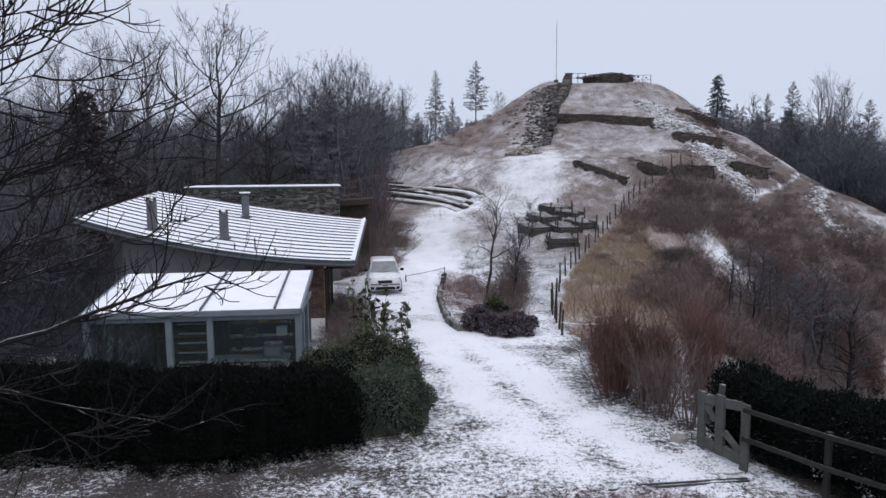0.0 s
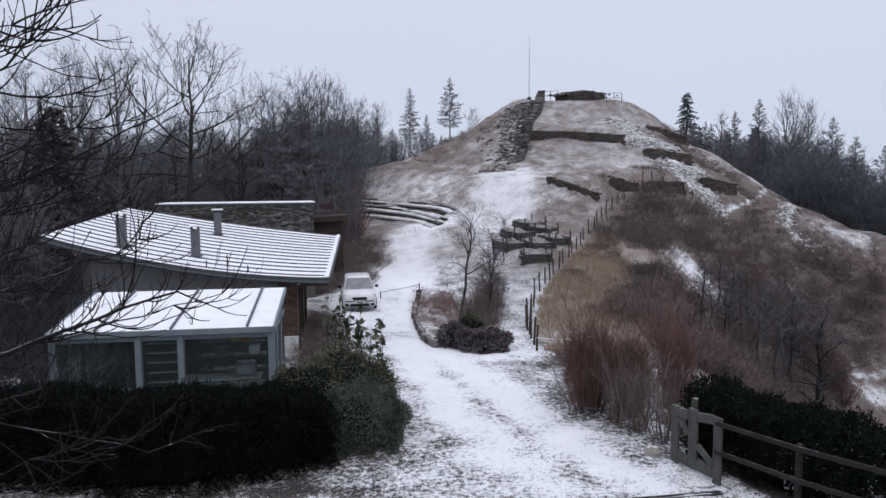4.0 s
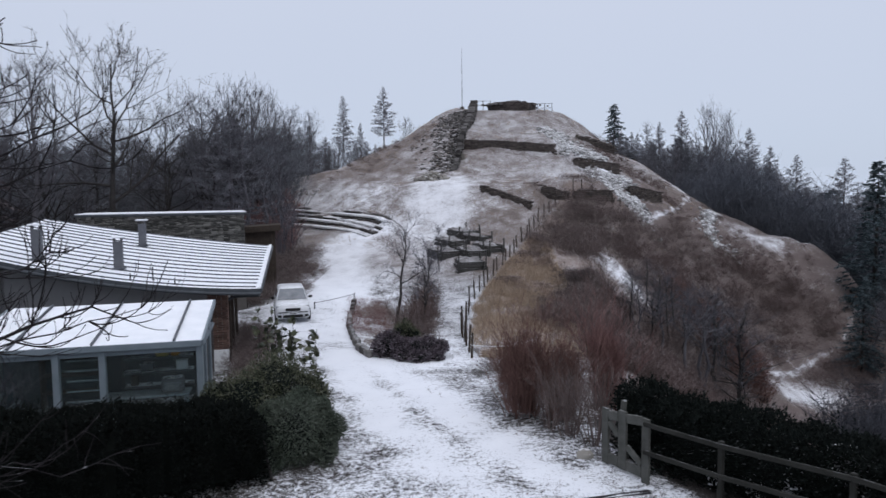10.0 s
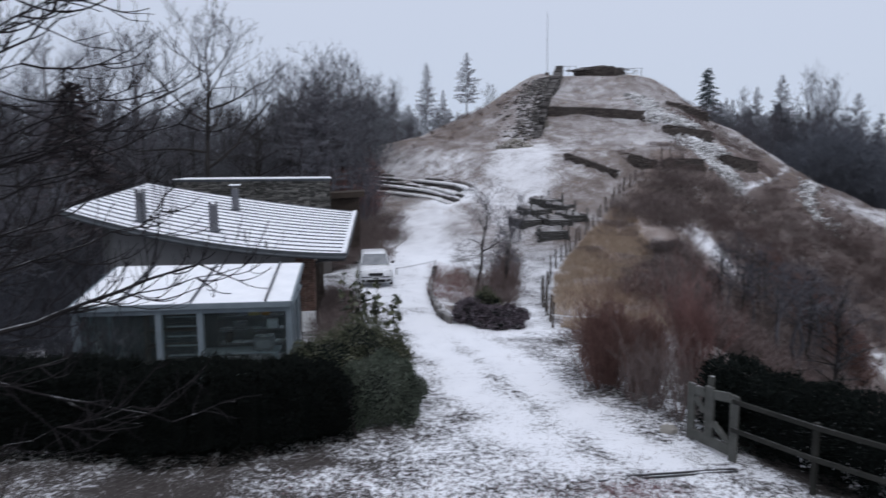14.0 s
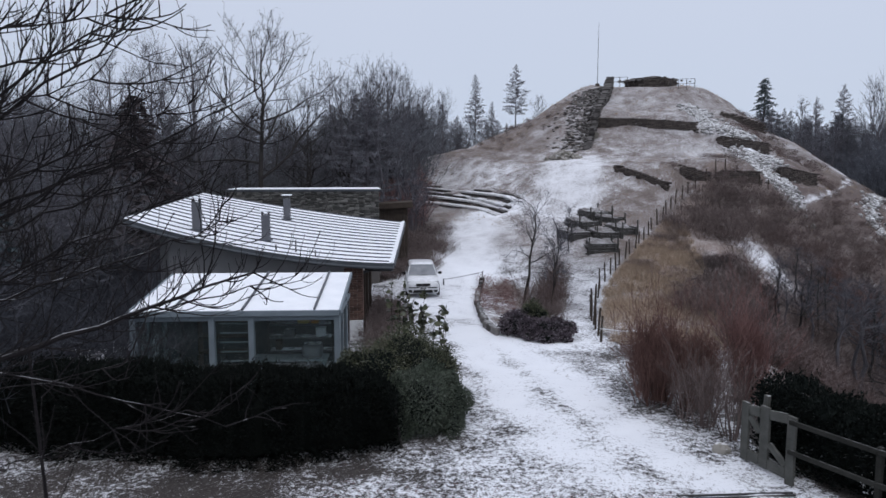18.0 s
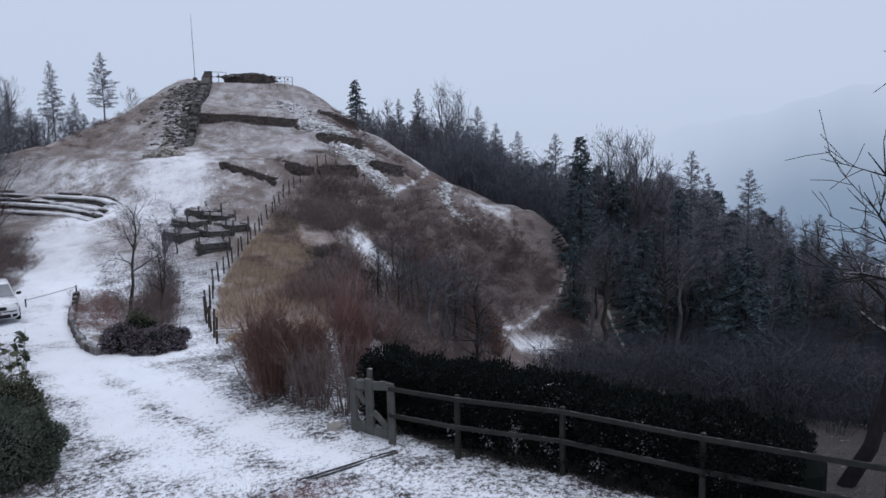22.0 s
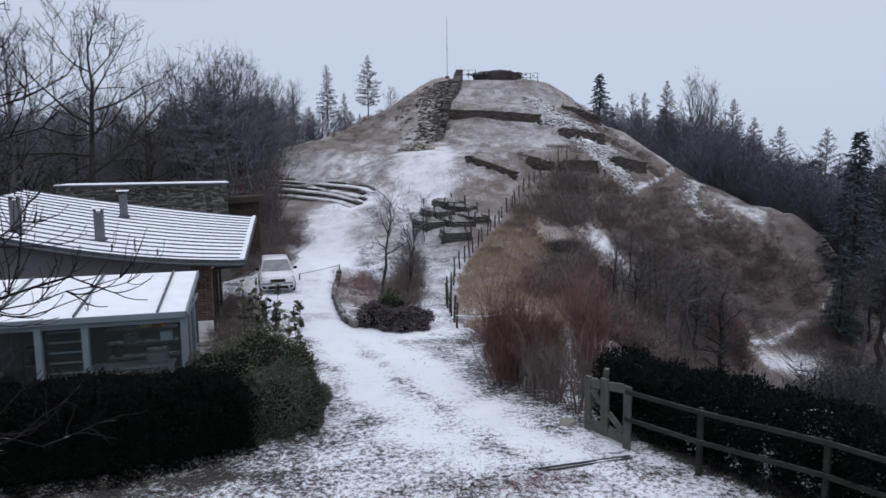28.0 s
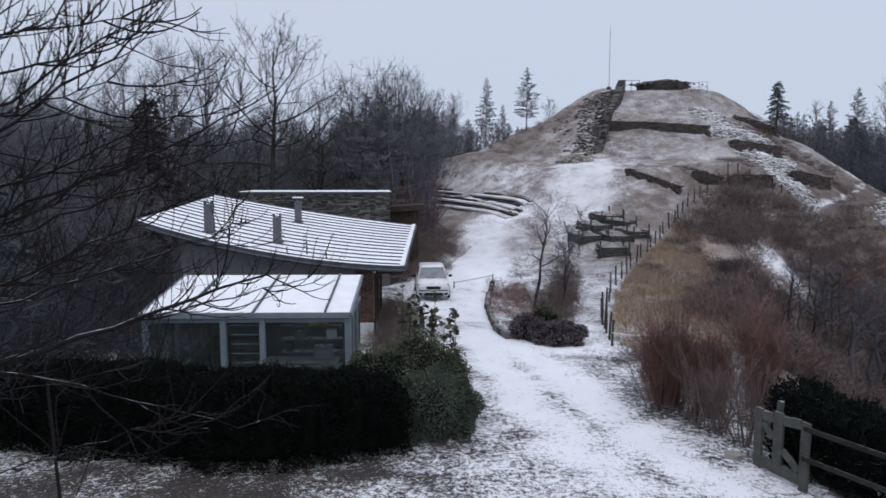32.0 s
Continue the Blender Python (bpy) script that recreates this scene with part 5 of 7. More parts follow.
# single trees that stand out
for kind, h, az, d, top, turn, wide in (
        (CROWNED[0], 15, -17.7, 44, 11.9, 0.3, 0.95), (CROWNED[1], 15, -23.3, 46, 10.8, 1.3, 0.95), (CROWNED[2], 15, -25.6, 50, 10.0, 2.2, 0.8), (CROWNED[1], 15, -28.5, 44, 9.8, 4.0, 0.9),
        (SPRUCE[2], 14, -27.1, 40, 6.0, 0.4, 1.9), (SPRUCE[1], 14, -31.2, 30, -5.0, 1.4, 1.7), (CROWNED[1], 15, -35.0, 34, 8.0, 0.4, 0.9), (SPRUCE[0], 14, -39.0, 27, 4.5, 2.4, 1.6),
        (CROWNED[3], 15, -11.4, 52, 8.5, 2.0, 0.9), (CROWNED[2], 15, -9.3, 56, 9.2, 3.9, 1.0), (CROWNED[1], 15, -7.7, 57, 9.3, 0.9, 0.85), (CROWNED[2], 15, -6.0, 62, 8.3, 1.9, 0.8),
        (CROWNED[3], 15, -4.4, 68, 7.2, 5.0, 0.9), (CROWNED[2], 15, -2.9, 72, 6.9, 2.6, 0.8), (CROWNED[0], 15, -14.0, 56, 7.2, 1.1, 0.8),
        (LARCH[0], 15, -0.1, 82, 8.3, 0.0, 0.9), (LARCH[1], 15, 3.25, 84, 9.05, 1.0, 1.1), (CROWNED[1], 15, 5.0, 90, 6.7, 1.5, 0.75), (LARCH[0], 15, 1.3, 90, 6.1, 2.0, 0.9),
        (SPRUCE[0], 14, 22.3, 92, 7.2, 0.0, 1.6), (BARE[3], 15, 24.6, 95, 5.6, 1.0, 0.9), (LARCH[2], 15, 23.7, 97, 5.0, 3.0, 0.9), (LARCH[2], 15, 25.8, 98, 5.7, 1.0, 1.0),
        (LARCH[0], 15, 27.5, 92, 6.5, 0.5, 1.0), (CROWNED[2], 15, 29.4, 92, 6.6, 1.5, 0.6), (CROWNED[3], 15, 30.4, 94, 6.2, 0.5, 0.6), (LARCH[1], 15, 32.4, 88, 4.95, 2.5, 0.9),
        (LARCH[0], 15, 33.9, 90, 3.5, 0.7, 1.0), (LARCH[1], 15, 35.7, 84, 2.8, 3.1, 1.0), (LARCH[1], 15, 38.8, 82, 2.5, 3.5, 1.05), (SPRUCE[1], 14, 40.9, 66, 2.1, 0.8, 1.35),
        (CROWNED[3], 15, 42.4, 84, 2.5, 0.2, 0.7), (CROWNED[2], 15, 44.2, 84, 1.7, 2.2, 0.7), (CROWNED[3], 15, 45.3, 82, 2.2, 1.2, 0.75), (CROWNED[1], 15, 46.7, 84, 0.8, 1.2, 0.7),
        (SPRUCE[0], 14, 48.6, 66, -2.4, 1.8, 1.25), (LARCH[1], 15, 49.5, 72, 0.8, 0.2, 0.95), (LARCH[0], 15, 50.7, 74, -1.0, 4.2, 1.0), (LARCH[1], 15, 53.7, 70, -0.8, 0.9, 1.05),
        (LARCH[0], 15, 56.0, 72, -3.6, 0.9, 1.1), (SPRUCE[1], 14, 52.4, 60, -7.2, 0.9, 1.3), (LARCH[0], 15, 58.5, 72, -4.2, 2.9, 1.1), (LARCH[1], 15, 61.5, 70, -4.6, 3.9, 1.1)):
    plant(kind, h, az, d, top, turn, wide)
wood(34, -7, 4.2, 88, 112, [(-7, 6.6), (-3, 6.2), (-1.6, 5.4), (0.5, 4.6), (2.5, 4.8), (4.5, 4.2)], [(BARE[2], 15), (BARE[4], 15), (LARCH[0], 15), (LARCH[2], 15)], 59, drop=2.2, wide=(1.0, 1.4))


LEFT = [(b, 15) for b in BARE] + [(LARCH[1], 15)]
RIGHT = [(LARCH[0], 15), (LARCH[1], 15), (LARCH[2], 15), (SPRUCE[0], 14), (LARCH[1], 15), (BARE[3], 15), (SPRUCE[1], 14)]
wood(105, -48, -4.5, 48, 78, [(-48, 7.5), (-30, 6.4), (-25, 6.0), (-20, 5.8), (-14, 5.8), (-11.5, 7), (-9, 8.2), (-6.5, 7.4), (-4, 6.4)], LEFT, 51, wide=(1.1, 1.6))
wood(75, -44, 5, 90, 125, [(-44, 6.0), (-8, 6.4), (-2, 6.0), (1, 5.0), (5, 4.4)], LEFT, 52, wide=(1.1, 1.5))
# the wood behind the mound, thick from its edge on
TOPS = [(20.5, 5.0), (22, 5.4), (25.5, 4.9), (27.5, 5.2), (30, 4.9), (32.6, 3.6), (35.4, 1.7), (38.8, 0.8), (42.3, 0.5), (45.4, 0.1), (49.5, -1.5), (53.8, -2.8), (56.6, -4.6), (60, -5.8), (66, -7.5)]
wood(60, 21.3, 38, 84, 104, TOPS, [(LARCH[0], 15), (LARCH[2], 15), (BARE[3], 15), (LARCH[1], 15)], 53, drop=2.0, wide=(0.9, 1.3))
wood(70, 38, 64, 80, 100, TOPS, RIGHT, 60, drop=2.2, wide=(1.0, 1.5))
wood(60, 20.5, 60, 102, 125, TOPS, RIGHT, 57, drop=2.0, wide=(1.0, 1.4))
wood(80, 40, 68, 54, 80, [(40, -4.0), (46, -4.2), (53, -5.6), (57, -6.5), (68, -8)], [(SPRUCE[1], 14), (BARE[1], 15), (BARE[3], 15), (SPRUCE[0], 14)], 54, drop=4.0, wide=(1.2, 1.7))
wood(10, -46, -26, 26, 42, [(-46, 5), (-26, 3)], [(BARE[0], 15), (BARE[4], 15), (BARE[1], 15)], 55, drop=5.0, wide=(1.0, 1.5))
wood(10, -46, -32, 30, 38, [(-46, 2), (-29, 1)], [(BARE[4], 15), (BARE[2], 15)], 56, wide=(1.2, 1.7))
# thin bare trees in the gully
wood(20, 23.5, 32.5, 34, 47, [(23.5, -4.5), (30, -6.5), (36, -8.5)], [(BARE[1], 15), (BARE[3], 15)], 58, drop=4.0, wide=(1.2, 1.8))
# the patterns themselves go once their copies stand
for o in BARE + LARCH + SPRUCE + CROWNED:
    for c in (*o.children_recursive, o):
        bpy.data.objects.remove(c)


# ---------------- brush, brambles and grass: uncountable growth ----------------
def twig_clump(seed, n, spread, wide, lean=0.35, kids=4):
    """A dome of thin bent stems, 1 m high, as ribbons."""
    r = random.Random(seed)
    vs, fs = [], []

    def ribbon(a, b, w):
        d = (b - a)
        s = d.cross(Vector((r.uniform(-1, 1), r.uniform(-1, 1), r.uniform(-0.3, 0.3))))
        s = s.normalized() * w if s.length > 1e-6 else Vector((w, 0, 0))
        k = len(vs)
        vs.extend([tuple(a - s), tuple(a + s), tuple(b)])
        fs.append((k, k + 1, k + 2))

    for i in range(n):
        a = r.uniform(0, 6.283)
        q = r.random() ** 0.5 * spread
        p = Vector((math.cos(a) * q * 0.5, math.sin(a) * q * 0.5, 0))
        top = Vector((math.cos(a) * q * (1 + lean) + r.uniform(-0.1, 0.1), math.sin(a) * q * (1 + lean) + r.uniform(-0.1, 0.1), (1 - 0.45 * (q / max(spread, 0.01)) ** 2) * r.uniform(0.6, 1.0)))
        mid = (p + top) / 2 + Vector((r.uniform(-0.06, 0.06), r.uniform(-0.06, 0.06), 0.05))
        ribbon(p, mid + (mid - p) * 0.1, wide)
        ribbon(mid, top, wide * 0.8)
        for k in range(kids):
            f = r.uniform(0.2, 0.95)
            b = mid + (top - mid) * f
            ribbon(b, b + Vector((r.uniform(-0.25, 0.25), r.uniform(-0.25, 0.25), r.uniform(0.0, 0.28))), wide * 0.6)
    return np.array(vs), np.array(fs)


def scatter(name, label, category, bases, places, mat, parent=None):
    """One mesh out of many turned and scaled copies of small clumps."""
    V, F, n = [], [], 0
    for k, x, y, z, turn, sx, sz in places:
        v, f = bases[k % len(bases)]
        c, s = math.cos(turn), math.sin(turn)
        w = np.empty_like(v)
        w[:, 0] = x + sx * (c * v[:, 0] - s * v[:, 1])
        w[:, 1] = y + sx * (s * v[:, 0] + c * v[:, 1])
        w[:, 2] = z + sz * v[:, 2]
        V.append(w)
        F.append(f + n)
        n += len(v)
    V, F = np.concatenate(V), np.concatenate(F)
    me = bpy.data.meshes.new(name)
    me.vertices.add(len(V))
    me.vertices.foreach_set("co", V.ravel())
    me.loops.add(F.size)
    me.loops.foreach_set("vertex_index", F.ravel().astype(np.int32))
    me.polygons.add(len(F))
    me.polygons.foreach_set("loop_start", (np.arange(len(F)) * 3).astype(np.int32))
    me.update(calc_edges=True)
    me.materials.append(mat)
    ob = new(name, me)
    if parent:
        ob.parent = parent
        if label:
            ob["label"] = label
        return ob
    return tagged(ob, label, category, kind="stuff")


def spread_places(count, inside, size, high, seed, box):
    """Random places inside a region of the plan; box: bearing and distance limits."""
    r = random.Random(seed)
    out, tries = [], 0
    while len(out) < count and tries < count * 40:
        tries += 1
        az, d = r.uniform(box[0], box[1]), math.sqrt(r.uniform(box[2] ** 2, box[3] ** 2))
        p = at(az, d)
        if inside(p.x, p.y, az, d, r):
            k = r.uniform(*size)
            out.append((r.randrange(8), p.x, p.y, ground_z(p.x, p.y) - 0.05, r.uniform(0, 6.28), k, k * r.uniform(*high)))
    return out


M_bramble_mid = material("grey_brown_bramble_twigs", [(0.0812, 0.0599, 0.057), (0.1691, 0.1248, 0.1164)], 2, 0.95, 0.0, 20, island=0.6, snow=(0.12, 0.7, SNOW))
# two more far-wood twig tones, again paled to carry the haze
M_hazed_dim = material("dull_haze_paled_twigs", [(0.10, 0.104, 0.117), (0.16, 0.165, 0.18)], 2, 0.95, 0.0, 30)
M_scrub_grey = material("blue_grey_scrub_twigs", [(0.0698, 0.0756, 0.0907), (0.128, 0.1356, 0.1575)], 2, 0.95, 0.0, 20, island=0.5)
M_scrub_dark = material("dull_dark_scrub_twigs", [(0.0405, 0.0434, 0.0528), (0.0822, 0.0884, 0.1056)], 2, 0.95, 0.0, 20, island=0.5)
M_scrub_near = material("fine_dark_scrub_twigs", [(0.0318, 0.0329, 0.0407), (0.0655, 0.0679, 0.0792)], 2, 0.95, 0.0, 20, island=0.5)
LOG_CLEARING = [((41.5, 44.4), 1.2), ((36.9, 36.7), 1.4), ((30.0, 30.0), 0.6)]
FUZZ = [twig_clump(s, 46, 0.45, 0.005, 0.3, 5) for s in range(56, 60)]
BRUSH = [twig_clump(s, 46, 0.6, 0.007) for s in range(60, 64)]
SAPLING = [twig_clump(s, 38, 0.35, 0.0075, 0.2, 4) for s in range(64, 68)]
GRASS = [twig_clump(s, 16, 0.25, 0.012, 0.8, 0) for s in range(68, 72)]

scatter("wood_undergrowth", "dense leafless undergrowth of dark saplings in the wood", "undergrowth", SAPLING,
        spread_places(420, lambda x, y, az, d, r: math.hypot(x - HILL[0], y - HILL[1]) > 27 and not (az > -21.5 and d < 47), (2.0, 4.5), (0.9, 1.3), 81, (-46, -4.5, 42, 95)), M_twig)
scatter("wood_undergrowth", "haze-pale leafless saplings filling the wood behind the mound", "undergrowth", SAPLING,
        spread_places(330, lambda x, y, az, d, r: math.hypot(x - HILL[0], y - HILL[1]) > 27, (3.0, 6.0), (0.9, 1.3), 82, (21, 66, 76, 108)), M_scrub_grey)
scatter("wood_undergrowth", "dark leafless saplings at the foot of the far wood", "undergrowth", FUZZ,
        spread_places(380, lambda x, y, az, d, r: d > 62 or az > 48, (2.0, 3.6), (0.8, 1.3), 80, (41, 68, 46, 78)), M_scrub_dark)
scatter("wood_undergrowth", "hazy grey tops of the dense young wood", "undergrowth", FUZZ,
        spread_places(430, lambda x, y, az, d, r: True, (5.0, 8.5), (0.9, 1.2), 79, (-46, -5.0, 60, 92)), M_hazed_dim)
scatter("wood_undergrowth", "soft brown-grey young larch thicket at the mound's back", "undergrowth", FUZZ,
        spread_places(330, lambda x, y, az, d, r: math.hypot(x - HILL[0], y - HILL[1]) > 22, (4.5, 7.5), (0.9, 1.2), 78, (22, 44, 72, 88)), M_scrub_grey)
scatter("rusty_thicket", "rusty red leafless beech scrub at the wood's edge", "thicket", SAPLING,
        spread_places(130, lambda x, y, az, d, r: True, (1.8, 3.6), (0.8, 1.1), 83, (-11, -4.6, 50, 60)), M_rust)


def in_gully(x, y, az, d):
    """The overgrown gully, clear of the mound, the trails and the snowy clearings."""
    return (math.hypot(x - HILL[0], y - HILL[1]) > 25.5 + 1.5 * math.sin(az * 0.9) and way_dist(x, y, TRAIL) > 0.6 and way_dist(x, y, TRAIL_HIGH) > 0.7
            and way_dist(x, y, SCREE) > 0.5 and math.hypot((x - 17.6) / 1.7, (y - 40.6) / 2.6) > 1 and not (21.6 < az < 25 and 34 < d < 43) and not (32.5 < az < 40.5 and 43 < d < 54.5) and math.hypot((x - 22) / 3.0, y - 44.3) > 1.0
            and az > 19.5 + 2.0 * math.sin(d * 0.35) and math.hypot((x - 36.5) / 3.5, (y - 57) / 2.0) > 1)


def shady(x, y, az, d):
    # where brambles take the darker twigs, shade put into their colour
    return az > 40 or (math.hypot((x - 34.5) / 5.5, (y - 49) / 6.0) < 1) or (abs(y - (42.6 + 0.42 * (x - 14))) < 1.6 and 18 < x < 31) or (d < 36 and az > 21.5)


scatter("bramble_thicket", "brown leafless brambles on the gully slope", "brambles", BRUSH,
        spread_places(620, lambda x, y, az, d, r: in_gully(x, y, az, d) and not shady(x, y, az, d), (0.8, 1.7), (0.7, 1.2), 84, (17, 44, 19, 62)), M_bramble)
scatter("bramble_thicket", "tangled brambles coloured darker for the shaded hollows of the gully", "brambles", BRUSH,
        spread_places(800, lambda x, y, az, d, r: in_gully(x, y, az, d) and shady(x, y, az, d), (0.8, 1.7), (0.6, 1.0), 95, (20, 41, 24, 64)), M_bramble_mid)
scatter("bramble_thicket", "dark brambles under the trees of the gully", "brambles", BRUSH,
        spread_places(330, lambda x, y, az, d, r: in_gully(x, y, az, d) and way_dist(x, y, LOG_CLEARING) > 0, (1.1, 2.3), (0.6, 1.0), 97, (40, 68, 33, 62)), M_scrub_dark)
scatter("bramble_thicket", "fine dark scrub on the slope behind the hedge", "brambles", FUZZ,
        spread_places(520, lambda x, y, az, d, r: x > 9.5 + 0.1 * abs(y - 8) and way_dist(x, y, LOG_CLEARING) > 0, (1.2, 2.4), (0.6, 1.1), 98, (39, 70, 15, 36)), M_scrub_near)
scatter("bramble_thicket", "reddish leafless scrub above the snowy clearing", "brambles", SAPLING,
        spread_places(190, lambda x, y, az, d, r: math.hypot((x - 25.4) / 4.4, (y - 41.5) / 2.8) < 1, (1.2, 2.4), (0.7, 1.1), 96, (22, 34, 36, 54)), M_redtwig)
scatter("bramble_thicket", "brown bramble mounds on the bank above the path", "brambles", BRUSH,
        spread_places(150, lambda x, y, az, d, r: x > stake_x(y) + 0.6 and (math.hypot(x - 14.6, y - 44.5) < 3.2 or math.hypot(x - 18.0, y - 46.5) < 2.8), (0.8, 1.5), (0.7, 1.1), 85, (12, 24, 36, 52)), M_bramble)
scatter("straw_grass", "long bleached straw-coloured grass on the bank", "grass", GRASS,
        spread_places(5200, lambda x, y, az, d, r: x > stake_x(y) + 0.3 and az < 18.4 + 0.24 * (40 - d) and r.random() < (0.4 + 0.6 * (lumps(x, y, 1.2, 2.0) > -0.2)) * (0.45 + 0.55 * (d > 31)), (0.35, 0.75), (0.5, 0.9), 86, (9.5, 21.5, 23, 47)), M_straw)
scatter("bramble_thicket", "patches of brown brambles in the rank grass of the bank", "brambles", FUZZ,
        spread_places(150, lambda x, y, az, d, r: x > stake_x(y) + 0.8 and float(lumps(x, y, 1.3, 9.0)) > 0.15 and (d > 34 or az > 15), (0.6, 1.2), (0.4, 0.8), 99, (9.5, 21.5, 26, 47)), M_bramble_mid)
scatter("winter_grass", "sparse dead grass poking through the snow", "grass", GRASS,
        spread_places(2600, lambda x, y, az, d, r: (way_dist(x, y, ROAD) > -0.9 or d < 13.0) and r.random() < 0.5 + 0.5 * float(lumps(x, y, 0.6, 4.0)), (0.08, 0.2), (0.5, 1.0), 87, (-36, 46, 9.3, 20)), M_bramble)
scatter("mound_grass", "short bleached grass tufts on the castle mound", "grass", GRASS,
        spread_places(3000, lambda x, y, az, d, r: math.hypot(x - HILL[0], y - HILL[1]) < 34 and way_dist(x, y, PATH) > 0.8 and float(lumps(x, y, 2.0, 6.0)) > -0.1, (0.25, 0.55), (0.3, 0.7), 88, (-5, 30, 44, 78)), M_straw)
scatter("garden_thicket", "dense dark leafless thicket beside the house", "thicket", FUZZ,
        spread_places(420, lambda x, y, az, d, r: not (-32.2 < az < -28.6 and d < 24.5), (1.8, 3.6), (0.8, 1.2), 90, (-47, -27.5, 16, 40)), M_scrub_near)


def red_clump(c, rad, h, n, seed, mat, label, fill=34):
    """A vase of thin forked stems with a haze of fine twigs."""
    r = random.Random(seed)
    t = thing("red_stemmed_shrub", label, "shrub")
    z = ground_z(*c)
    for i in range(n):
        a, q = r.uniform(0, 6.283), r.random() ** 0.5
        s = Shape()
        p = Vector((c[0] + math.cos(a) * q * rad * 0.5, c[1] + math.sin(a) * q * rad * 0.5, z - 0.05))
        branch(s, p, Vector((math.cos(a) * q * 0.35, math.sin(a) * q * 0.35, 1)), h * r.uniform(0.6, 0.95), 0.014, 2, r, 0.16, 0.1, (4, 6), (12, 40), (0.35, 0.6), 4, 0.003)
        part("stem", s, mat, t)
    scatter("twig_filling", "", "", FUZZ, [(k, c[0] + r.uniform(-0.4, 0.4) * rad, c[1] + r.uniform(-0.4, 0.4) * rad, z + h * r.uniform(0.0, 0.35), r.uniform(0, 6.28), rad * r.uniform(0.8, 1.25), h * r.uniform(0.5, 0.66)) for k in range(fill)], mat, t)


# this scrub stands in for the shadow of the cut bank
scatter("dark_thicket", "tangled leafless scrub coloured dark for the shaded hollow of the bank", "thicket", BRUSH,
        spread_places(170, lambda x, y, az, d, r: az > 17.8 + 0.24 * (40 - d), (0.8, 1.5), (0.6, 1.0), 89, (17.3, 23.5, 24, 40.0)), M_bramble_shade)
red_clump((4.15, 15.6), 0.8, 2.4, 26, 91, M_redtwig, "tall red-brown leafless twig shrub beside the drive", 52)
red_clump((5.0, 15.3), 0.7, 2.2, 20, 92, M_redtwig, "tall red-brown leafless twig shrub beside the drive", 52)
red_clump((6.4, 15.9), 0.55, 2.7, 18, 93, M_rust, "slender dark red leafless shrub behind the gate")
red_clump((4.85, 14.1), 0.45, 1.35, 16, 94, M_bramble, "grey-brown tangled twigs beside the gate", 3)
red_clump((5.25, 13.5), 0.4, 1.7, 12, 98, M_bramble, "grey-brown upright stems beside the gate", 2)
red_clump((4.55, 14.6), 0.4, 1.5, 12, 99, M_bramble, "grey-brown upright stems under the red shrubs", 2)
# low scrub on the mound
BUSHES = [((6.5, 69.5), 3.2, 34), ((1.5, 66.0), 3.5, 26), ((3.5, 72.0), 3.0, 22), ((23.8, 61.2), 1.6, 30), ((25.6, 66.0), 1.5, 22), ((27.5, 60.5), 1.8, 26), ((26.2, 57.6), 1.3, 16), ((15.0, 52.2), 1.0, 10), ((30.5, 57.5), 2.2, 34), ((28.0, 54.0), 1.8, 26), ((-3.5, 62.5), 2.6, 20), ((34.5, 54.0), 2.4, 44), ((30.0, 53.0), 1.8, 34), ((38.0, 53.0), 2.2, 40), ((35.5, 51.0), 2.4, 40), ((28.8, 58.5), 1.4, 18), ((25.2, 60.3), 1.5, 24), ((27.0, 63.0), 1.3, 18), ((24.3, 63.6), 1.0, 12), ((29.5, 61.3), 1.3, 16), ((18.6, 52.3), 1.2, 14)]
for k, (c, rad, cnt) in enumerate(BUSHES):
    rb = random.Random(300 + k)
    spots = [(c[0] + rb.gauss(0, 0.55) * rad, c[1] + rb.gauss(0, 0.55) * rad) for i in range(cnt)]
    scatter("mound_scrub", "low brown leafless scrub on the castle mound", "scrub", FUZZ, [(i, x, y, ground_z(x, y) - 0.08, i * 1.9, rb.uniform(0.5, 1.0), rb.uniform(0.25, 0.7)) for i, (x, y) in enumerate(spots)], M_bramble_mid)
scatter("verge_shrub_filling", "dense grey-brown twigs of the verge shrubs", "shrub", FUZZ,
        [(i, 3.2 + 0.4 * math.sin(i * 2.3), 28.6 + 0.5 * math.cos(i * 1.7), ground_z(3.2, 28.6) + 0.1 * (i % 4), i * 1.1, 0.7 + 0.2 * math.sin(i), 1.5 + 0.5 * math.sin(i * 3.1)) for i in range(16)]
        + [(i, 3.9 + 0.5 * math.sin(i * 2.1), 33.0 + 0.5 * math.cos(i * 1.9), ground_z(3.9, 33.0) + 0.15 * (i % 4), i * 1.3, 0.9, 1.6 + 0.5 * math.sin(i * 2.7)) for i in range(14)], M_bramble_mid)


def leaf_litter():
    """Fallen reddish leaves in the thin snow of the verge."""
    r = random.Random(401)
    s = Shape()
    for i in range(1700):
        x, y = r.gauss(3.35, 0.5), r.gauss(10.3, 0.24)
        if i > 1000:
            x, y = r.uniform(-2.6, 3.2), r.gauss(10.5, 0.45)
        z, a, k = ground_z(x, y) + r.uniform(0.004, 0.02), r.uniform(0, 6.283), r.uniform(0.009, 0.024)
        u, v = Vector((math.cos(a), math.sin(a), r.uniform(-0.4, 0.4))) * k, Vector((-math.sin(a), math.cos(a), r.uniform(-0.4, 0.4))) * k * 0.6
        p = Vector((x, y, z))
        s.add([tuple(p - u), tuple(p - v), tuple(p + u), tuple(p + v)], [(0, 1, 2, 3)])
    ob = part("leaf_litter", s, M_leaf)
    tagged(ob, "fallen reddish-brown leaves in the thin snow", "leaves", kind="stuff")


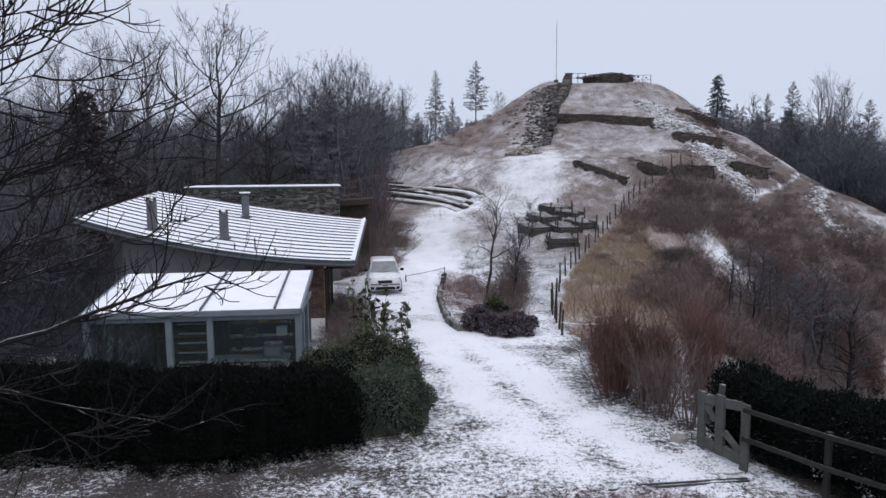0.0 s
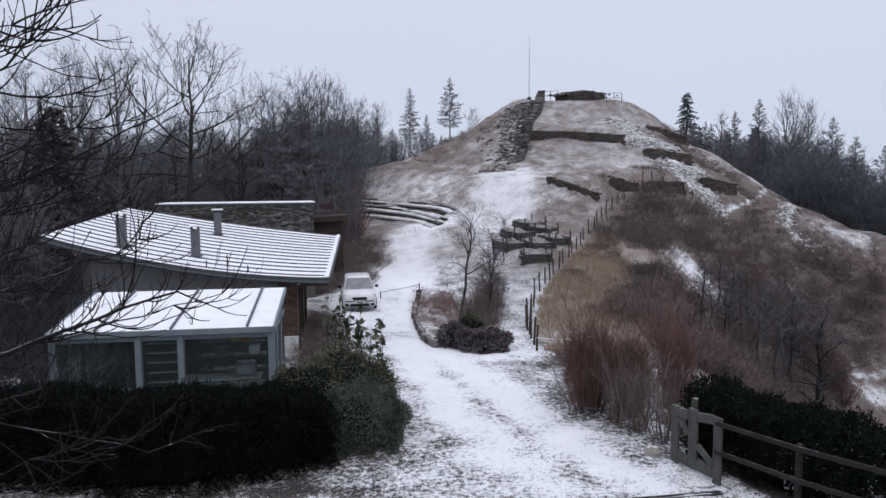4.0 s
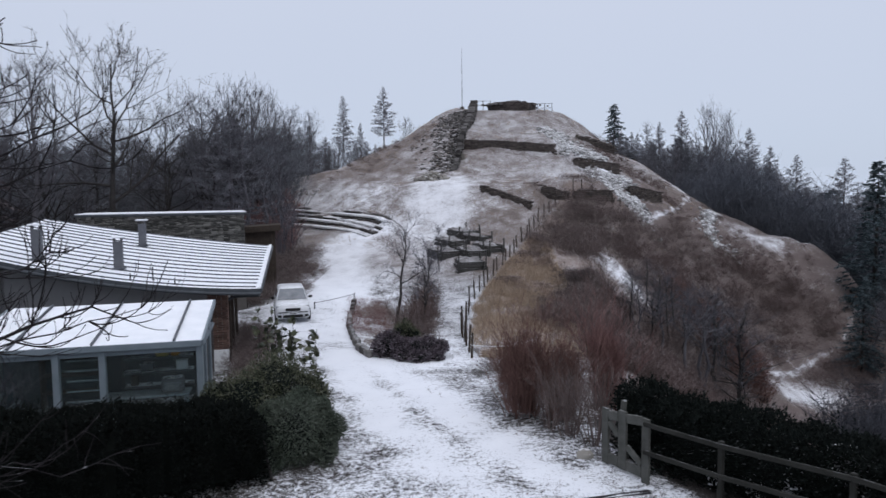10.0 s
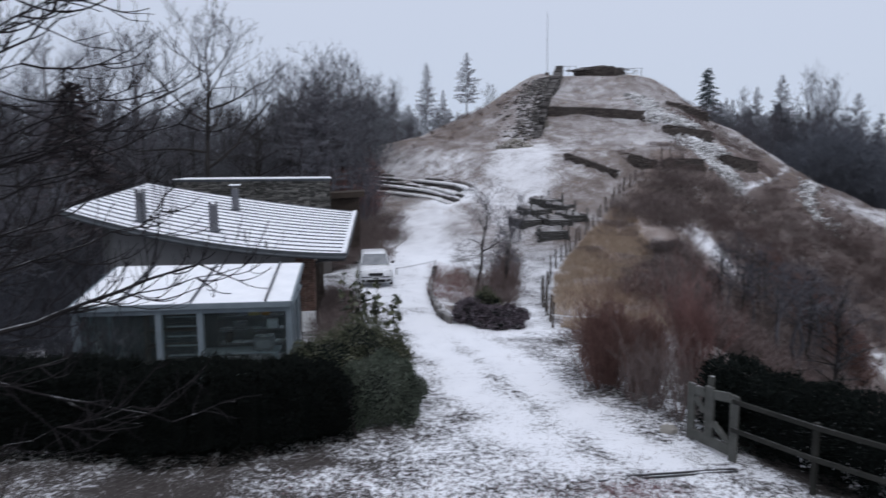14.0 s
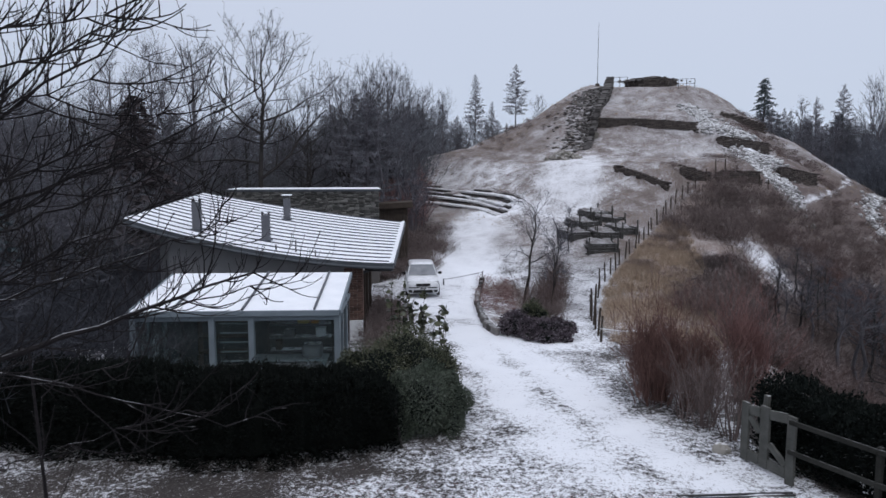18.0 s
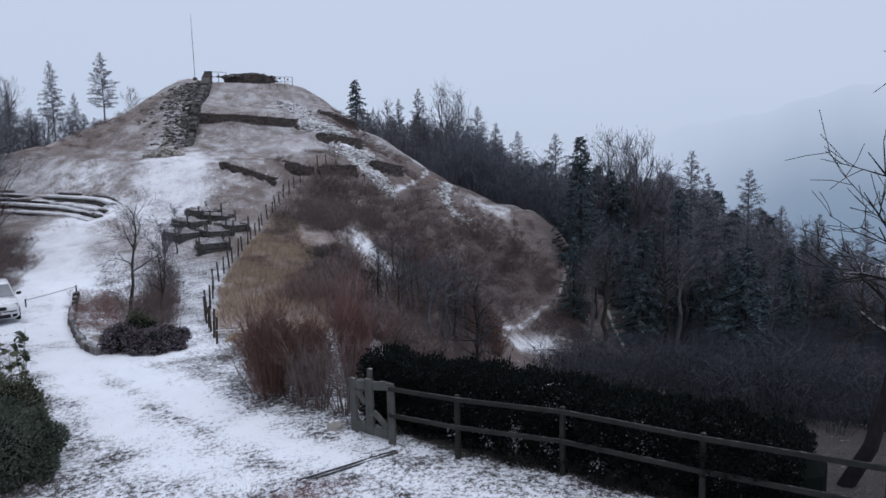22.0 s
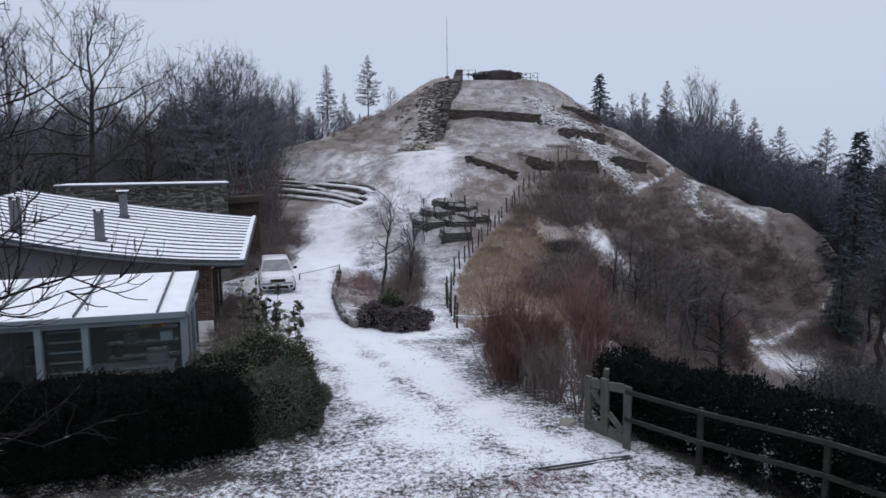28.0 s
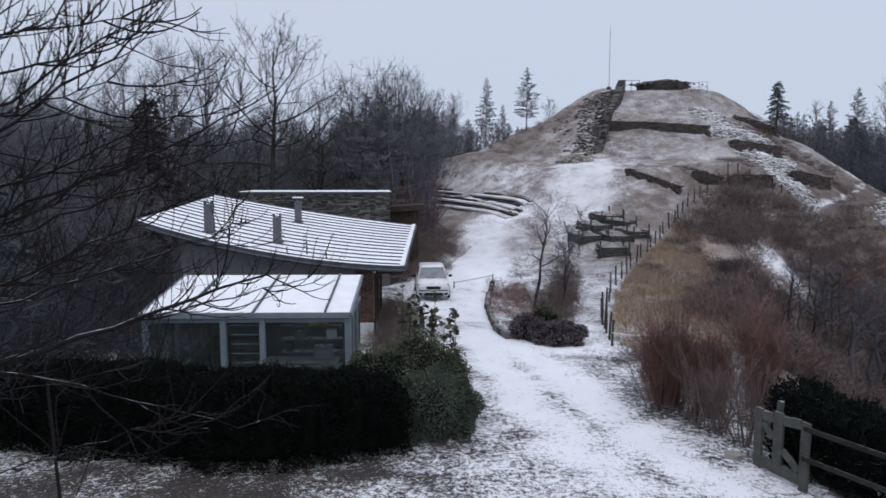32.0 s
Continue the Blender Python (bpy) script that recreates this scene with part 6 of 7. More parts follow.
M_leaf = material("fallen_red_leaves", [(0.12, 0.06, 0.066), (0.23, 0.13, 0.135)], 6, 0.9, 0.0, 20, island=0.8)
leaf_litter()
scatter("winter_grass", "reddish dead grass tufts at the edge of the drive", "grass", GRASS,
        [(i, 3.35 + 0.5 * math.sin(i * 2.37) * (0.3 + 0.7 * ((i * 0.618) % 1)), 10.3 + 0.27 * math.cos(i * 1.71) * (0.3 + 0.7 * ((i * 0.414) % 1)), ground_z(3.35, 10.3) - 0.02, i * 1.3, 0.1 + 0.06 * math.sin(i * 3.1), 0.08 + 0.04 * math.sin(i * 1.9)) for i in range(130)], M_leaf)


# ---------------- castle mound: ruins, terraces, hut ----------------
def rubble(shape, a, b, h0, h1, thick, stone, r, sink=0.35, tilt=0.05):
    """A fieldstone wall from a to b, laid in courses up to an even top, heights h0 and h1 over the ground."""
    a, b = Vector((*a, 0)), Vector((*b, 0))
    u = (b - a)
    L = u.length
    u.normalize()
    nv = Vector((-u.y, u.x, 0))
    za, zb = ground_z(*(a - nv * 0.3).xy), ground_z(*(b - nv * 0.3).xy)
    yaw = math.atan2(u.y, u.x)
    # solid heart, set back behind the faces
    n = max(2, int(L / 0.8))
    for i in range(n):
        f = (i + 0.5) / n
        p = a + u * L * f
        z0, z1 = za + (zb - za) * f - sink, za + (zb - za) * f + h0 + (h1 - h0) * f - 0.06
        shape.box((L / n + 0.1, thick * 0.7, z1 - z0), Matrix.Translation((p.x, p.y, (z0 + z1) / 2)) @ Matrix.Rotation(yaw, 4, "Z"))
    k, hh = 0, stone * 0.55
    top = -sink
    while top < max(h0, h1):
        x = -r.random() * stone
        while x < L:
            w = stone * r.uniform(0.7, 1.7)
            f = min(1, max(0, (x + w / 2) / L))
            if top < h0 + (h1 - h0) * f - 0.25 * hh:
                p = a + u * (x + w / 2) + nv * r.uniform(-0.035, 0.035)
                z = za + (zb - za) * f + top + hh / 2 + r.uniform(-0.02, 0.02)
                m = Matrix.Translation((p.x, p.y, z)) @ Matrix.Rotation(yaw + r.uniform(-0.06, 0.06), 4, "Z") @ Matrix.Rotation(r.uniform(-tilt, tilt), 4, "Y")
                shape.box((w * 0.96, thick * r.uniform(0.92, 1.05), hh * r.uniform(0.85, 1.05)), m, 0.03)
            x += w
        top += hh


def stone_wall(name, label, a, b, h0, h1, thick, stone, seed, mat):
    t = thing(name, label, "wall")
    s = Shape()
    rubble(s, a, b, h0, h1, thick, stone, random.Random(seed))
    part("stonework", s, mat, t)
    return t


for k, (a_, b_, h_) in enumerate(WALLS):
    stone_wall("retaining_wall" if k < 3 else "ruined_wall", "dark drystone retaining wall on the castle mound" if k < 3 else "excavated dark fieldstone wall on the mound", a_, b_, h_ + 0.02, h_ + 0.06, 0.4, 0.26, 101 + k, M_stone_dark)


def build_crag():
    t = thing("ruined_tower_wall", "ruined fieldstone wall running down from the summit", "ruin")
    r = random.Random(111)
    s = Shape()
    rubble(s, (13.9, 72.6), (12.7, 68.6), 1.0, 0.8, 0.8, 0.2, r)
    rubble(s, (12.7, 68.6), (11.3, 64.6), 0.75, 0.55, 0.6, 0.2, r)
    rubble(s, (11.3, 64.6), (9.8, 60.6), 0.5, 0.1, 0.5, 0.2, r)
    part("stonework", s, M_stone_mid, t, "rough grey fieldstones")
    # fallen stones bedded in the slope beside the wall
    s = Shape()
    for i in range(1150):
        f, q = r.random() ** 0.85, r.random() ** 1.3
        w = 3.2 - 1.3 * f if i < 950 else 6.2 - 2.6 * f
        x, y = 13.5 - 3.9 * f - q * w, 72.4 - 12.0 * f + 0.35 * q * w + r.uniform(-0.3, 0.3)
        k = r.uniform(0.08, 0.24) + 0.16 * r.random() ** 4
        z = ground_z(x, y) + 0.6 * (1 - q) ** 3 * r.random() * (1 - 0.6 * f) - 0.05
        s.box((k * 1.5, k, k * 0.6), Matrix.Translation((x, y, z)) @ Matrix.Rotation(r.uniform(0, 3), 4, "Z") @ Matrix.Rotation(r.uniform(-0.35, 0.35), 4, "X"), 0.03)
    part("fallen_stones", s, M_stone_mid, t)
    s = Shape()
    for i in range(120):
        a, q = r.uniform(0, 6.283), r.random() ** 0.6
        x, y = 7.5 + math.cos(a) * q * 1.5, 58.8 + math.sin(a) * q * 1.4
        k = r.uniform(0.15, 0.38)
        s.box((k * 1.3, k, k * 0.8), Matrix.Translation((x, y, ground_z(x, y) + 0.55 * (1 - q))) @ Matrix.Rotation(r.uniform(0, 3), 4, Vector((r.random() * 0.6, r.random() * 0.6, 1))), 0.04)
    rub = thing("rubble_heap", "heap of snow-dusted fallen stones below the ruin", "rubble")
    part("stones", s, M_stone, rub)
    s = Shape()
    p = at(9.7, 63.4)
    s.box((0.75, 0.25, 0.65), Matrix.Translation((p.x, p.y, ground_z(p.x, p.y) + 0.25)) @ Matrix.Rotation(-0.2, 4, "Z"), 0.04)
    slab = thing("stone_slab", "pale upright stone slab at the retaining wall's end", "stone slab")
    part("slab", s, M_stone, slab)


build_crag()


M_scree = material("snow_dusted_scree_stone", [(0.2, 0.195, 0.19), (0.36, 0.355, 0.35), (0.5, 0.5, 0.5)], 3, 0.95, 0.6, 25, island=0.6, snow=(0.85, 0.75, SNOW))


def build_scree(line, count, seed, label):
    r = random.Random(seed)
    s = Shape()
    for i in range(count):
        k = r.randrange(len(line) - 1)
        f = r.random()
        (x0, y0), w0 = line[k]
        (x1, y1), w1 = line[k + 1]
        x, y = x0 + (x1 - x0) * f + r.gauss(0, w0 * 0.6 + 0.25), y0 + (y1 - y0) * f + r.gauss(0, w0 * 0.4 + 0.25)
        q = r.uniform(0.1, 0.32)
        s.box((q * 1.3, q, q * 0.7), Matrix.Translation((x, y, ground_z(x, y) + q * 0.2)) @ Matrix.Rotation(r.uniform(0, 3), 4, Vector((r.random() * 0.5, r.random() * 0.5, 1))), 0.04)
    tagged(part("scree", s, M_scree), label, "scree", kind="stuff")


build_scree(SCREE, 1700, 121, "streak of snow-dusted rubble down the mound")
build_scree(LEDGE, 300, 122, "snow-dusted stones on a ledge of the mound")


def build_hut():
    """The low stone ring wall on the summit with a covered mound of stones."""
    t = thing("stone_ring", "low ruined stone ring wall on the summit", "ruin")
    r = random.Random(131)
    s = Shape()
    pts = [at(12.1, 76.0), at(13.6, 75.4), at(15.0, 75.5), at(15.8, 76.5)]
    hs = [0.75, 1.0, 0.95, 0.5]
    for (a, b), (h0, h1) in zip(zip(pts, pts[1:]), zip(hs, hs[1:])):
        rubble(s, (a.x, a.y), (b.x, b.y), h0, h1, 0.7, 0.3, r)
    part("stonework", s, M_stone_dark, t)
    s = Shape()
    c = (pts[1] + pts[2]) / 2
    zc = ground_z(c.x, c.y)
    for i in range(260):
        e = r.gauss(0, 0.42)
        x, y = c.x + e * 2.6, c.y + 0.5 + r.uniform(-0.5, 0.6)
        q = r.uniform(0.14, 0.32)
        s.box((q * 1.4, q, q * 0.7), Matrix.Translation((x, y, zc + 0.7 + 0.4 * math.exp(-(e * 1.3) ** 2) * r.random())) @ Matrix.Rotation(r.uniform(0, 3), 4, "Z") @ Matrix.Rotation(r.uniform(-0.3, 0.3), 4, "X"), 0.03)
    part("stone_heap", s, M_stone_mid, t)["kind"] = "stuff"
    f = thing("summit_railing", "thin iron safety railing on the summit", "railing")
    line = [at(11.0, 74.5), at(11.6, 74.6), at(12.2, 74.8)], [at(15.5, 73.0), at(16.1, 73.2), at(16.7, 73.6), at(17.3, 74.2)]
    for pts in line:
        for p in pts:
            z = ground_z(p.x, p.y)
            s = Shape()
            s.tube([(p.x, p.y, z - 0.1), (p.x, p.y, z + 1.05)], [0.03, 0.03], 6)
            part("post", s, M_iron, f)
        for a, b in zip(pts, pts[1:]):
            za, zb = ground_z(a.x, a.y), ground_z(b.x, b.y)
            for h in (1.02, 0.55):
                s = Shape()
                s.tube([(a.x, a.y, za + h), (b.x, b.y, zb + h)], [0.02, 0.02], 5)
                part("rail", s, M_iron, f)
    m = thing("flagpole", "tall thin bare metal flagpole on the ruin", "flagpole")
    p = at(9.85, 75.5)
    z = ground_z(p.x, p.y)
    s = Shape()
    s.tube([(p.x, p.y, z - 0.3), (p.x, p.y, z + 4.0), (p.x, p.y, EYE + math.tan(radians(12.0)) * 75.5)], [0.03, 0.026, 0.012], 8)
    part("pole", s, M_seam, m)
    s = Shape()
    s.box((0.4, 0.4, 0.5), Matrix.Translation((p.x, p.y, z)), 0.03)
    part("base", s, M_stone_dark, m)


build_hut()


M_tread = material("snow_patched_tread", [(0.3, 0.29, 0.28), (0.6, 0.6, 0.62), (0.78, 0.79, 0.82)], 1.8, 0.9, 0.4, 20)


def smooth_line(pts, n):
    """A soft curve through control points."""
    P = [Vector(p) for p in pts]
    P = [P[0] * 2 - P[1]] + P + [P[-1] * 2 - P[-2]]
    out = []
    for i in range(1, len(P) - 2):
        for k in range(n):
            t = k / n
            out.append(0.5 * ((2 * P[i]) + (P[i + 1] - P[i - 1]) * t + (2 * P[i - 1] - 5 * P[i] + 4 * P[i + 1] - P[i + 2]) * t * t + (3 * P[i] - P[i - 1] - 3 * P[i + 1] + P[i + 2]) * t ** 3))
    out.append(P[-2])
    return out


M_tier = material("dark_tier_stone", [(0.035, 0.032, 0.031), (0.08, 0.074, 0.071)], 3, 0.95, 0.6, 25, island=0.5, snow=(0.3, 1.2, SNOW))
TIERS = [[(-4.6, 58.6, 3.12), (-1.6, 55.6, 2.94), (0.6, 53.2, 2.72), (1.93, 50.8, 2.42)],
         [(-5.0, 59.8, 3.66), (-2.0, 56.8, 3.46), (0.6, 54.3, 3.17), (2.5, 51.6, 2.68)],
         [(-5.5, 61.4, 4.0), (-2.9, 58.7, 3.8), (0.17, 55.5, 3.5), (2.4, 52.4, 3.08)],
         [(-5.8, 62.6, 4.3), (-3.2, 60.2, 4.15), (-0.3, 57.1, 3.97), (2.5, 53.7, 3.72), (3.3, 52.5, 3.42)]]


def build_amphitheatre():
    """Four curved tiers of low dark stone, stepping down the slope, with a strip of snow at each foot."""
    t = thing("stone_seating", "curved open-air tiers of dark stone with strips of snow between", "seating")
    r = random.Random(141)
    for k, line in enumerate(TIERS):
        tier = thing("tier", "", "")
        tier.parent = t
        pts = smooth_line(line, 4)
        for a, b in zip(pts, pts[1:]):
            u = (b - a)
            L = u.length
            rot = u.to_track_quat("X", "Z").to_matrix().to_4x4()
            nv = Vector((-u.y, u.x, 0)).normalized()
            nv = nv if nv.y > 0 or nv.x > 0.8 else -nv
            n = max(1, int(L / 0.75))
            for i in range(n):
                p = a + u * ((i + 0.5) / n) + nv * (0.3 + r.uniform(-0.03, 0.03)) + Vector((0, 0, (0.19 if k < 3 else 0.11) + r.uniform(-0.04, 0.04)))
                s = Shape()
                s.box((L / n * 0.97, 0.5, 0.5), Matrix.Translation(p - Vector((0, 0, 0.24))) @ rot @ Matrix.Rotation(0.10, 4, "X"), 0.035)
                part("riser_stone", s, M_tier, tier)
            s = Shape()
            q = (a + b) / 2 - nv * 0.28
            s.box((L * 1.04, 0.6, 0.16), Matrix.Translation((q.x, q.y, q.z - 0.10)) @ rot @ Matrix.Rotation(0.06, 4, "X"), 0.03)
            part("tread", s, M_tread, tier, "snow-covered earth tread")


build_amphitheatre()


M_crib = material("weathered_grey_logs", [(0.04, 0.038, 0.037), (0.10, 0.097, 0.094)], 5, 0.9, 0.5, 40, snow=(0.5, 1.0, SNOW))
CRIBS = [((8.3, 48.2), 1.5, 0.42), ((7.2, 46.1), 1.6, 0.45), ((6.4, 43.75), 1.6, 0.4), ((8.15, 43.5), 1.5, 0.45), ((9.35, 44.3), 1.3, 0.42), ((7.5, 41.0), 1.5, 0.5), ((9.1, 46.9), 1.1, 0.36)]


def build_log_steps():
    """Stepped timber cribs up the slope: stacked logs on three sides, posts standing proud, earth fill."""
    r = random.Random(151)
    cribs = CRIBS
    for (x, y), w, h in cribs:
        turn = 0.3 + r.uniform(-0.4, 0.4)
        t = thing("timber_crib", "weathered timber crib step filled with snowy earth", "retaining step", group="timber crib steps")
        z = ground_z(x, y - 0.6)
        n = int(h / 0.1) + 2
        for k in range(n):
            zz = z - 0.12 + (k + 0.5) * (h + 0.12) / n
            s = Shape()
            s.tube([(x - w / 2 - r.uniform(0.05, 0.3), y - 0.75, zz + r.uniform(-0.03, 0.03)), (x + w / 2 + r.uniform(0.05, 0.3), y - 0.75, zz + r.uniform(-0.04, 0.04))], [0.055, 0.045], 7)
            part("log", s, M_crib, t)
            for sx in (-1, 1):
                s = Shape()
                s.tube([(x + sx * w / 2, y - 0.95, zz + 0.05), (x + sx * w / 2 + r.uniform(-0.06, 0.06), y + 0.85, zz + 0.12)], [0.05, 0.042], 7)
                part("log", s, M_crib, t)
        for sx, sy in ((-1, -0.88), (1, -0.88), (r.choice((-1, 1)), 0.7)):
            s = Shape()
            px, py = x + sx * (w / 2 + 0.12), y + sy
            zz = ground_z(px, py)
            s.tube([(px, py, min(z, zz) - 0.2), (px + r.uniform(-0.06, 0.06), py, z + h + r.uniform(0.1, 0.75))], [0.06, 0.05], 7)
            part("post", s, M_crib, t)
        s = Shape()
        m = 6
        vs = []
        for i in range(m + 1):
            for k in range(m + 1):
                vs.append((x + (i / m - 0.5) * (w - 0.12), y - 0.7 + 1.5 * k / m, z + h - 0.04 + 0.26 * k / m + 0.05 * math.sin(i * 2.1 + k * 1.3 + x) + r.uniform(-0.03, 0.03)))
        n0 = len(vs)
        vs += [(q[0], q[1], q[2] - 0.25) for q in vs]
        fs = [(i * (m + 1) + k, (i + 1) * (m + 1) + k, (i + 1) * (m + 1) + k + 1, i * (m + 1) + k + 1) for i in range(m) for k in range(m)]
        edge = [i * (m + 1) for i in range(m + 1)] + [m * (m + 1) + k for k in range(1, m + 1)] + [i * (m + 1) + m for i in range(m - 1, -1, -1)] + [k for k in range(m - 1, 0, -1)]
        fs += [(e, edge[(q + 1) % len(edge)], edge[(q + 1) % len(edge)] + n0, e + n0) for q, e in enumerate(edge)]
        s.add(vs, fs)
        part("earth_fill", s, M_earth_snow, t, "patchy snow on earth fill")
        t.matrix_world = Matrix.Translation((x, y, 0)) @ Matrix.Rotation(turn, 4, "Z") @ Matrix.Translation((-x, -y, 0))


build_log_steps()


def build_path_posts():
    f = thing("path_fence", "row of thin dark wooden stakes with sagging wire beside the path", "fence")
    r = random.Random(161)
    line = [(4.26, 22.8), (4.5, 25.2), (4.7, 27.2), (5.1, 29.4), (5.6, 31.6), (6.3, 34.3), (7.2, 36.2), (8.0, 37.8), (9.0, 39.8), (10.0, 41.8), (11.0, 43.5), (11.9, 44.9), (12.9, 46.5), (13.9, 47.9), (15.1, 49.1), (16.6, 50.0), (18.2, 50.6), (20.0, 51.0), (21.6, 51.2)]
    line = [q for a, b in zip(line, line[1:]) for q in (a, ((a[0] + b[0]) / 2 + r.uniform(-0.1, 0.1), (a[1] + b[1]) / 2))] + [line[-1]]
    tops = []
    for x, y in line:
        z = ground_z(x, y)
        s = Shape()
        lx, ly = r.uniform(-0.08, 0.08), r.uniform(-0.08, 0.08)
        h = r.uniform(0.7, 1.05)
        s.tube([(x, y, z - 0.2), (x + lx * 0.5, y + ly * 0.5, z + h / 2), (x + lx, y + ly, z + h)], [0.045, 0.042, 0.038], 6)
        part("stake", s, M_dark_wood, f)
        tops.append(Vector((x + lx, y + ly, z + h * 0.85)))
    for a, b in zip(tops, tops[1:]):
        s = Shape()
        s.tube([a, (a + b) / 2 - Vector((0, 0, 0.06)), b], [0.008] * 3, 4)
        part("wire", s, M_iron, f)
    rope = thing("barrier_chain", "snowy barrier chain across the foot of the path", "chain")
    a, b = Vector((4.26, 22.8, ground_z(4.26, 22.8) + 0.45)), Vector((6.6, 23.2, ground_z(6.6, 23.2) + 0.5))
    for i in range(26):
        p, q = a + (b - a) * (i / 26), a + (b - a) * ((i + 0.8) / 26)
        sag = lambda f: Vector((0, 0, -0.12 * math.sin(math.pi * f)))
        s = Shape()
        s.tube([p + sag(i / 26), q + sag((i + 0.8) / 26)], [0.025, 0.025], 5)
        part("link", s, M_white, rope)


build_path_posts()


# ---------------- verge island, small trees, kerb, drive ----------------
def build_small_tree(name, label, base, h, seed, rad=0.06, forks=10, mat=M_bark, twig=M_twig, tilt=(30, 60), lean=(0.0, 0.0)):
    r = random.Random(seed)
    t = thing(name, label, "tree")
    trunk, crown = Shape(), Shape()
    z = ground_z(*base)
    pts = [Vector((base[0], base[1], z - 0.2))]
    for i in range(6):
        pts.append(pts[-1] + Vector(((r.uniform(-0.028, 0.028) + lean[0]) * h, (r.uniform(-0.028, 0.028) + lean[1]) * h, h * 0.92 / 6)))
    rr = [rad * (1 - 0.8 * i / 6) for i in range(7)]
    trunk.tube(pts, rr, 7)
    for k in range(forks):
        f = 0.4 + 0.6 * (k + r.random()) / forks
        i = min(5, int(f * 6))
        p = pts[i] + (pts[i + 1] - pts[i]) * (f * 6 - i)
        a, tl = k * 2.4 + r.uniform(-0.4, 0.4), radians(r.uniform(*tilt))
        branch(trunk, p, Vector((math.cos(a) * math.sin(tl), math.sin(a) * math.sin(tl), math.cos(tl))), h * 0.3 * r.uniform(0.6, 1.1), rr[i] * 0.6, 2, r, 0.3, 0.05, (3, 5), minrad=0.006, twig=crown)
    part("trunk", trunk, mat, t)
    part("crown", crown, twig, t)


build_small_tree("young_tree", "slim leafless young tree on the verge island", (2.25, 31.2), 5.0, 171, 0.085, 10)
build_small_tree("leafless_shrub", "grey leafless shrub on the verge island", (3.2, 28.5), 3.3, 172, 0.05, 14, tilt=(15, 45))
build_small_tree("leafless_shrub", "grey leafless shrub on the verge island", (3.9, 33.0), 3.6, 173, 0.05, 14, tilt=(15, 45))
build_small_tree("leafless_shrub", "grey leafless shrub beside the timber cribs", (5.6, 41.2), 2.6, 174, 0.04, 12, tilt=(15, 45))
build_small_tree("roadside_tree", "thin leafless tree beyond the fence end", (10.85, 5.95), 6.0, 175, 0.13, 30, M_near_bark, M_bark, (15, 55), (0.03, -0.035))
scatter("verge_brush", "brown dead perennials on the verge island", "perennials", BRUSH,
        [(i, x, y, ground_z(x, y) - 0.05, i * 1.3, k, k * 0.8) for i, (x, y, k) in enumerate((1.1 + 0.75 * math.sin(j * 2.1), 28.6 + 0.25 * j, 0.7 + 0.25 * math.sin(j * 3.3)) for j in range(30))], M_rust)
scatter("verge_brush", "grey twigs round the shrubs of the verge island", "perennials", BRUSH,
        [(i, x, y, ground_z(x, y) - 0.05, i * 1.7, k, k * 1.4) for i, (x, y, k) in enumerate((2.9 + 0.6 * math.sin(j * 1.9), 26.5 + 0.33 * j, 0.9 + 0.3 * math.sin(j * 2.7)) for j in range(20))], M_bramble)
scatter("roadside_thicket", "dark leafless thicket beside the drive", "thicket", BRUSH,
        spread_places(230, lambda x, y, az, d, r: az < -3.6 or d > 43, (0.8, 1.5), (0.7, 1.0), 176, (-8.6, -2.4, 38.5, 48.5)), M_bramble)
scatter("roadside_thicket", "dark dead stalks along the house wall", "thicket", BRUSH,
        spread_places(120, lambda x, y, az, d, r: True, (0.5, 1.0), (0.8, 1.2), 177, (-9.6, -6.7, 19.5, 31)), M_bramble)


def build_kerb():
    t = thing("kerb", "low curved kerb of rough stones round the verge island", "kerb")
    r = random.Random(181)
    line = [(0.35, 36.5), (0.1, 33.5), (0.05, 31.0), (0.2, 28.0), (0.4, 25.5), (0.75, 23.6)]
    for (x0, y0), (x1, y1) in zip(line, line[1:]):
        L = math.hypot(x1 - x0, y1 - y0)
        n = max(1, int(L / 0.55))
        for i in range(n):
            f = (i + 0.5) / n
            x, y = x0 + (x1 - x0) * f, y0 + (y1 - y0) * f
            s = Shape()
            s.box((0.22 * r.uniform(0.8, 1.3), L / n * 0.94, 0.34), Matrix.Translation((x, y, ground_z(x, y) + 0.08)) @ Matrix.Rotation(math.atan2(-(x1 - x0), y1 - y0) + r.uniform(-0.08, 0.08), 4, "Z"), 0.04)
            part("stone", s, M_stone_mid, t)


build_kerb()


def build_drain():
    t = thing("drain_channel", "narrow dark steel drain channel across the drive", "drain")
    for k in (0, 1):
        s = Shape()
        a, b = Vector((3.3 - 0.5 * k, 10.78 - 0.13 * k, 0)), Vector((5.3, 11.05 - 0.10 * k, 0))
        a.z, b.z = ground_z(a.x, a.y) + 0.012, ground_z(b.x, b.y) + 0.012
        s.bar(a, b, 0.03, 0.03, 0.004)
        part("edge_bar", s, M_iron, t)


build_drain()


def build_fallen_logs():
    for a, b, rad in (((41.5, 44.4), (36.9, 36.7), 0.16), ((43.8, 39.3), (41.6, 36.0), 0.10)):
        t = thing("fallen_log", "pale barkless fallen tree trunk in the gully", "log")
        s = Shape()
        n = 6
        pts = [Vector((a[0] + (b[0] - a[0]) * i / n, a[1] + (b[1] - a[1]) * i / n, 0)) for i in range(n + 1)]
        for p in pts:
            p.z = ground_z(p.x, p.y) + 0.35
        s.tube(pts, [rad * (1 - 0.5 * i / n) for i in range(n + 1)], 7)
        part("trunk", s, M_brick_pale, t)


build_fallen_logs()


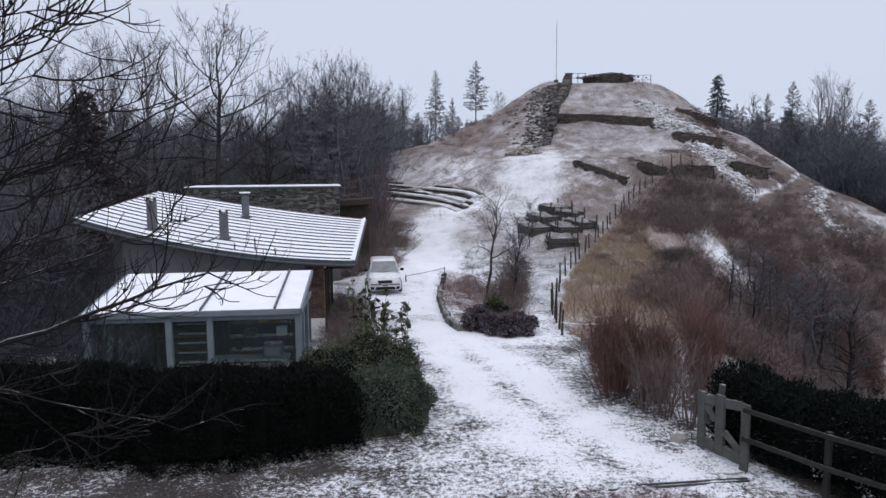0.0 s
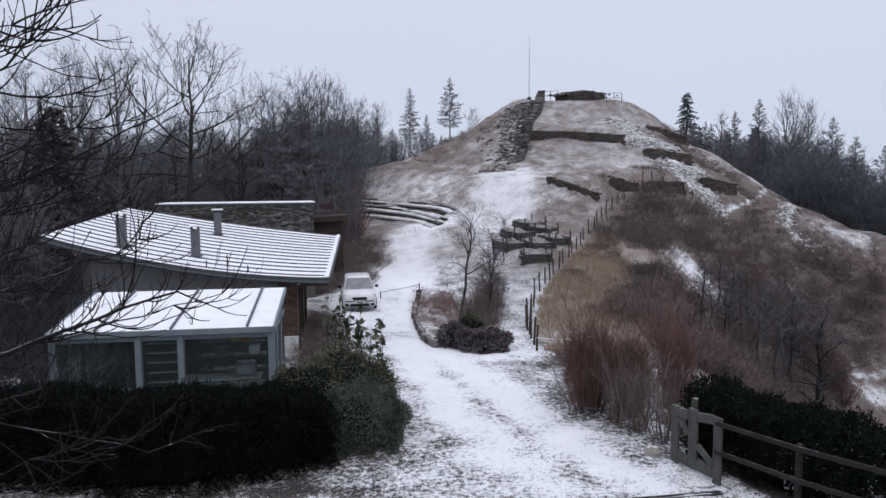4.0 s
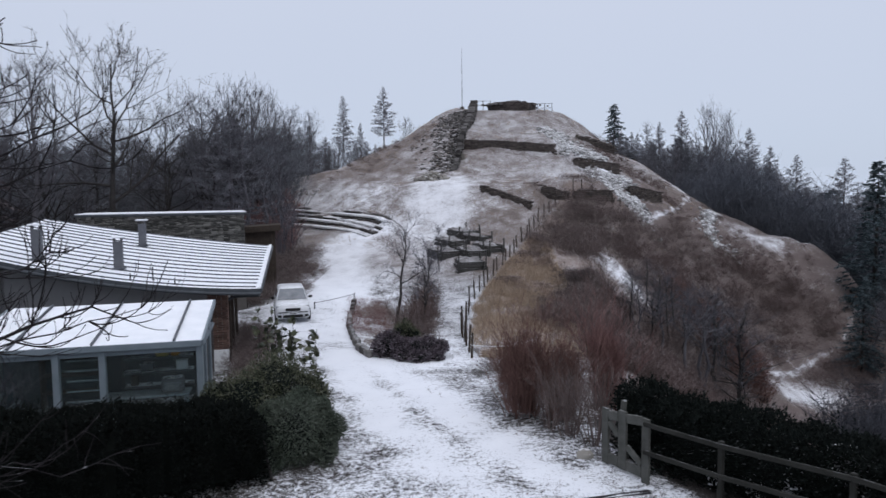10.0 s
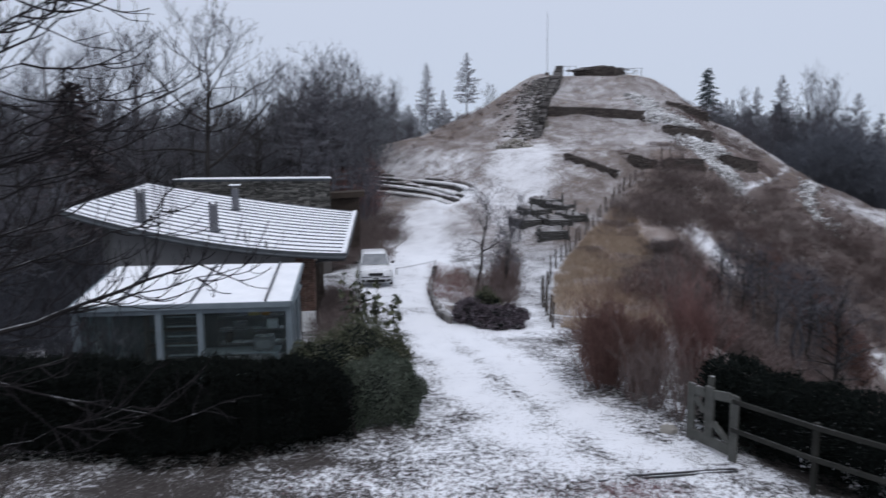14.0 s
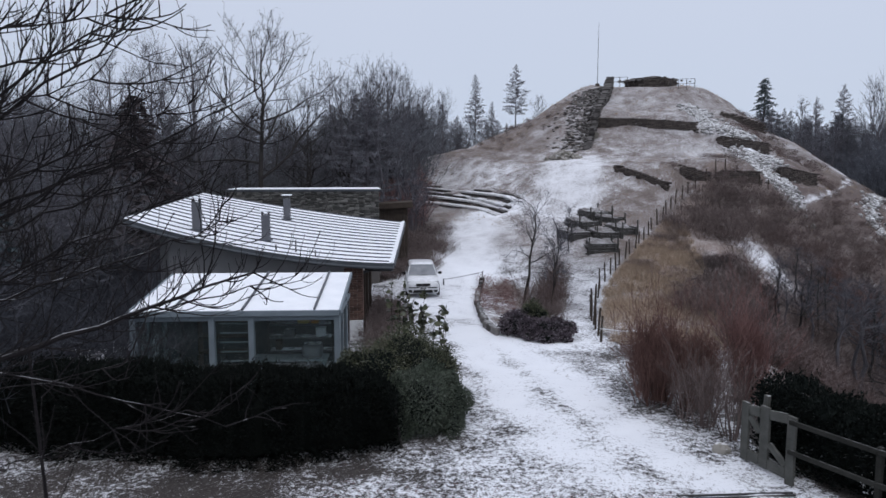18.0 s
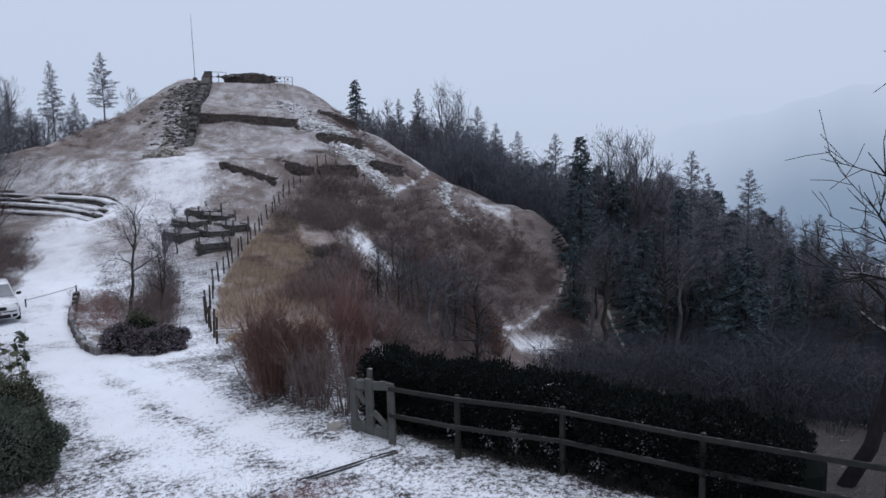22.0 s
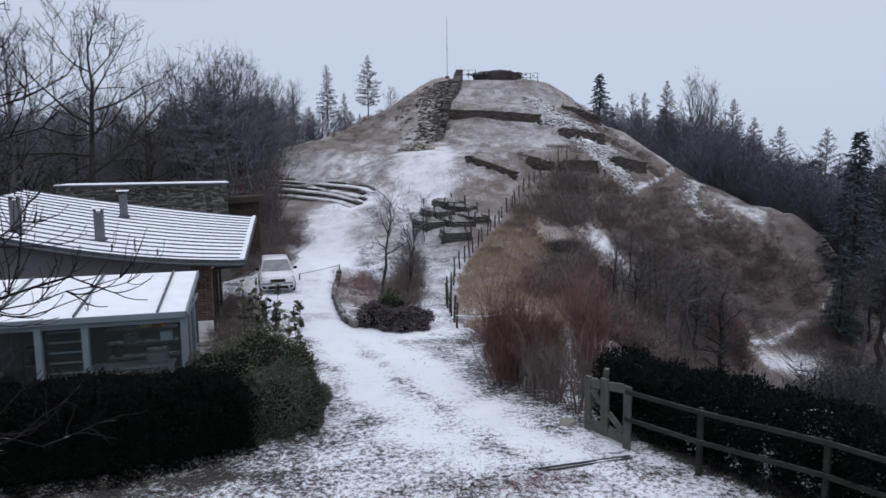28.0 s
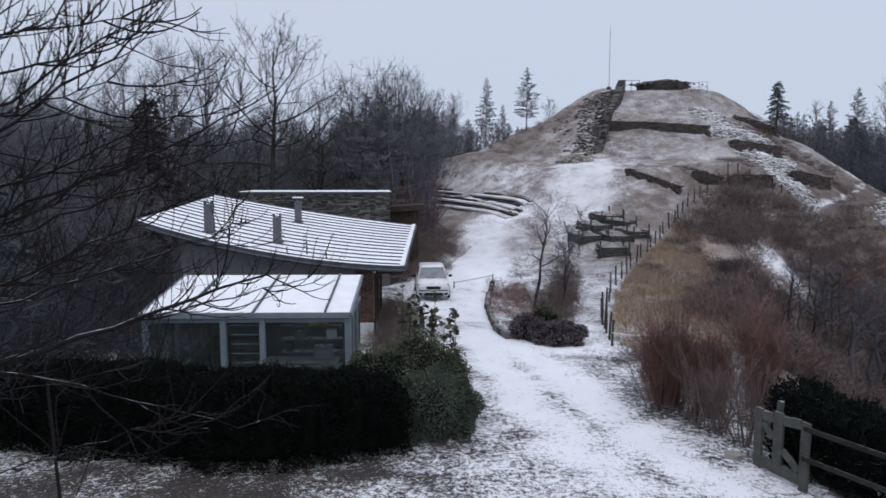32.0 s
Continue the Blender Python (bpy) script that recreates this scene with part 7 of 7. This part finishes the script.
# ---------------- parked car ----------------
M_headlamp = material("grey_headlamp_glass", [(0.16, 0.17, 0.18), (0.3, 0.31, 0.33)], 8, 0.1, 0.0, 50, spec=0.8)
def build_car():
    """A small hatchback seen from the front; built along its length, nose at y = 0."""
    cx, cy = -2.62, 33.0
    m = Matrix.Translation((cx, cy, ground_z(cx, cy + 1.8) + 0.02)) @ Matrix.Rotation(radians(7), 4, "Z")
    car = thing("parked_car", "silver-white small hatchback parked on the snowy drive", "car", m)
    # lower body, lofted
    st = [(0.0, 0.60, 0.30, 0.56), (0.06, 0.76, 0.22, 0.72), (0.2, 0.81, 0.18, 0.80), (0.55, 0.83, 0.17, 0.90), (0.95, 0.83, 0.17, 0.97), (1.9, 0.83, 0.17, 0.97), (3.0, 0.83, 0.17, 0.99), (3.6, 0.80, 0.2, 0.98), (3.8, 0.72, 0.28, 0.92), (3.84, 0.66, 0.36, 0.86)]
    s, vs, fs = Shape(), [], []
    for y, w, z0, z1 in st:
        hm = z0 + (z1 - z0) * 0.55
        sec = [(w * 0.9, z0), (w, z0 + 0.1), (w * 1.0, hm), (w * 0.97, z1 - 0.06), (w * 0.88, z1), (w * 0.4, z1 + 0.025)]
        vs += [(x, y, z) for x, z in sec] + [(-x, y, z) for x, z in reversed(sec)]
    k = 12
    for i in range(len(st) - 1):
        for j in range(k):
            fs.append((i * k + j, i * k + (j + 1) % k, (i + 1) * k + (j + 1) % k, (i + 1) * k + j))
    fs += [tuple(range(k - 1, -1, -1)), tuple(range((len(st) - 1) * k, len(st) * k))]
    s.add(vs, fs)
    body = part("body", s, M_car, car, smooth=True)
    # cabin
    s = Shape()
    cab = [(0.82, 0.77, 0.95, 0.0), (1.55, 0.77, 0.97, 0.49), (2.0, 0.77, 0.97, 0.54), (3.2, 0.77, 0.97, 0.52), (3.74, 0.74, 0.97, 0.06)]
    vs, fs = [], []
    for y, w, z0, h in cab:
        wt = w - 0.15 * h / 0.5
        vs += [(w, y, z0), (wt, y, z0 + h), (wt * 0.7, y, z0 + h + 0.03), (-wt * 0.7, y, z0 + h + 0.03), (-wt, y, z0 + h), (-w, y, z0)]
    for i in range(len(cab) - 1):
        for j in range(5):
            fs.append((i * 6 + j, i * 6 + j + 1, i * 6 + 7 + j, i * 6 + 6 + j))
    s.add(vs, fs)
    part("cabin", s, M_car, car, smooth=True)

    def panel(name, pts, mat, parent, label="", lift=0.012):
        a, b, c = Vector(pts[0]), Vector(pts[1]), Vector(pts[2])
        nrm = (b - a).cross(c - a).normalized() * lift
        sh = Shape()
        n = len(pts)
        front = [tuple(Vector(p) + nrm) for p in pts]
        back = [tuple(Vector(p) - nrm) for p in pts]
        sh.add(front + back, [tuple(range(n)), tuple(range(2 * n - 1, n - 1, -1))] + [(i, i + n, (i + 1) % n + n, (i + 1) % n) for i in range(n)])
        return part(name, sh, mat, parent, label)

    ws = panel("windscreen", [(-0.70, 0.86, 1.02), (0.70, 0.86, 1.02), (0.58, 1.48, 1.462), (-0.58, 1.48, 1.462)], M_carglass, car, "frosty dark windscreen")
    for sx in (-1, 1):
        panel("side_window", [(sx * 0.775, 1.15, 1.02), (sx * 0.775, 3.4, 1.02), (sx * 0.655, 3.1, 1.40), (sx * 0.655, 1.66, 1.38)], M_carglass, car)
        s = Shape()
        s.tube([(sx * 0.05 - 0.1, 0.84, 1.0), (sx * 0.5, 0.9, 1.04)], [0.012, 0.01], 4)
        part("wiper", s, M_rubber, ws)
        s = Shape()
        s.box((0.19, 0.1, 0.13), Matrix.Translation((sx * 0.92, 1.32, 1.06)), 0.03)
        part("mirror", s, M_rubber, car, "black wing mirror")
        panel("headlight", [(sx * 0.36, 0.02, 0.60), (sx * 0.77, 0.12, 0.62), (sx * 0.79, 0.2, 0.80), (sx * 0.39, 0.1, 0.73)], M_headlamp, car, "clear grey headlight", 0.02)
        panel("foglight", [(sx * 0.54, 0.0, 0.25), (sx * 0.72, 0.06, 0.27), (sx * 0.72, 0.06, 0.39), (sx * 0.54, 0.0, 0.38)], M_rubber, car, "", 0.02)
        for y in (0.72, 3.12):
            w = part("wheel", Shape().tube([(sx * 0.70, y, 0.29), (sx * 0.86, y, 0.29)], [0.29, 0.29], 18), M_rubber, car, "black winter wheel")
            part("rim", Shape().tube([(sx * 0.855, y, 0.29), (sx * 0.875, y, 0.29)], [0.19, 0.18], 14), M_lamp, w)
    panel("grille", [(-0.34, -0.008, 0.56), (0.34, -0.008, 0.56), (0.36, 0.06, 0.69), (-0.36, 0.06, 0.69)], M_rubber, car, "dark grille", 0.02)
    panel("lower_grille", [(-0.5, -0.012, 0.24), (0.5, -0.012, 0.24), (0.46, -0.012, 0.38), (-0.46, -0.012, 0.38)], M_rubber, car, "dark lower air intake", 0.02)
    s = Shape()
    s.box((1.42, 0.05, 0.045), Matrix.Translation((0, 0.0, 0.50)), 0.012)
    part("bumper_strip", s, M_rubber, car, "dark bumper strip")
    s = Shape()
    s.box((0.46, 0.02, 0.10), Matrix.Translation((0, -0.045, 0.45)), 0.005)
    pl = part("number_plate", s, M_white, car)
    s = Shape()
    s.box((0.32, 0.006, 0.05), Matrix.Translation((0, -0.058, 0.45)))
    part("plate_bar", s, M_rubber, pl)


build_car()


def build_chain():
    t = thing("barrier_cable", "thin dark cable barrier hanging across the drive", "cable")
    a, b = Vector((-1.75, 36.2, 0)), Vector((0.35, 36.3, 0))
    a.z, b.z = ground_z(a.x, a.y) + 0.32, ground_z(b.x, b.y) + 0.5
    s = Shape()
    s.tube([a + (b - a) * (i / 8) - Vector((0, 0, 0.02 * math.sin(math.pi * i / 8))) for i in range(9)], [0.013] * 9, 5)
    part("cable", s, M_iron, t)
    for p in (a, b):
        s = Shape()
        s.tube([(p.x, p.y, p.z - 0.6), (p.x, p.y, p.z + 0.06)], [0.035, 0.03], 7)
        part("post", s, M_iron, t)


build_chain()


# ---------------- near tree whose branches hang into view ----------------
def whip(shape, p, d, L, rad, r, depth=1, rise=0.35):
    """A thin shoot that bends up towards its tip, with a bud and side shoots."""
    n = 7
    pts = [p.copy()]
    q, dd = p.copy(), d.normalized()
    for i in range(n):
        dd = (dd + Vector((0, 0, rise * 0.55)) + Vector((r.uniform(-1, 1), r.uniform(-1, 1), r.uniform(-1, 1))) * 0.17).normalized()
        q = q + dd * (L / n)
        pts.append(q.copy())
    shape.tube(pts, [rad * (1 - 0.62 * i / n) for i in range(n)] + [rad * 0.55], 4)
    if depth > 0:
        for k in range(r.randint(1, 4)):
            i = r.randint(1, n - 2)
            base = (pts[i + 1] - pts[i]).normalized()
            nd = Matrix.Rotation(radians(r.uniform(25, 60)), 3, base.cross(Vector((r.uniform(-1, 1), r.uniform(-1, 1), r.uniform(-1, 1)))).normalized()) @ base
            whip(shape, pts[i], nd, L * r.uniform(0.3, 0.6), rad * 0.7, r, depth - 1, rise)


def build_near_tree():
    r = random.Random(205)
    t = thing("near_tree", "leafless tree with snow-rimmed whippy branches beside the viewpoint", "tree")
    foot = Vector((-3.6, 2.7, 0))
    trunk = Shape()
    line = smooth_line([foot - Vector((0, 0, 0.2)), foot + Vector((0.05, 0, 1.8)), foot + Vector((-0.05, 0.1, 3.6)), foot + Vector((0.1, 0.2, 5.2)), foot + Vector((0.2, 0.3, 6.8))], 5)
    trunk.tube(line, [0.13 * (1 - 0.75 * i / (len(line) - 1)) for i in range(len(line))], 9)
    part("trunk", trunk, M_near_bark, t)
    # each limb: height on the trunk, bearing, elevation and distance of its tip from the eye, how far it hangs, thickness, growth of shoots
    limbs = ((3.95, -19.1, -7.8, 4.1, 0.0, 0.028, 1.2), (4.05, -15.4, -8.2, 4.3, -0.04, 0.012, 1.2), (4.25, -21.7, -20.0, 3.9, -0.30, 0.010, 0.35), (5.05, -20.0, 5.6, 4.0, 0.30, 0.016, 0.9),
             (4.9, -19.9, 3.0, 4.0, 0.25, 0.012, 0.8), (5.2, -26.8, 11.4, 3.9, 0.35, 0.018, 1.0), (5.35, -28.6, 11.0, 3.7, 0.30, 0.016, 1.0),
             (5.6, -28.0, 10.5, 3.6, 0.15, 0.014, 1.0), (5.85, -29.0, 11.8, 3.6, 0.10, 0.012, 1.0), (5.5, -30.5, 7.0, 3.7, 0.20, 0.012, 1.0),
             (4.7, -28.0, 2.0, 3.8, 0.20, 0.015, 1.0), (4.55, -25.5, -2.0, 4.0, 0.20, 0.014, 1.0), (4.4, -29.5, -4.5, 4.3, 0.10, 0.014, 1.0),
             (5.15, -23.5, 5.5, 3.8, 0.25, 0.012, 0.9), (4.45, -21.5, -4.0, 4.0, 0.12, 0.012, 0.9),
             (3.8, -27.5, -14.2, 3.7, -0.10, 0.007, 0.6), (3.55, -24.5, -18.5, 3.9, 0.0, 0.006, 0.7))
    for z0, az, el, far, hang, rad, dens in limbs:
        s = Shape()
        a = foot + Vector((0.03 * r.uniform(-1, 1), 0.05, z0))
        b = at(az, far, EYE + far * math.tan(radians(el)))
        line = []
        for i in range(19):
            f = i / 18
            p = a + (b - a) * f
            p.z -= hang * 4 * f * (1 - f) * (1.2 - 0.7 * f)
            if 0 < i:
                p += Vector((r.uniform(-1, 1), r.uniform(-1, 1), r.uniform(-1, 1))) * 0.019
            line.append(p)
        n = len(line)
        s.tube(line, [rad * (1 - 0.78 * i / (n - 1)) for i in range(n)], 7)
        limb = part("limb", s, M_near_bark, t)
        for i in range(6, n):
            for k in range(2):
                if r.random() > dens * 0.8:
                    continue
                base = (line[min(i + 1, n - 1)] - line[i - 1]).normalized()
                ax = base.cross(Vector((r.uniform(-0.6, 0.6), r.uniform(-1.0, 1.0), r.uniform(-0.9, 0.9))))
                if ax.length < 0.05:
                    continue
                nd = Matrix.Rotation(radians(r.choice((-1, 1)) * r.uniform(25, 65)), 3, ax.normalized()) @ base
                w = Shape()
                whip(w, line[i], nd, r.uniform(0.18, 0.62), r.uniform(0.0034, 0.0055), r, 1, r.uniform(0.12, 0.42) if dens > 0.5 else -0.05)
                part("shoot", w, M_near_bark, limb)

    st = thing("sapling", "thin leafless sapling below the near tree", "sapling")
    s = Shape()
    s.tube(smooth_line([(-2.75, 4.05, ground_z(-2.75, 4.05) - 0.1), (-2.72, 4.02, 1.8), (-2.78, 4.0, 3.4), (-2.82, 4.0, 4.2)], 6), [0.018 - 0.0006 * i for i in range(19)], 6)
    part("stem", s, M_near_bark, st)
    s = Shape()
    for z in (2.6, 3.1, 3.5, 3.9):
        whip(s, Vector((-2.76, 4.0, z)), Vector((r.uniform(-1, 1), r.uniform(-0.3, 0.3), 0.6)), 0.7, 0.005, r, 0, 0.2)
    part("shoot", s, M_near_bark, st)


build_near_tree()
for k, (az, d, h) in enumerate(((-38, 19, 4.4), (-33.5, 22, 4.2), (-30.5, 26, 4.4))):
    p = at(az, d)
    build_small_tree("garden_tree", "leafless garden tree with dense dark twigs beside the house", (p.x, p.y), h, 210 + k, 0.14, 26, tilt=(25, 55))


# ---------------- distance ----------------
def build_mountains():
    ma = bpy.data.materials.new("hazy_distance")
    ma.use_nodes = True
    n, l = ma.node_tree.nodes, ma.node_tree.links
    n.clear()
    # haze is painted here: an emission gradient driven by the mist attribute
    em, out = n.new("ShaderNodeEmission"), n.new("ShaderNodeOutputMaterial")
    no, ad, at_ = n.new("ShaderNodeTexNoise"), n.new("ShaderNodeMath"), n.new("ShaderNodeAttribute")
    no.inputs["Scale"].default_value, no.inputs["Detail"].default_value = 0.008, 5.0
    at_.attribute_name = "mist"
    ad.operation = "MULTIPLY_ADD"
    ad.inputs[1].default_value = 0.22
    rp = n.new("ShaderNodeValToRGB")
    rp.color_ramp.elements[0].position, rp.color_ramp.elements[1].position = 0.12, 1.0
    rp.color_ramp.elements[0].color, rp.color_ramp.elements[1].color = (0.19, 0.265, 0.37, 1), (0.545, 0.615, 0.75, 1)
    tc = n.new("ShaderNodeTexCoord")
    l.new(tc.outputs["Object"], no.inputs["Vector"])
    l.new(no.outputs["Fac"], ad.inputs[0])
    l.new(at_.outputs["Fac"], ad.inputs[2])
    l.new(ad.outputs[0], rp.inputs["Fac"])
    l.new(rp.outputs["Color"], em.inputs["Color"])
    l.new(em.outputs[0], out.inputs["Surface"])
    s = Shape()
    vs, fs, mist = [], [], []
    N, rows = 160, 7
    for i in range(N + 1):
        az = -75 + 165 * i / N
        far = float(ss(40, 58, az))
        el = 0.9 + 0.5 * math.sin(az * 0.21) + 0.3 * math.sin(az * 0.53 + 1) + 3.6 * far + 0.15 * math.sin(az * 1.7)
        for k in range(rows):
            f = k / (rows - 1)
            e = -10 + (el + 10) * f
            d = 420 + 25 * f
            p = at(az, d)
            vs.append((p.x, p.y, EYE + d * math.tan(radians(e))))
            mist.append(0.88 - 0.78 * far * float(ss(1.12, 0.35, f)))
    for i in range(N):
        for j in range(rows - 1):
            fs.append((i * rows + j, (i + 1) * rows + j, (i + 1) * rows + 1 + j, i * rows + 1 + j))
    s.add(vs, fs)
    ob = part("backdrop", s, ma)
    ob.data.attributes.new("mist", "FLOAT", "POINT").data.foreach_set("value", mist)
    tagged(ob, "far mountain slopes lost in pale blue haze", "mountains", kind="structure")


build_mountains()
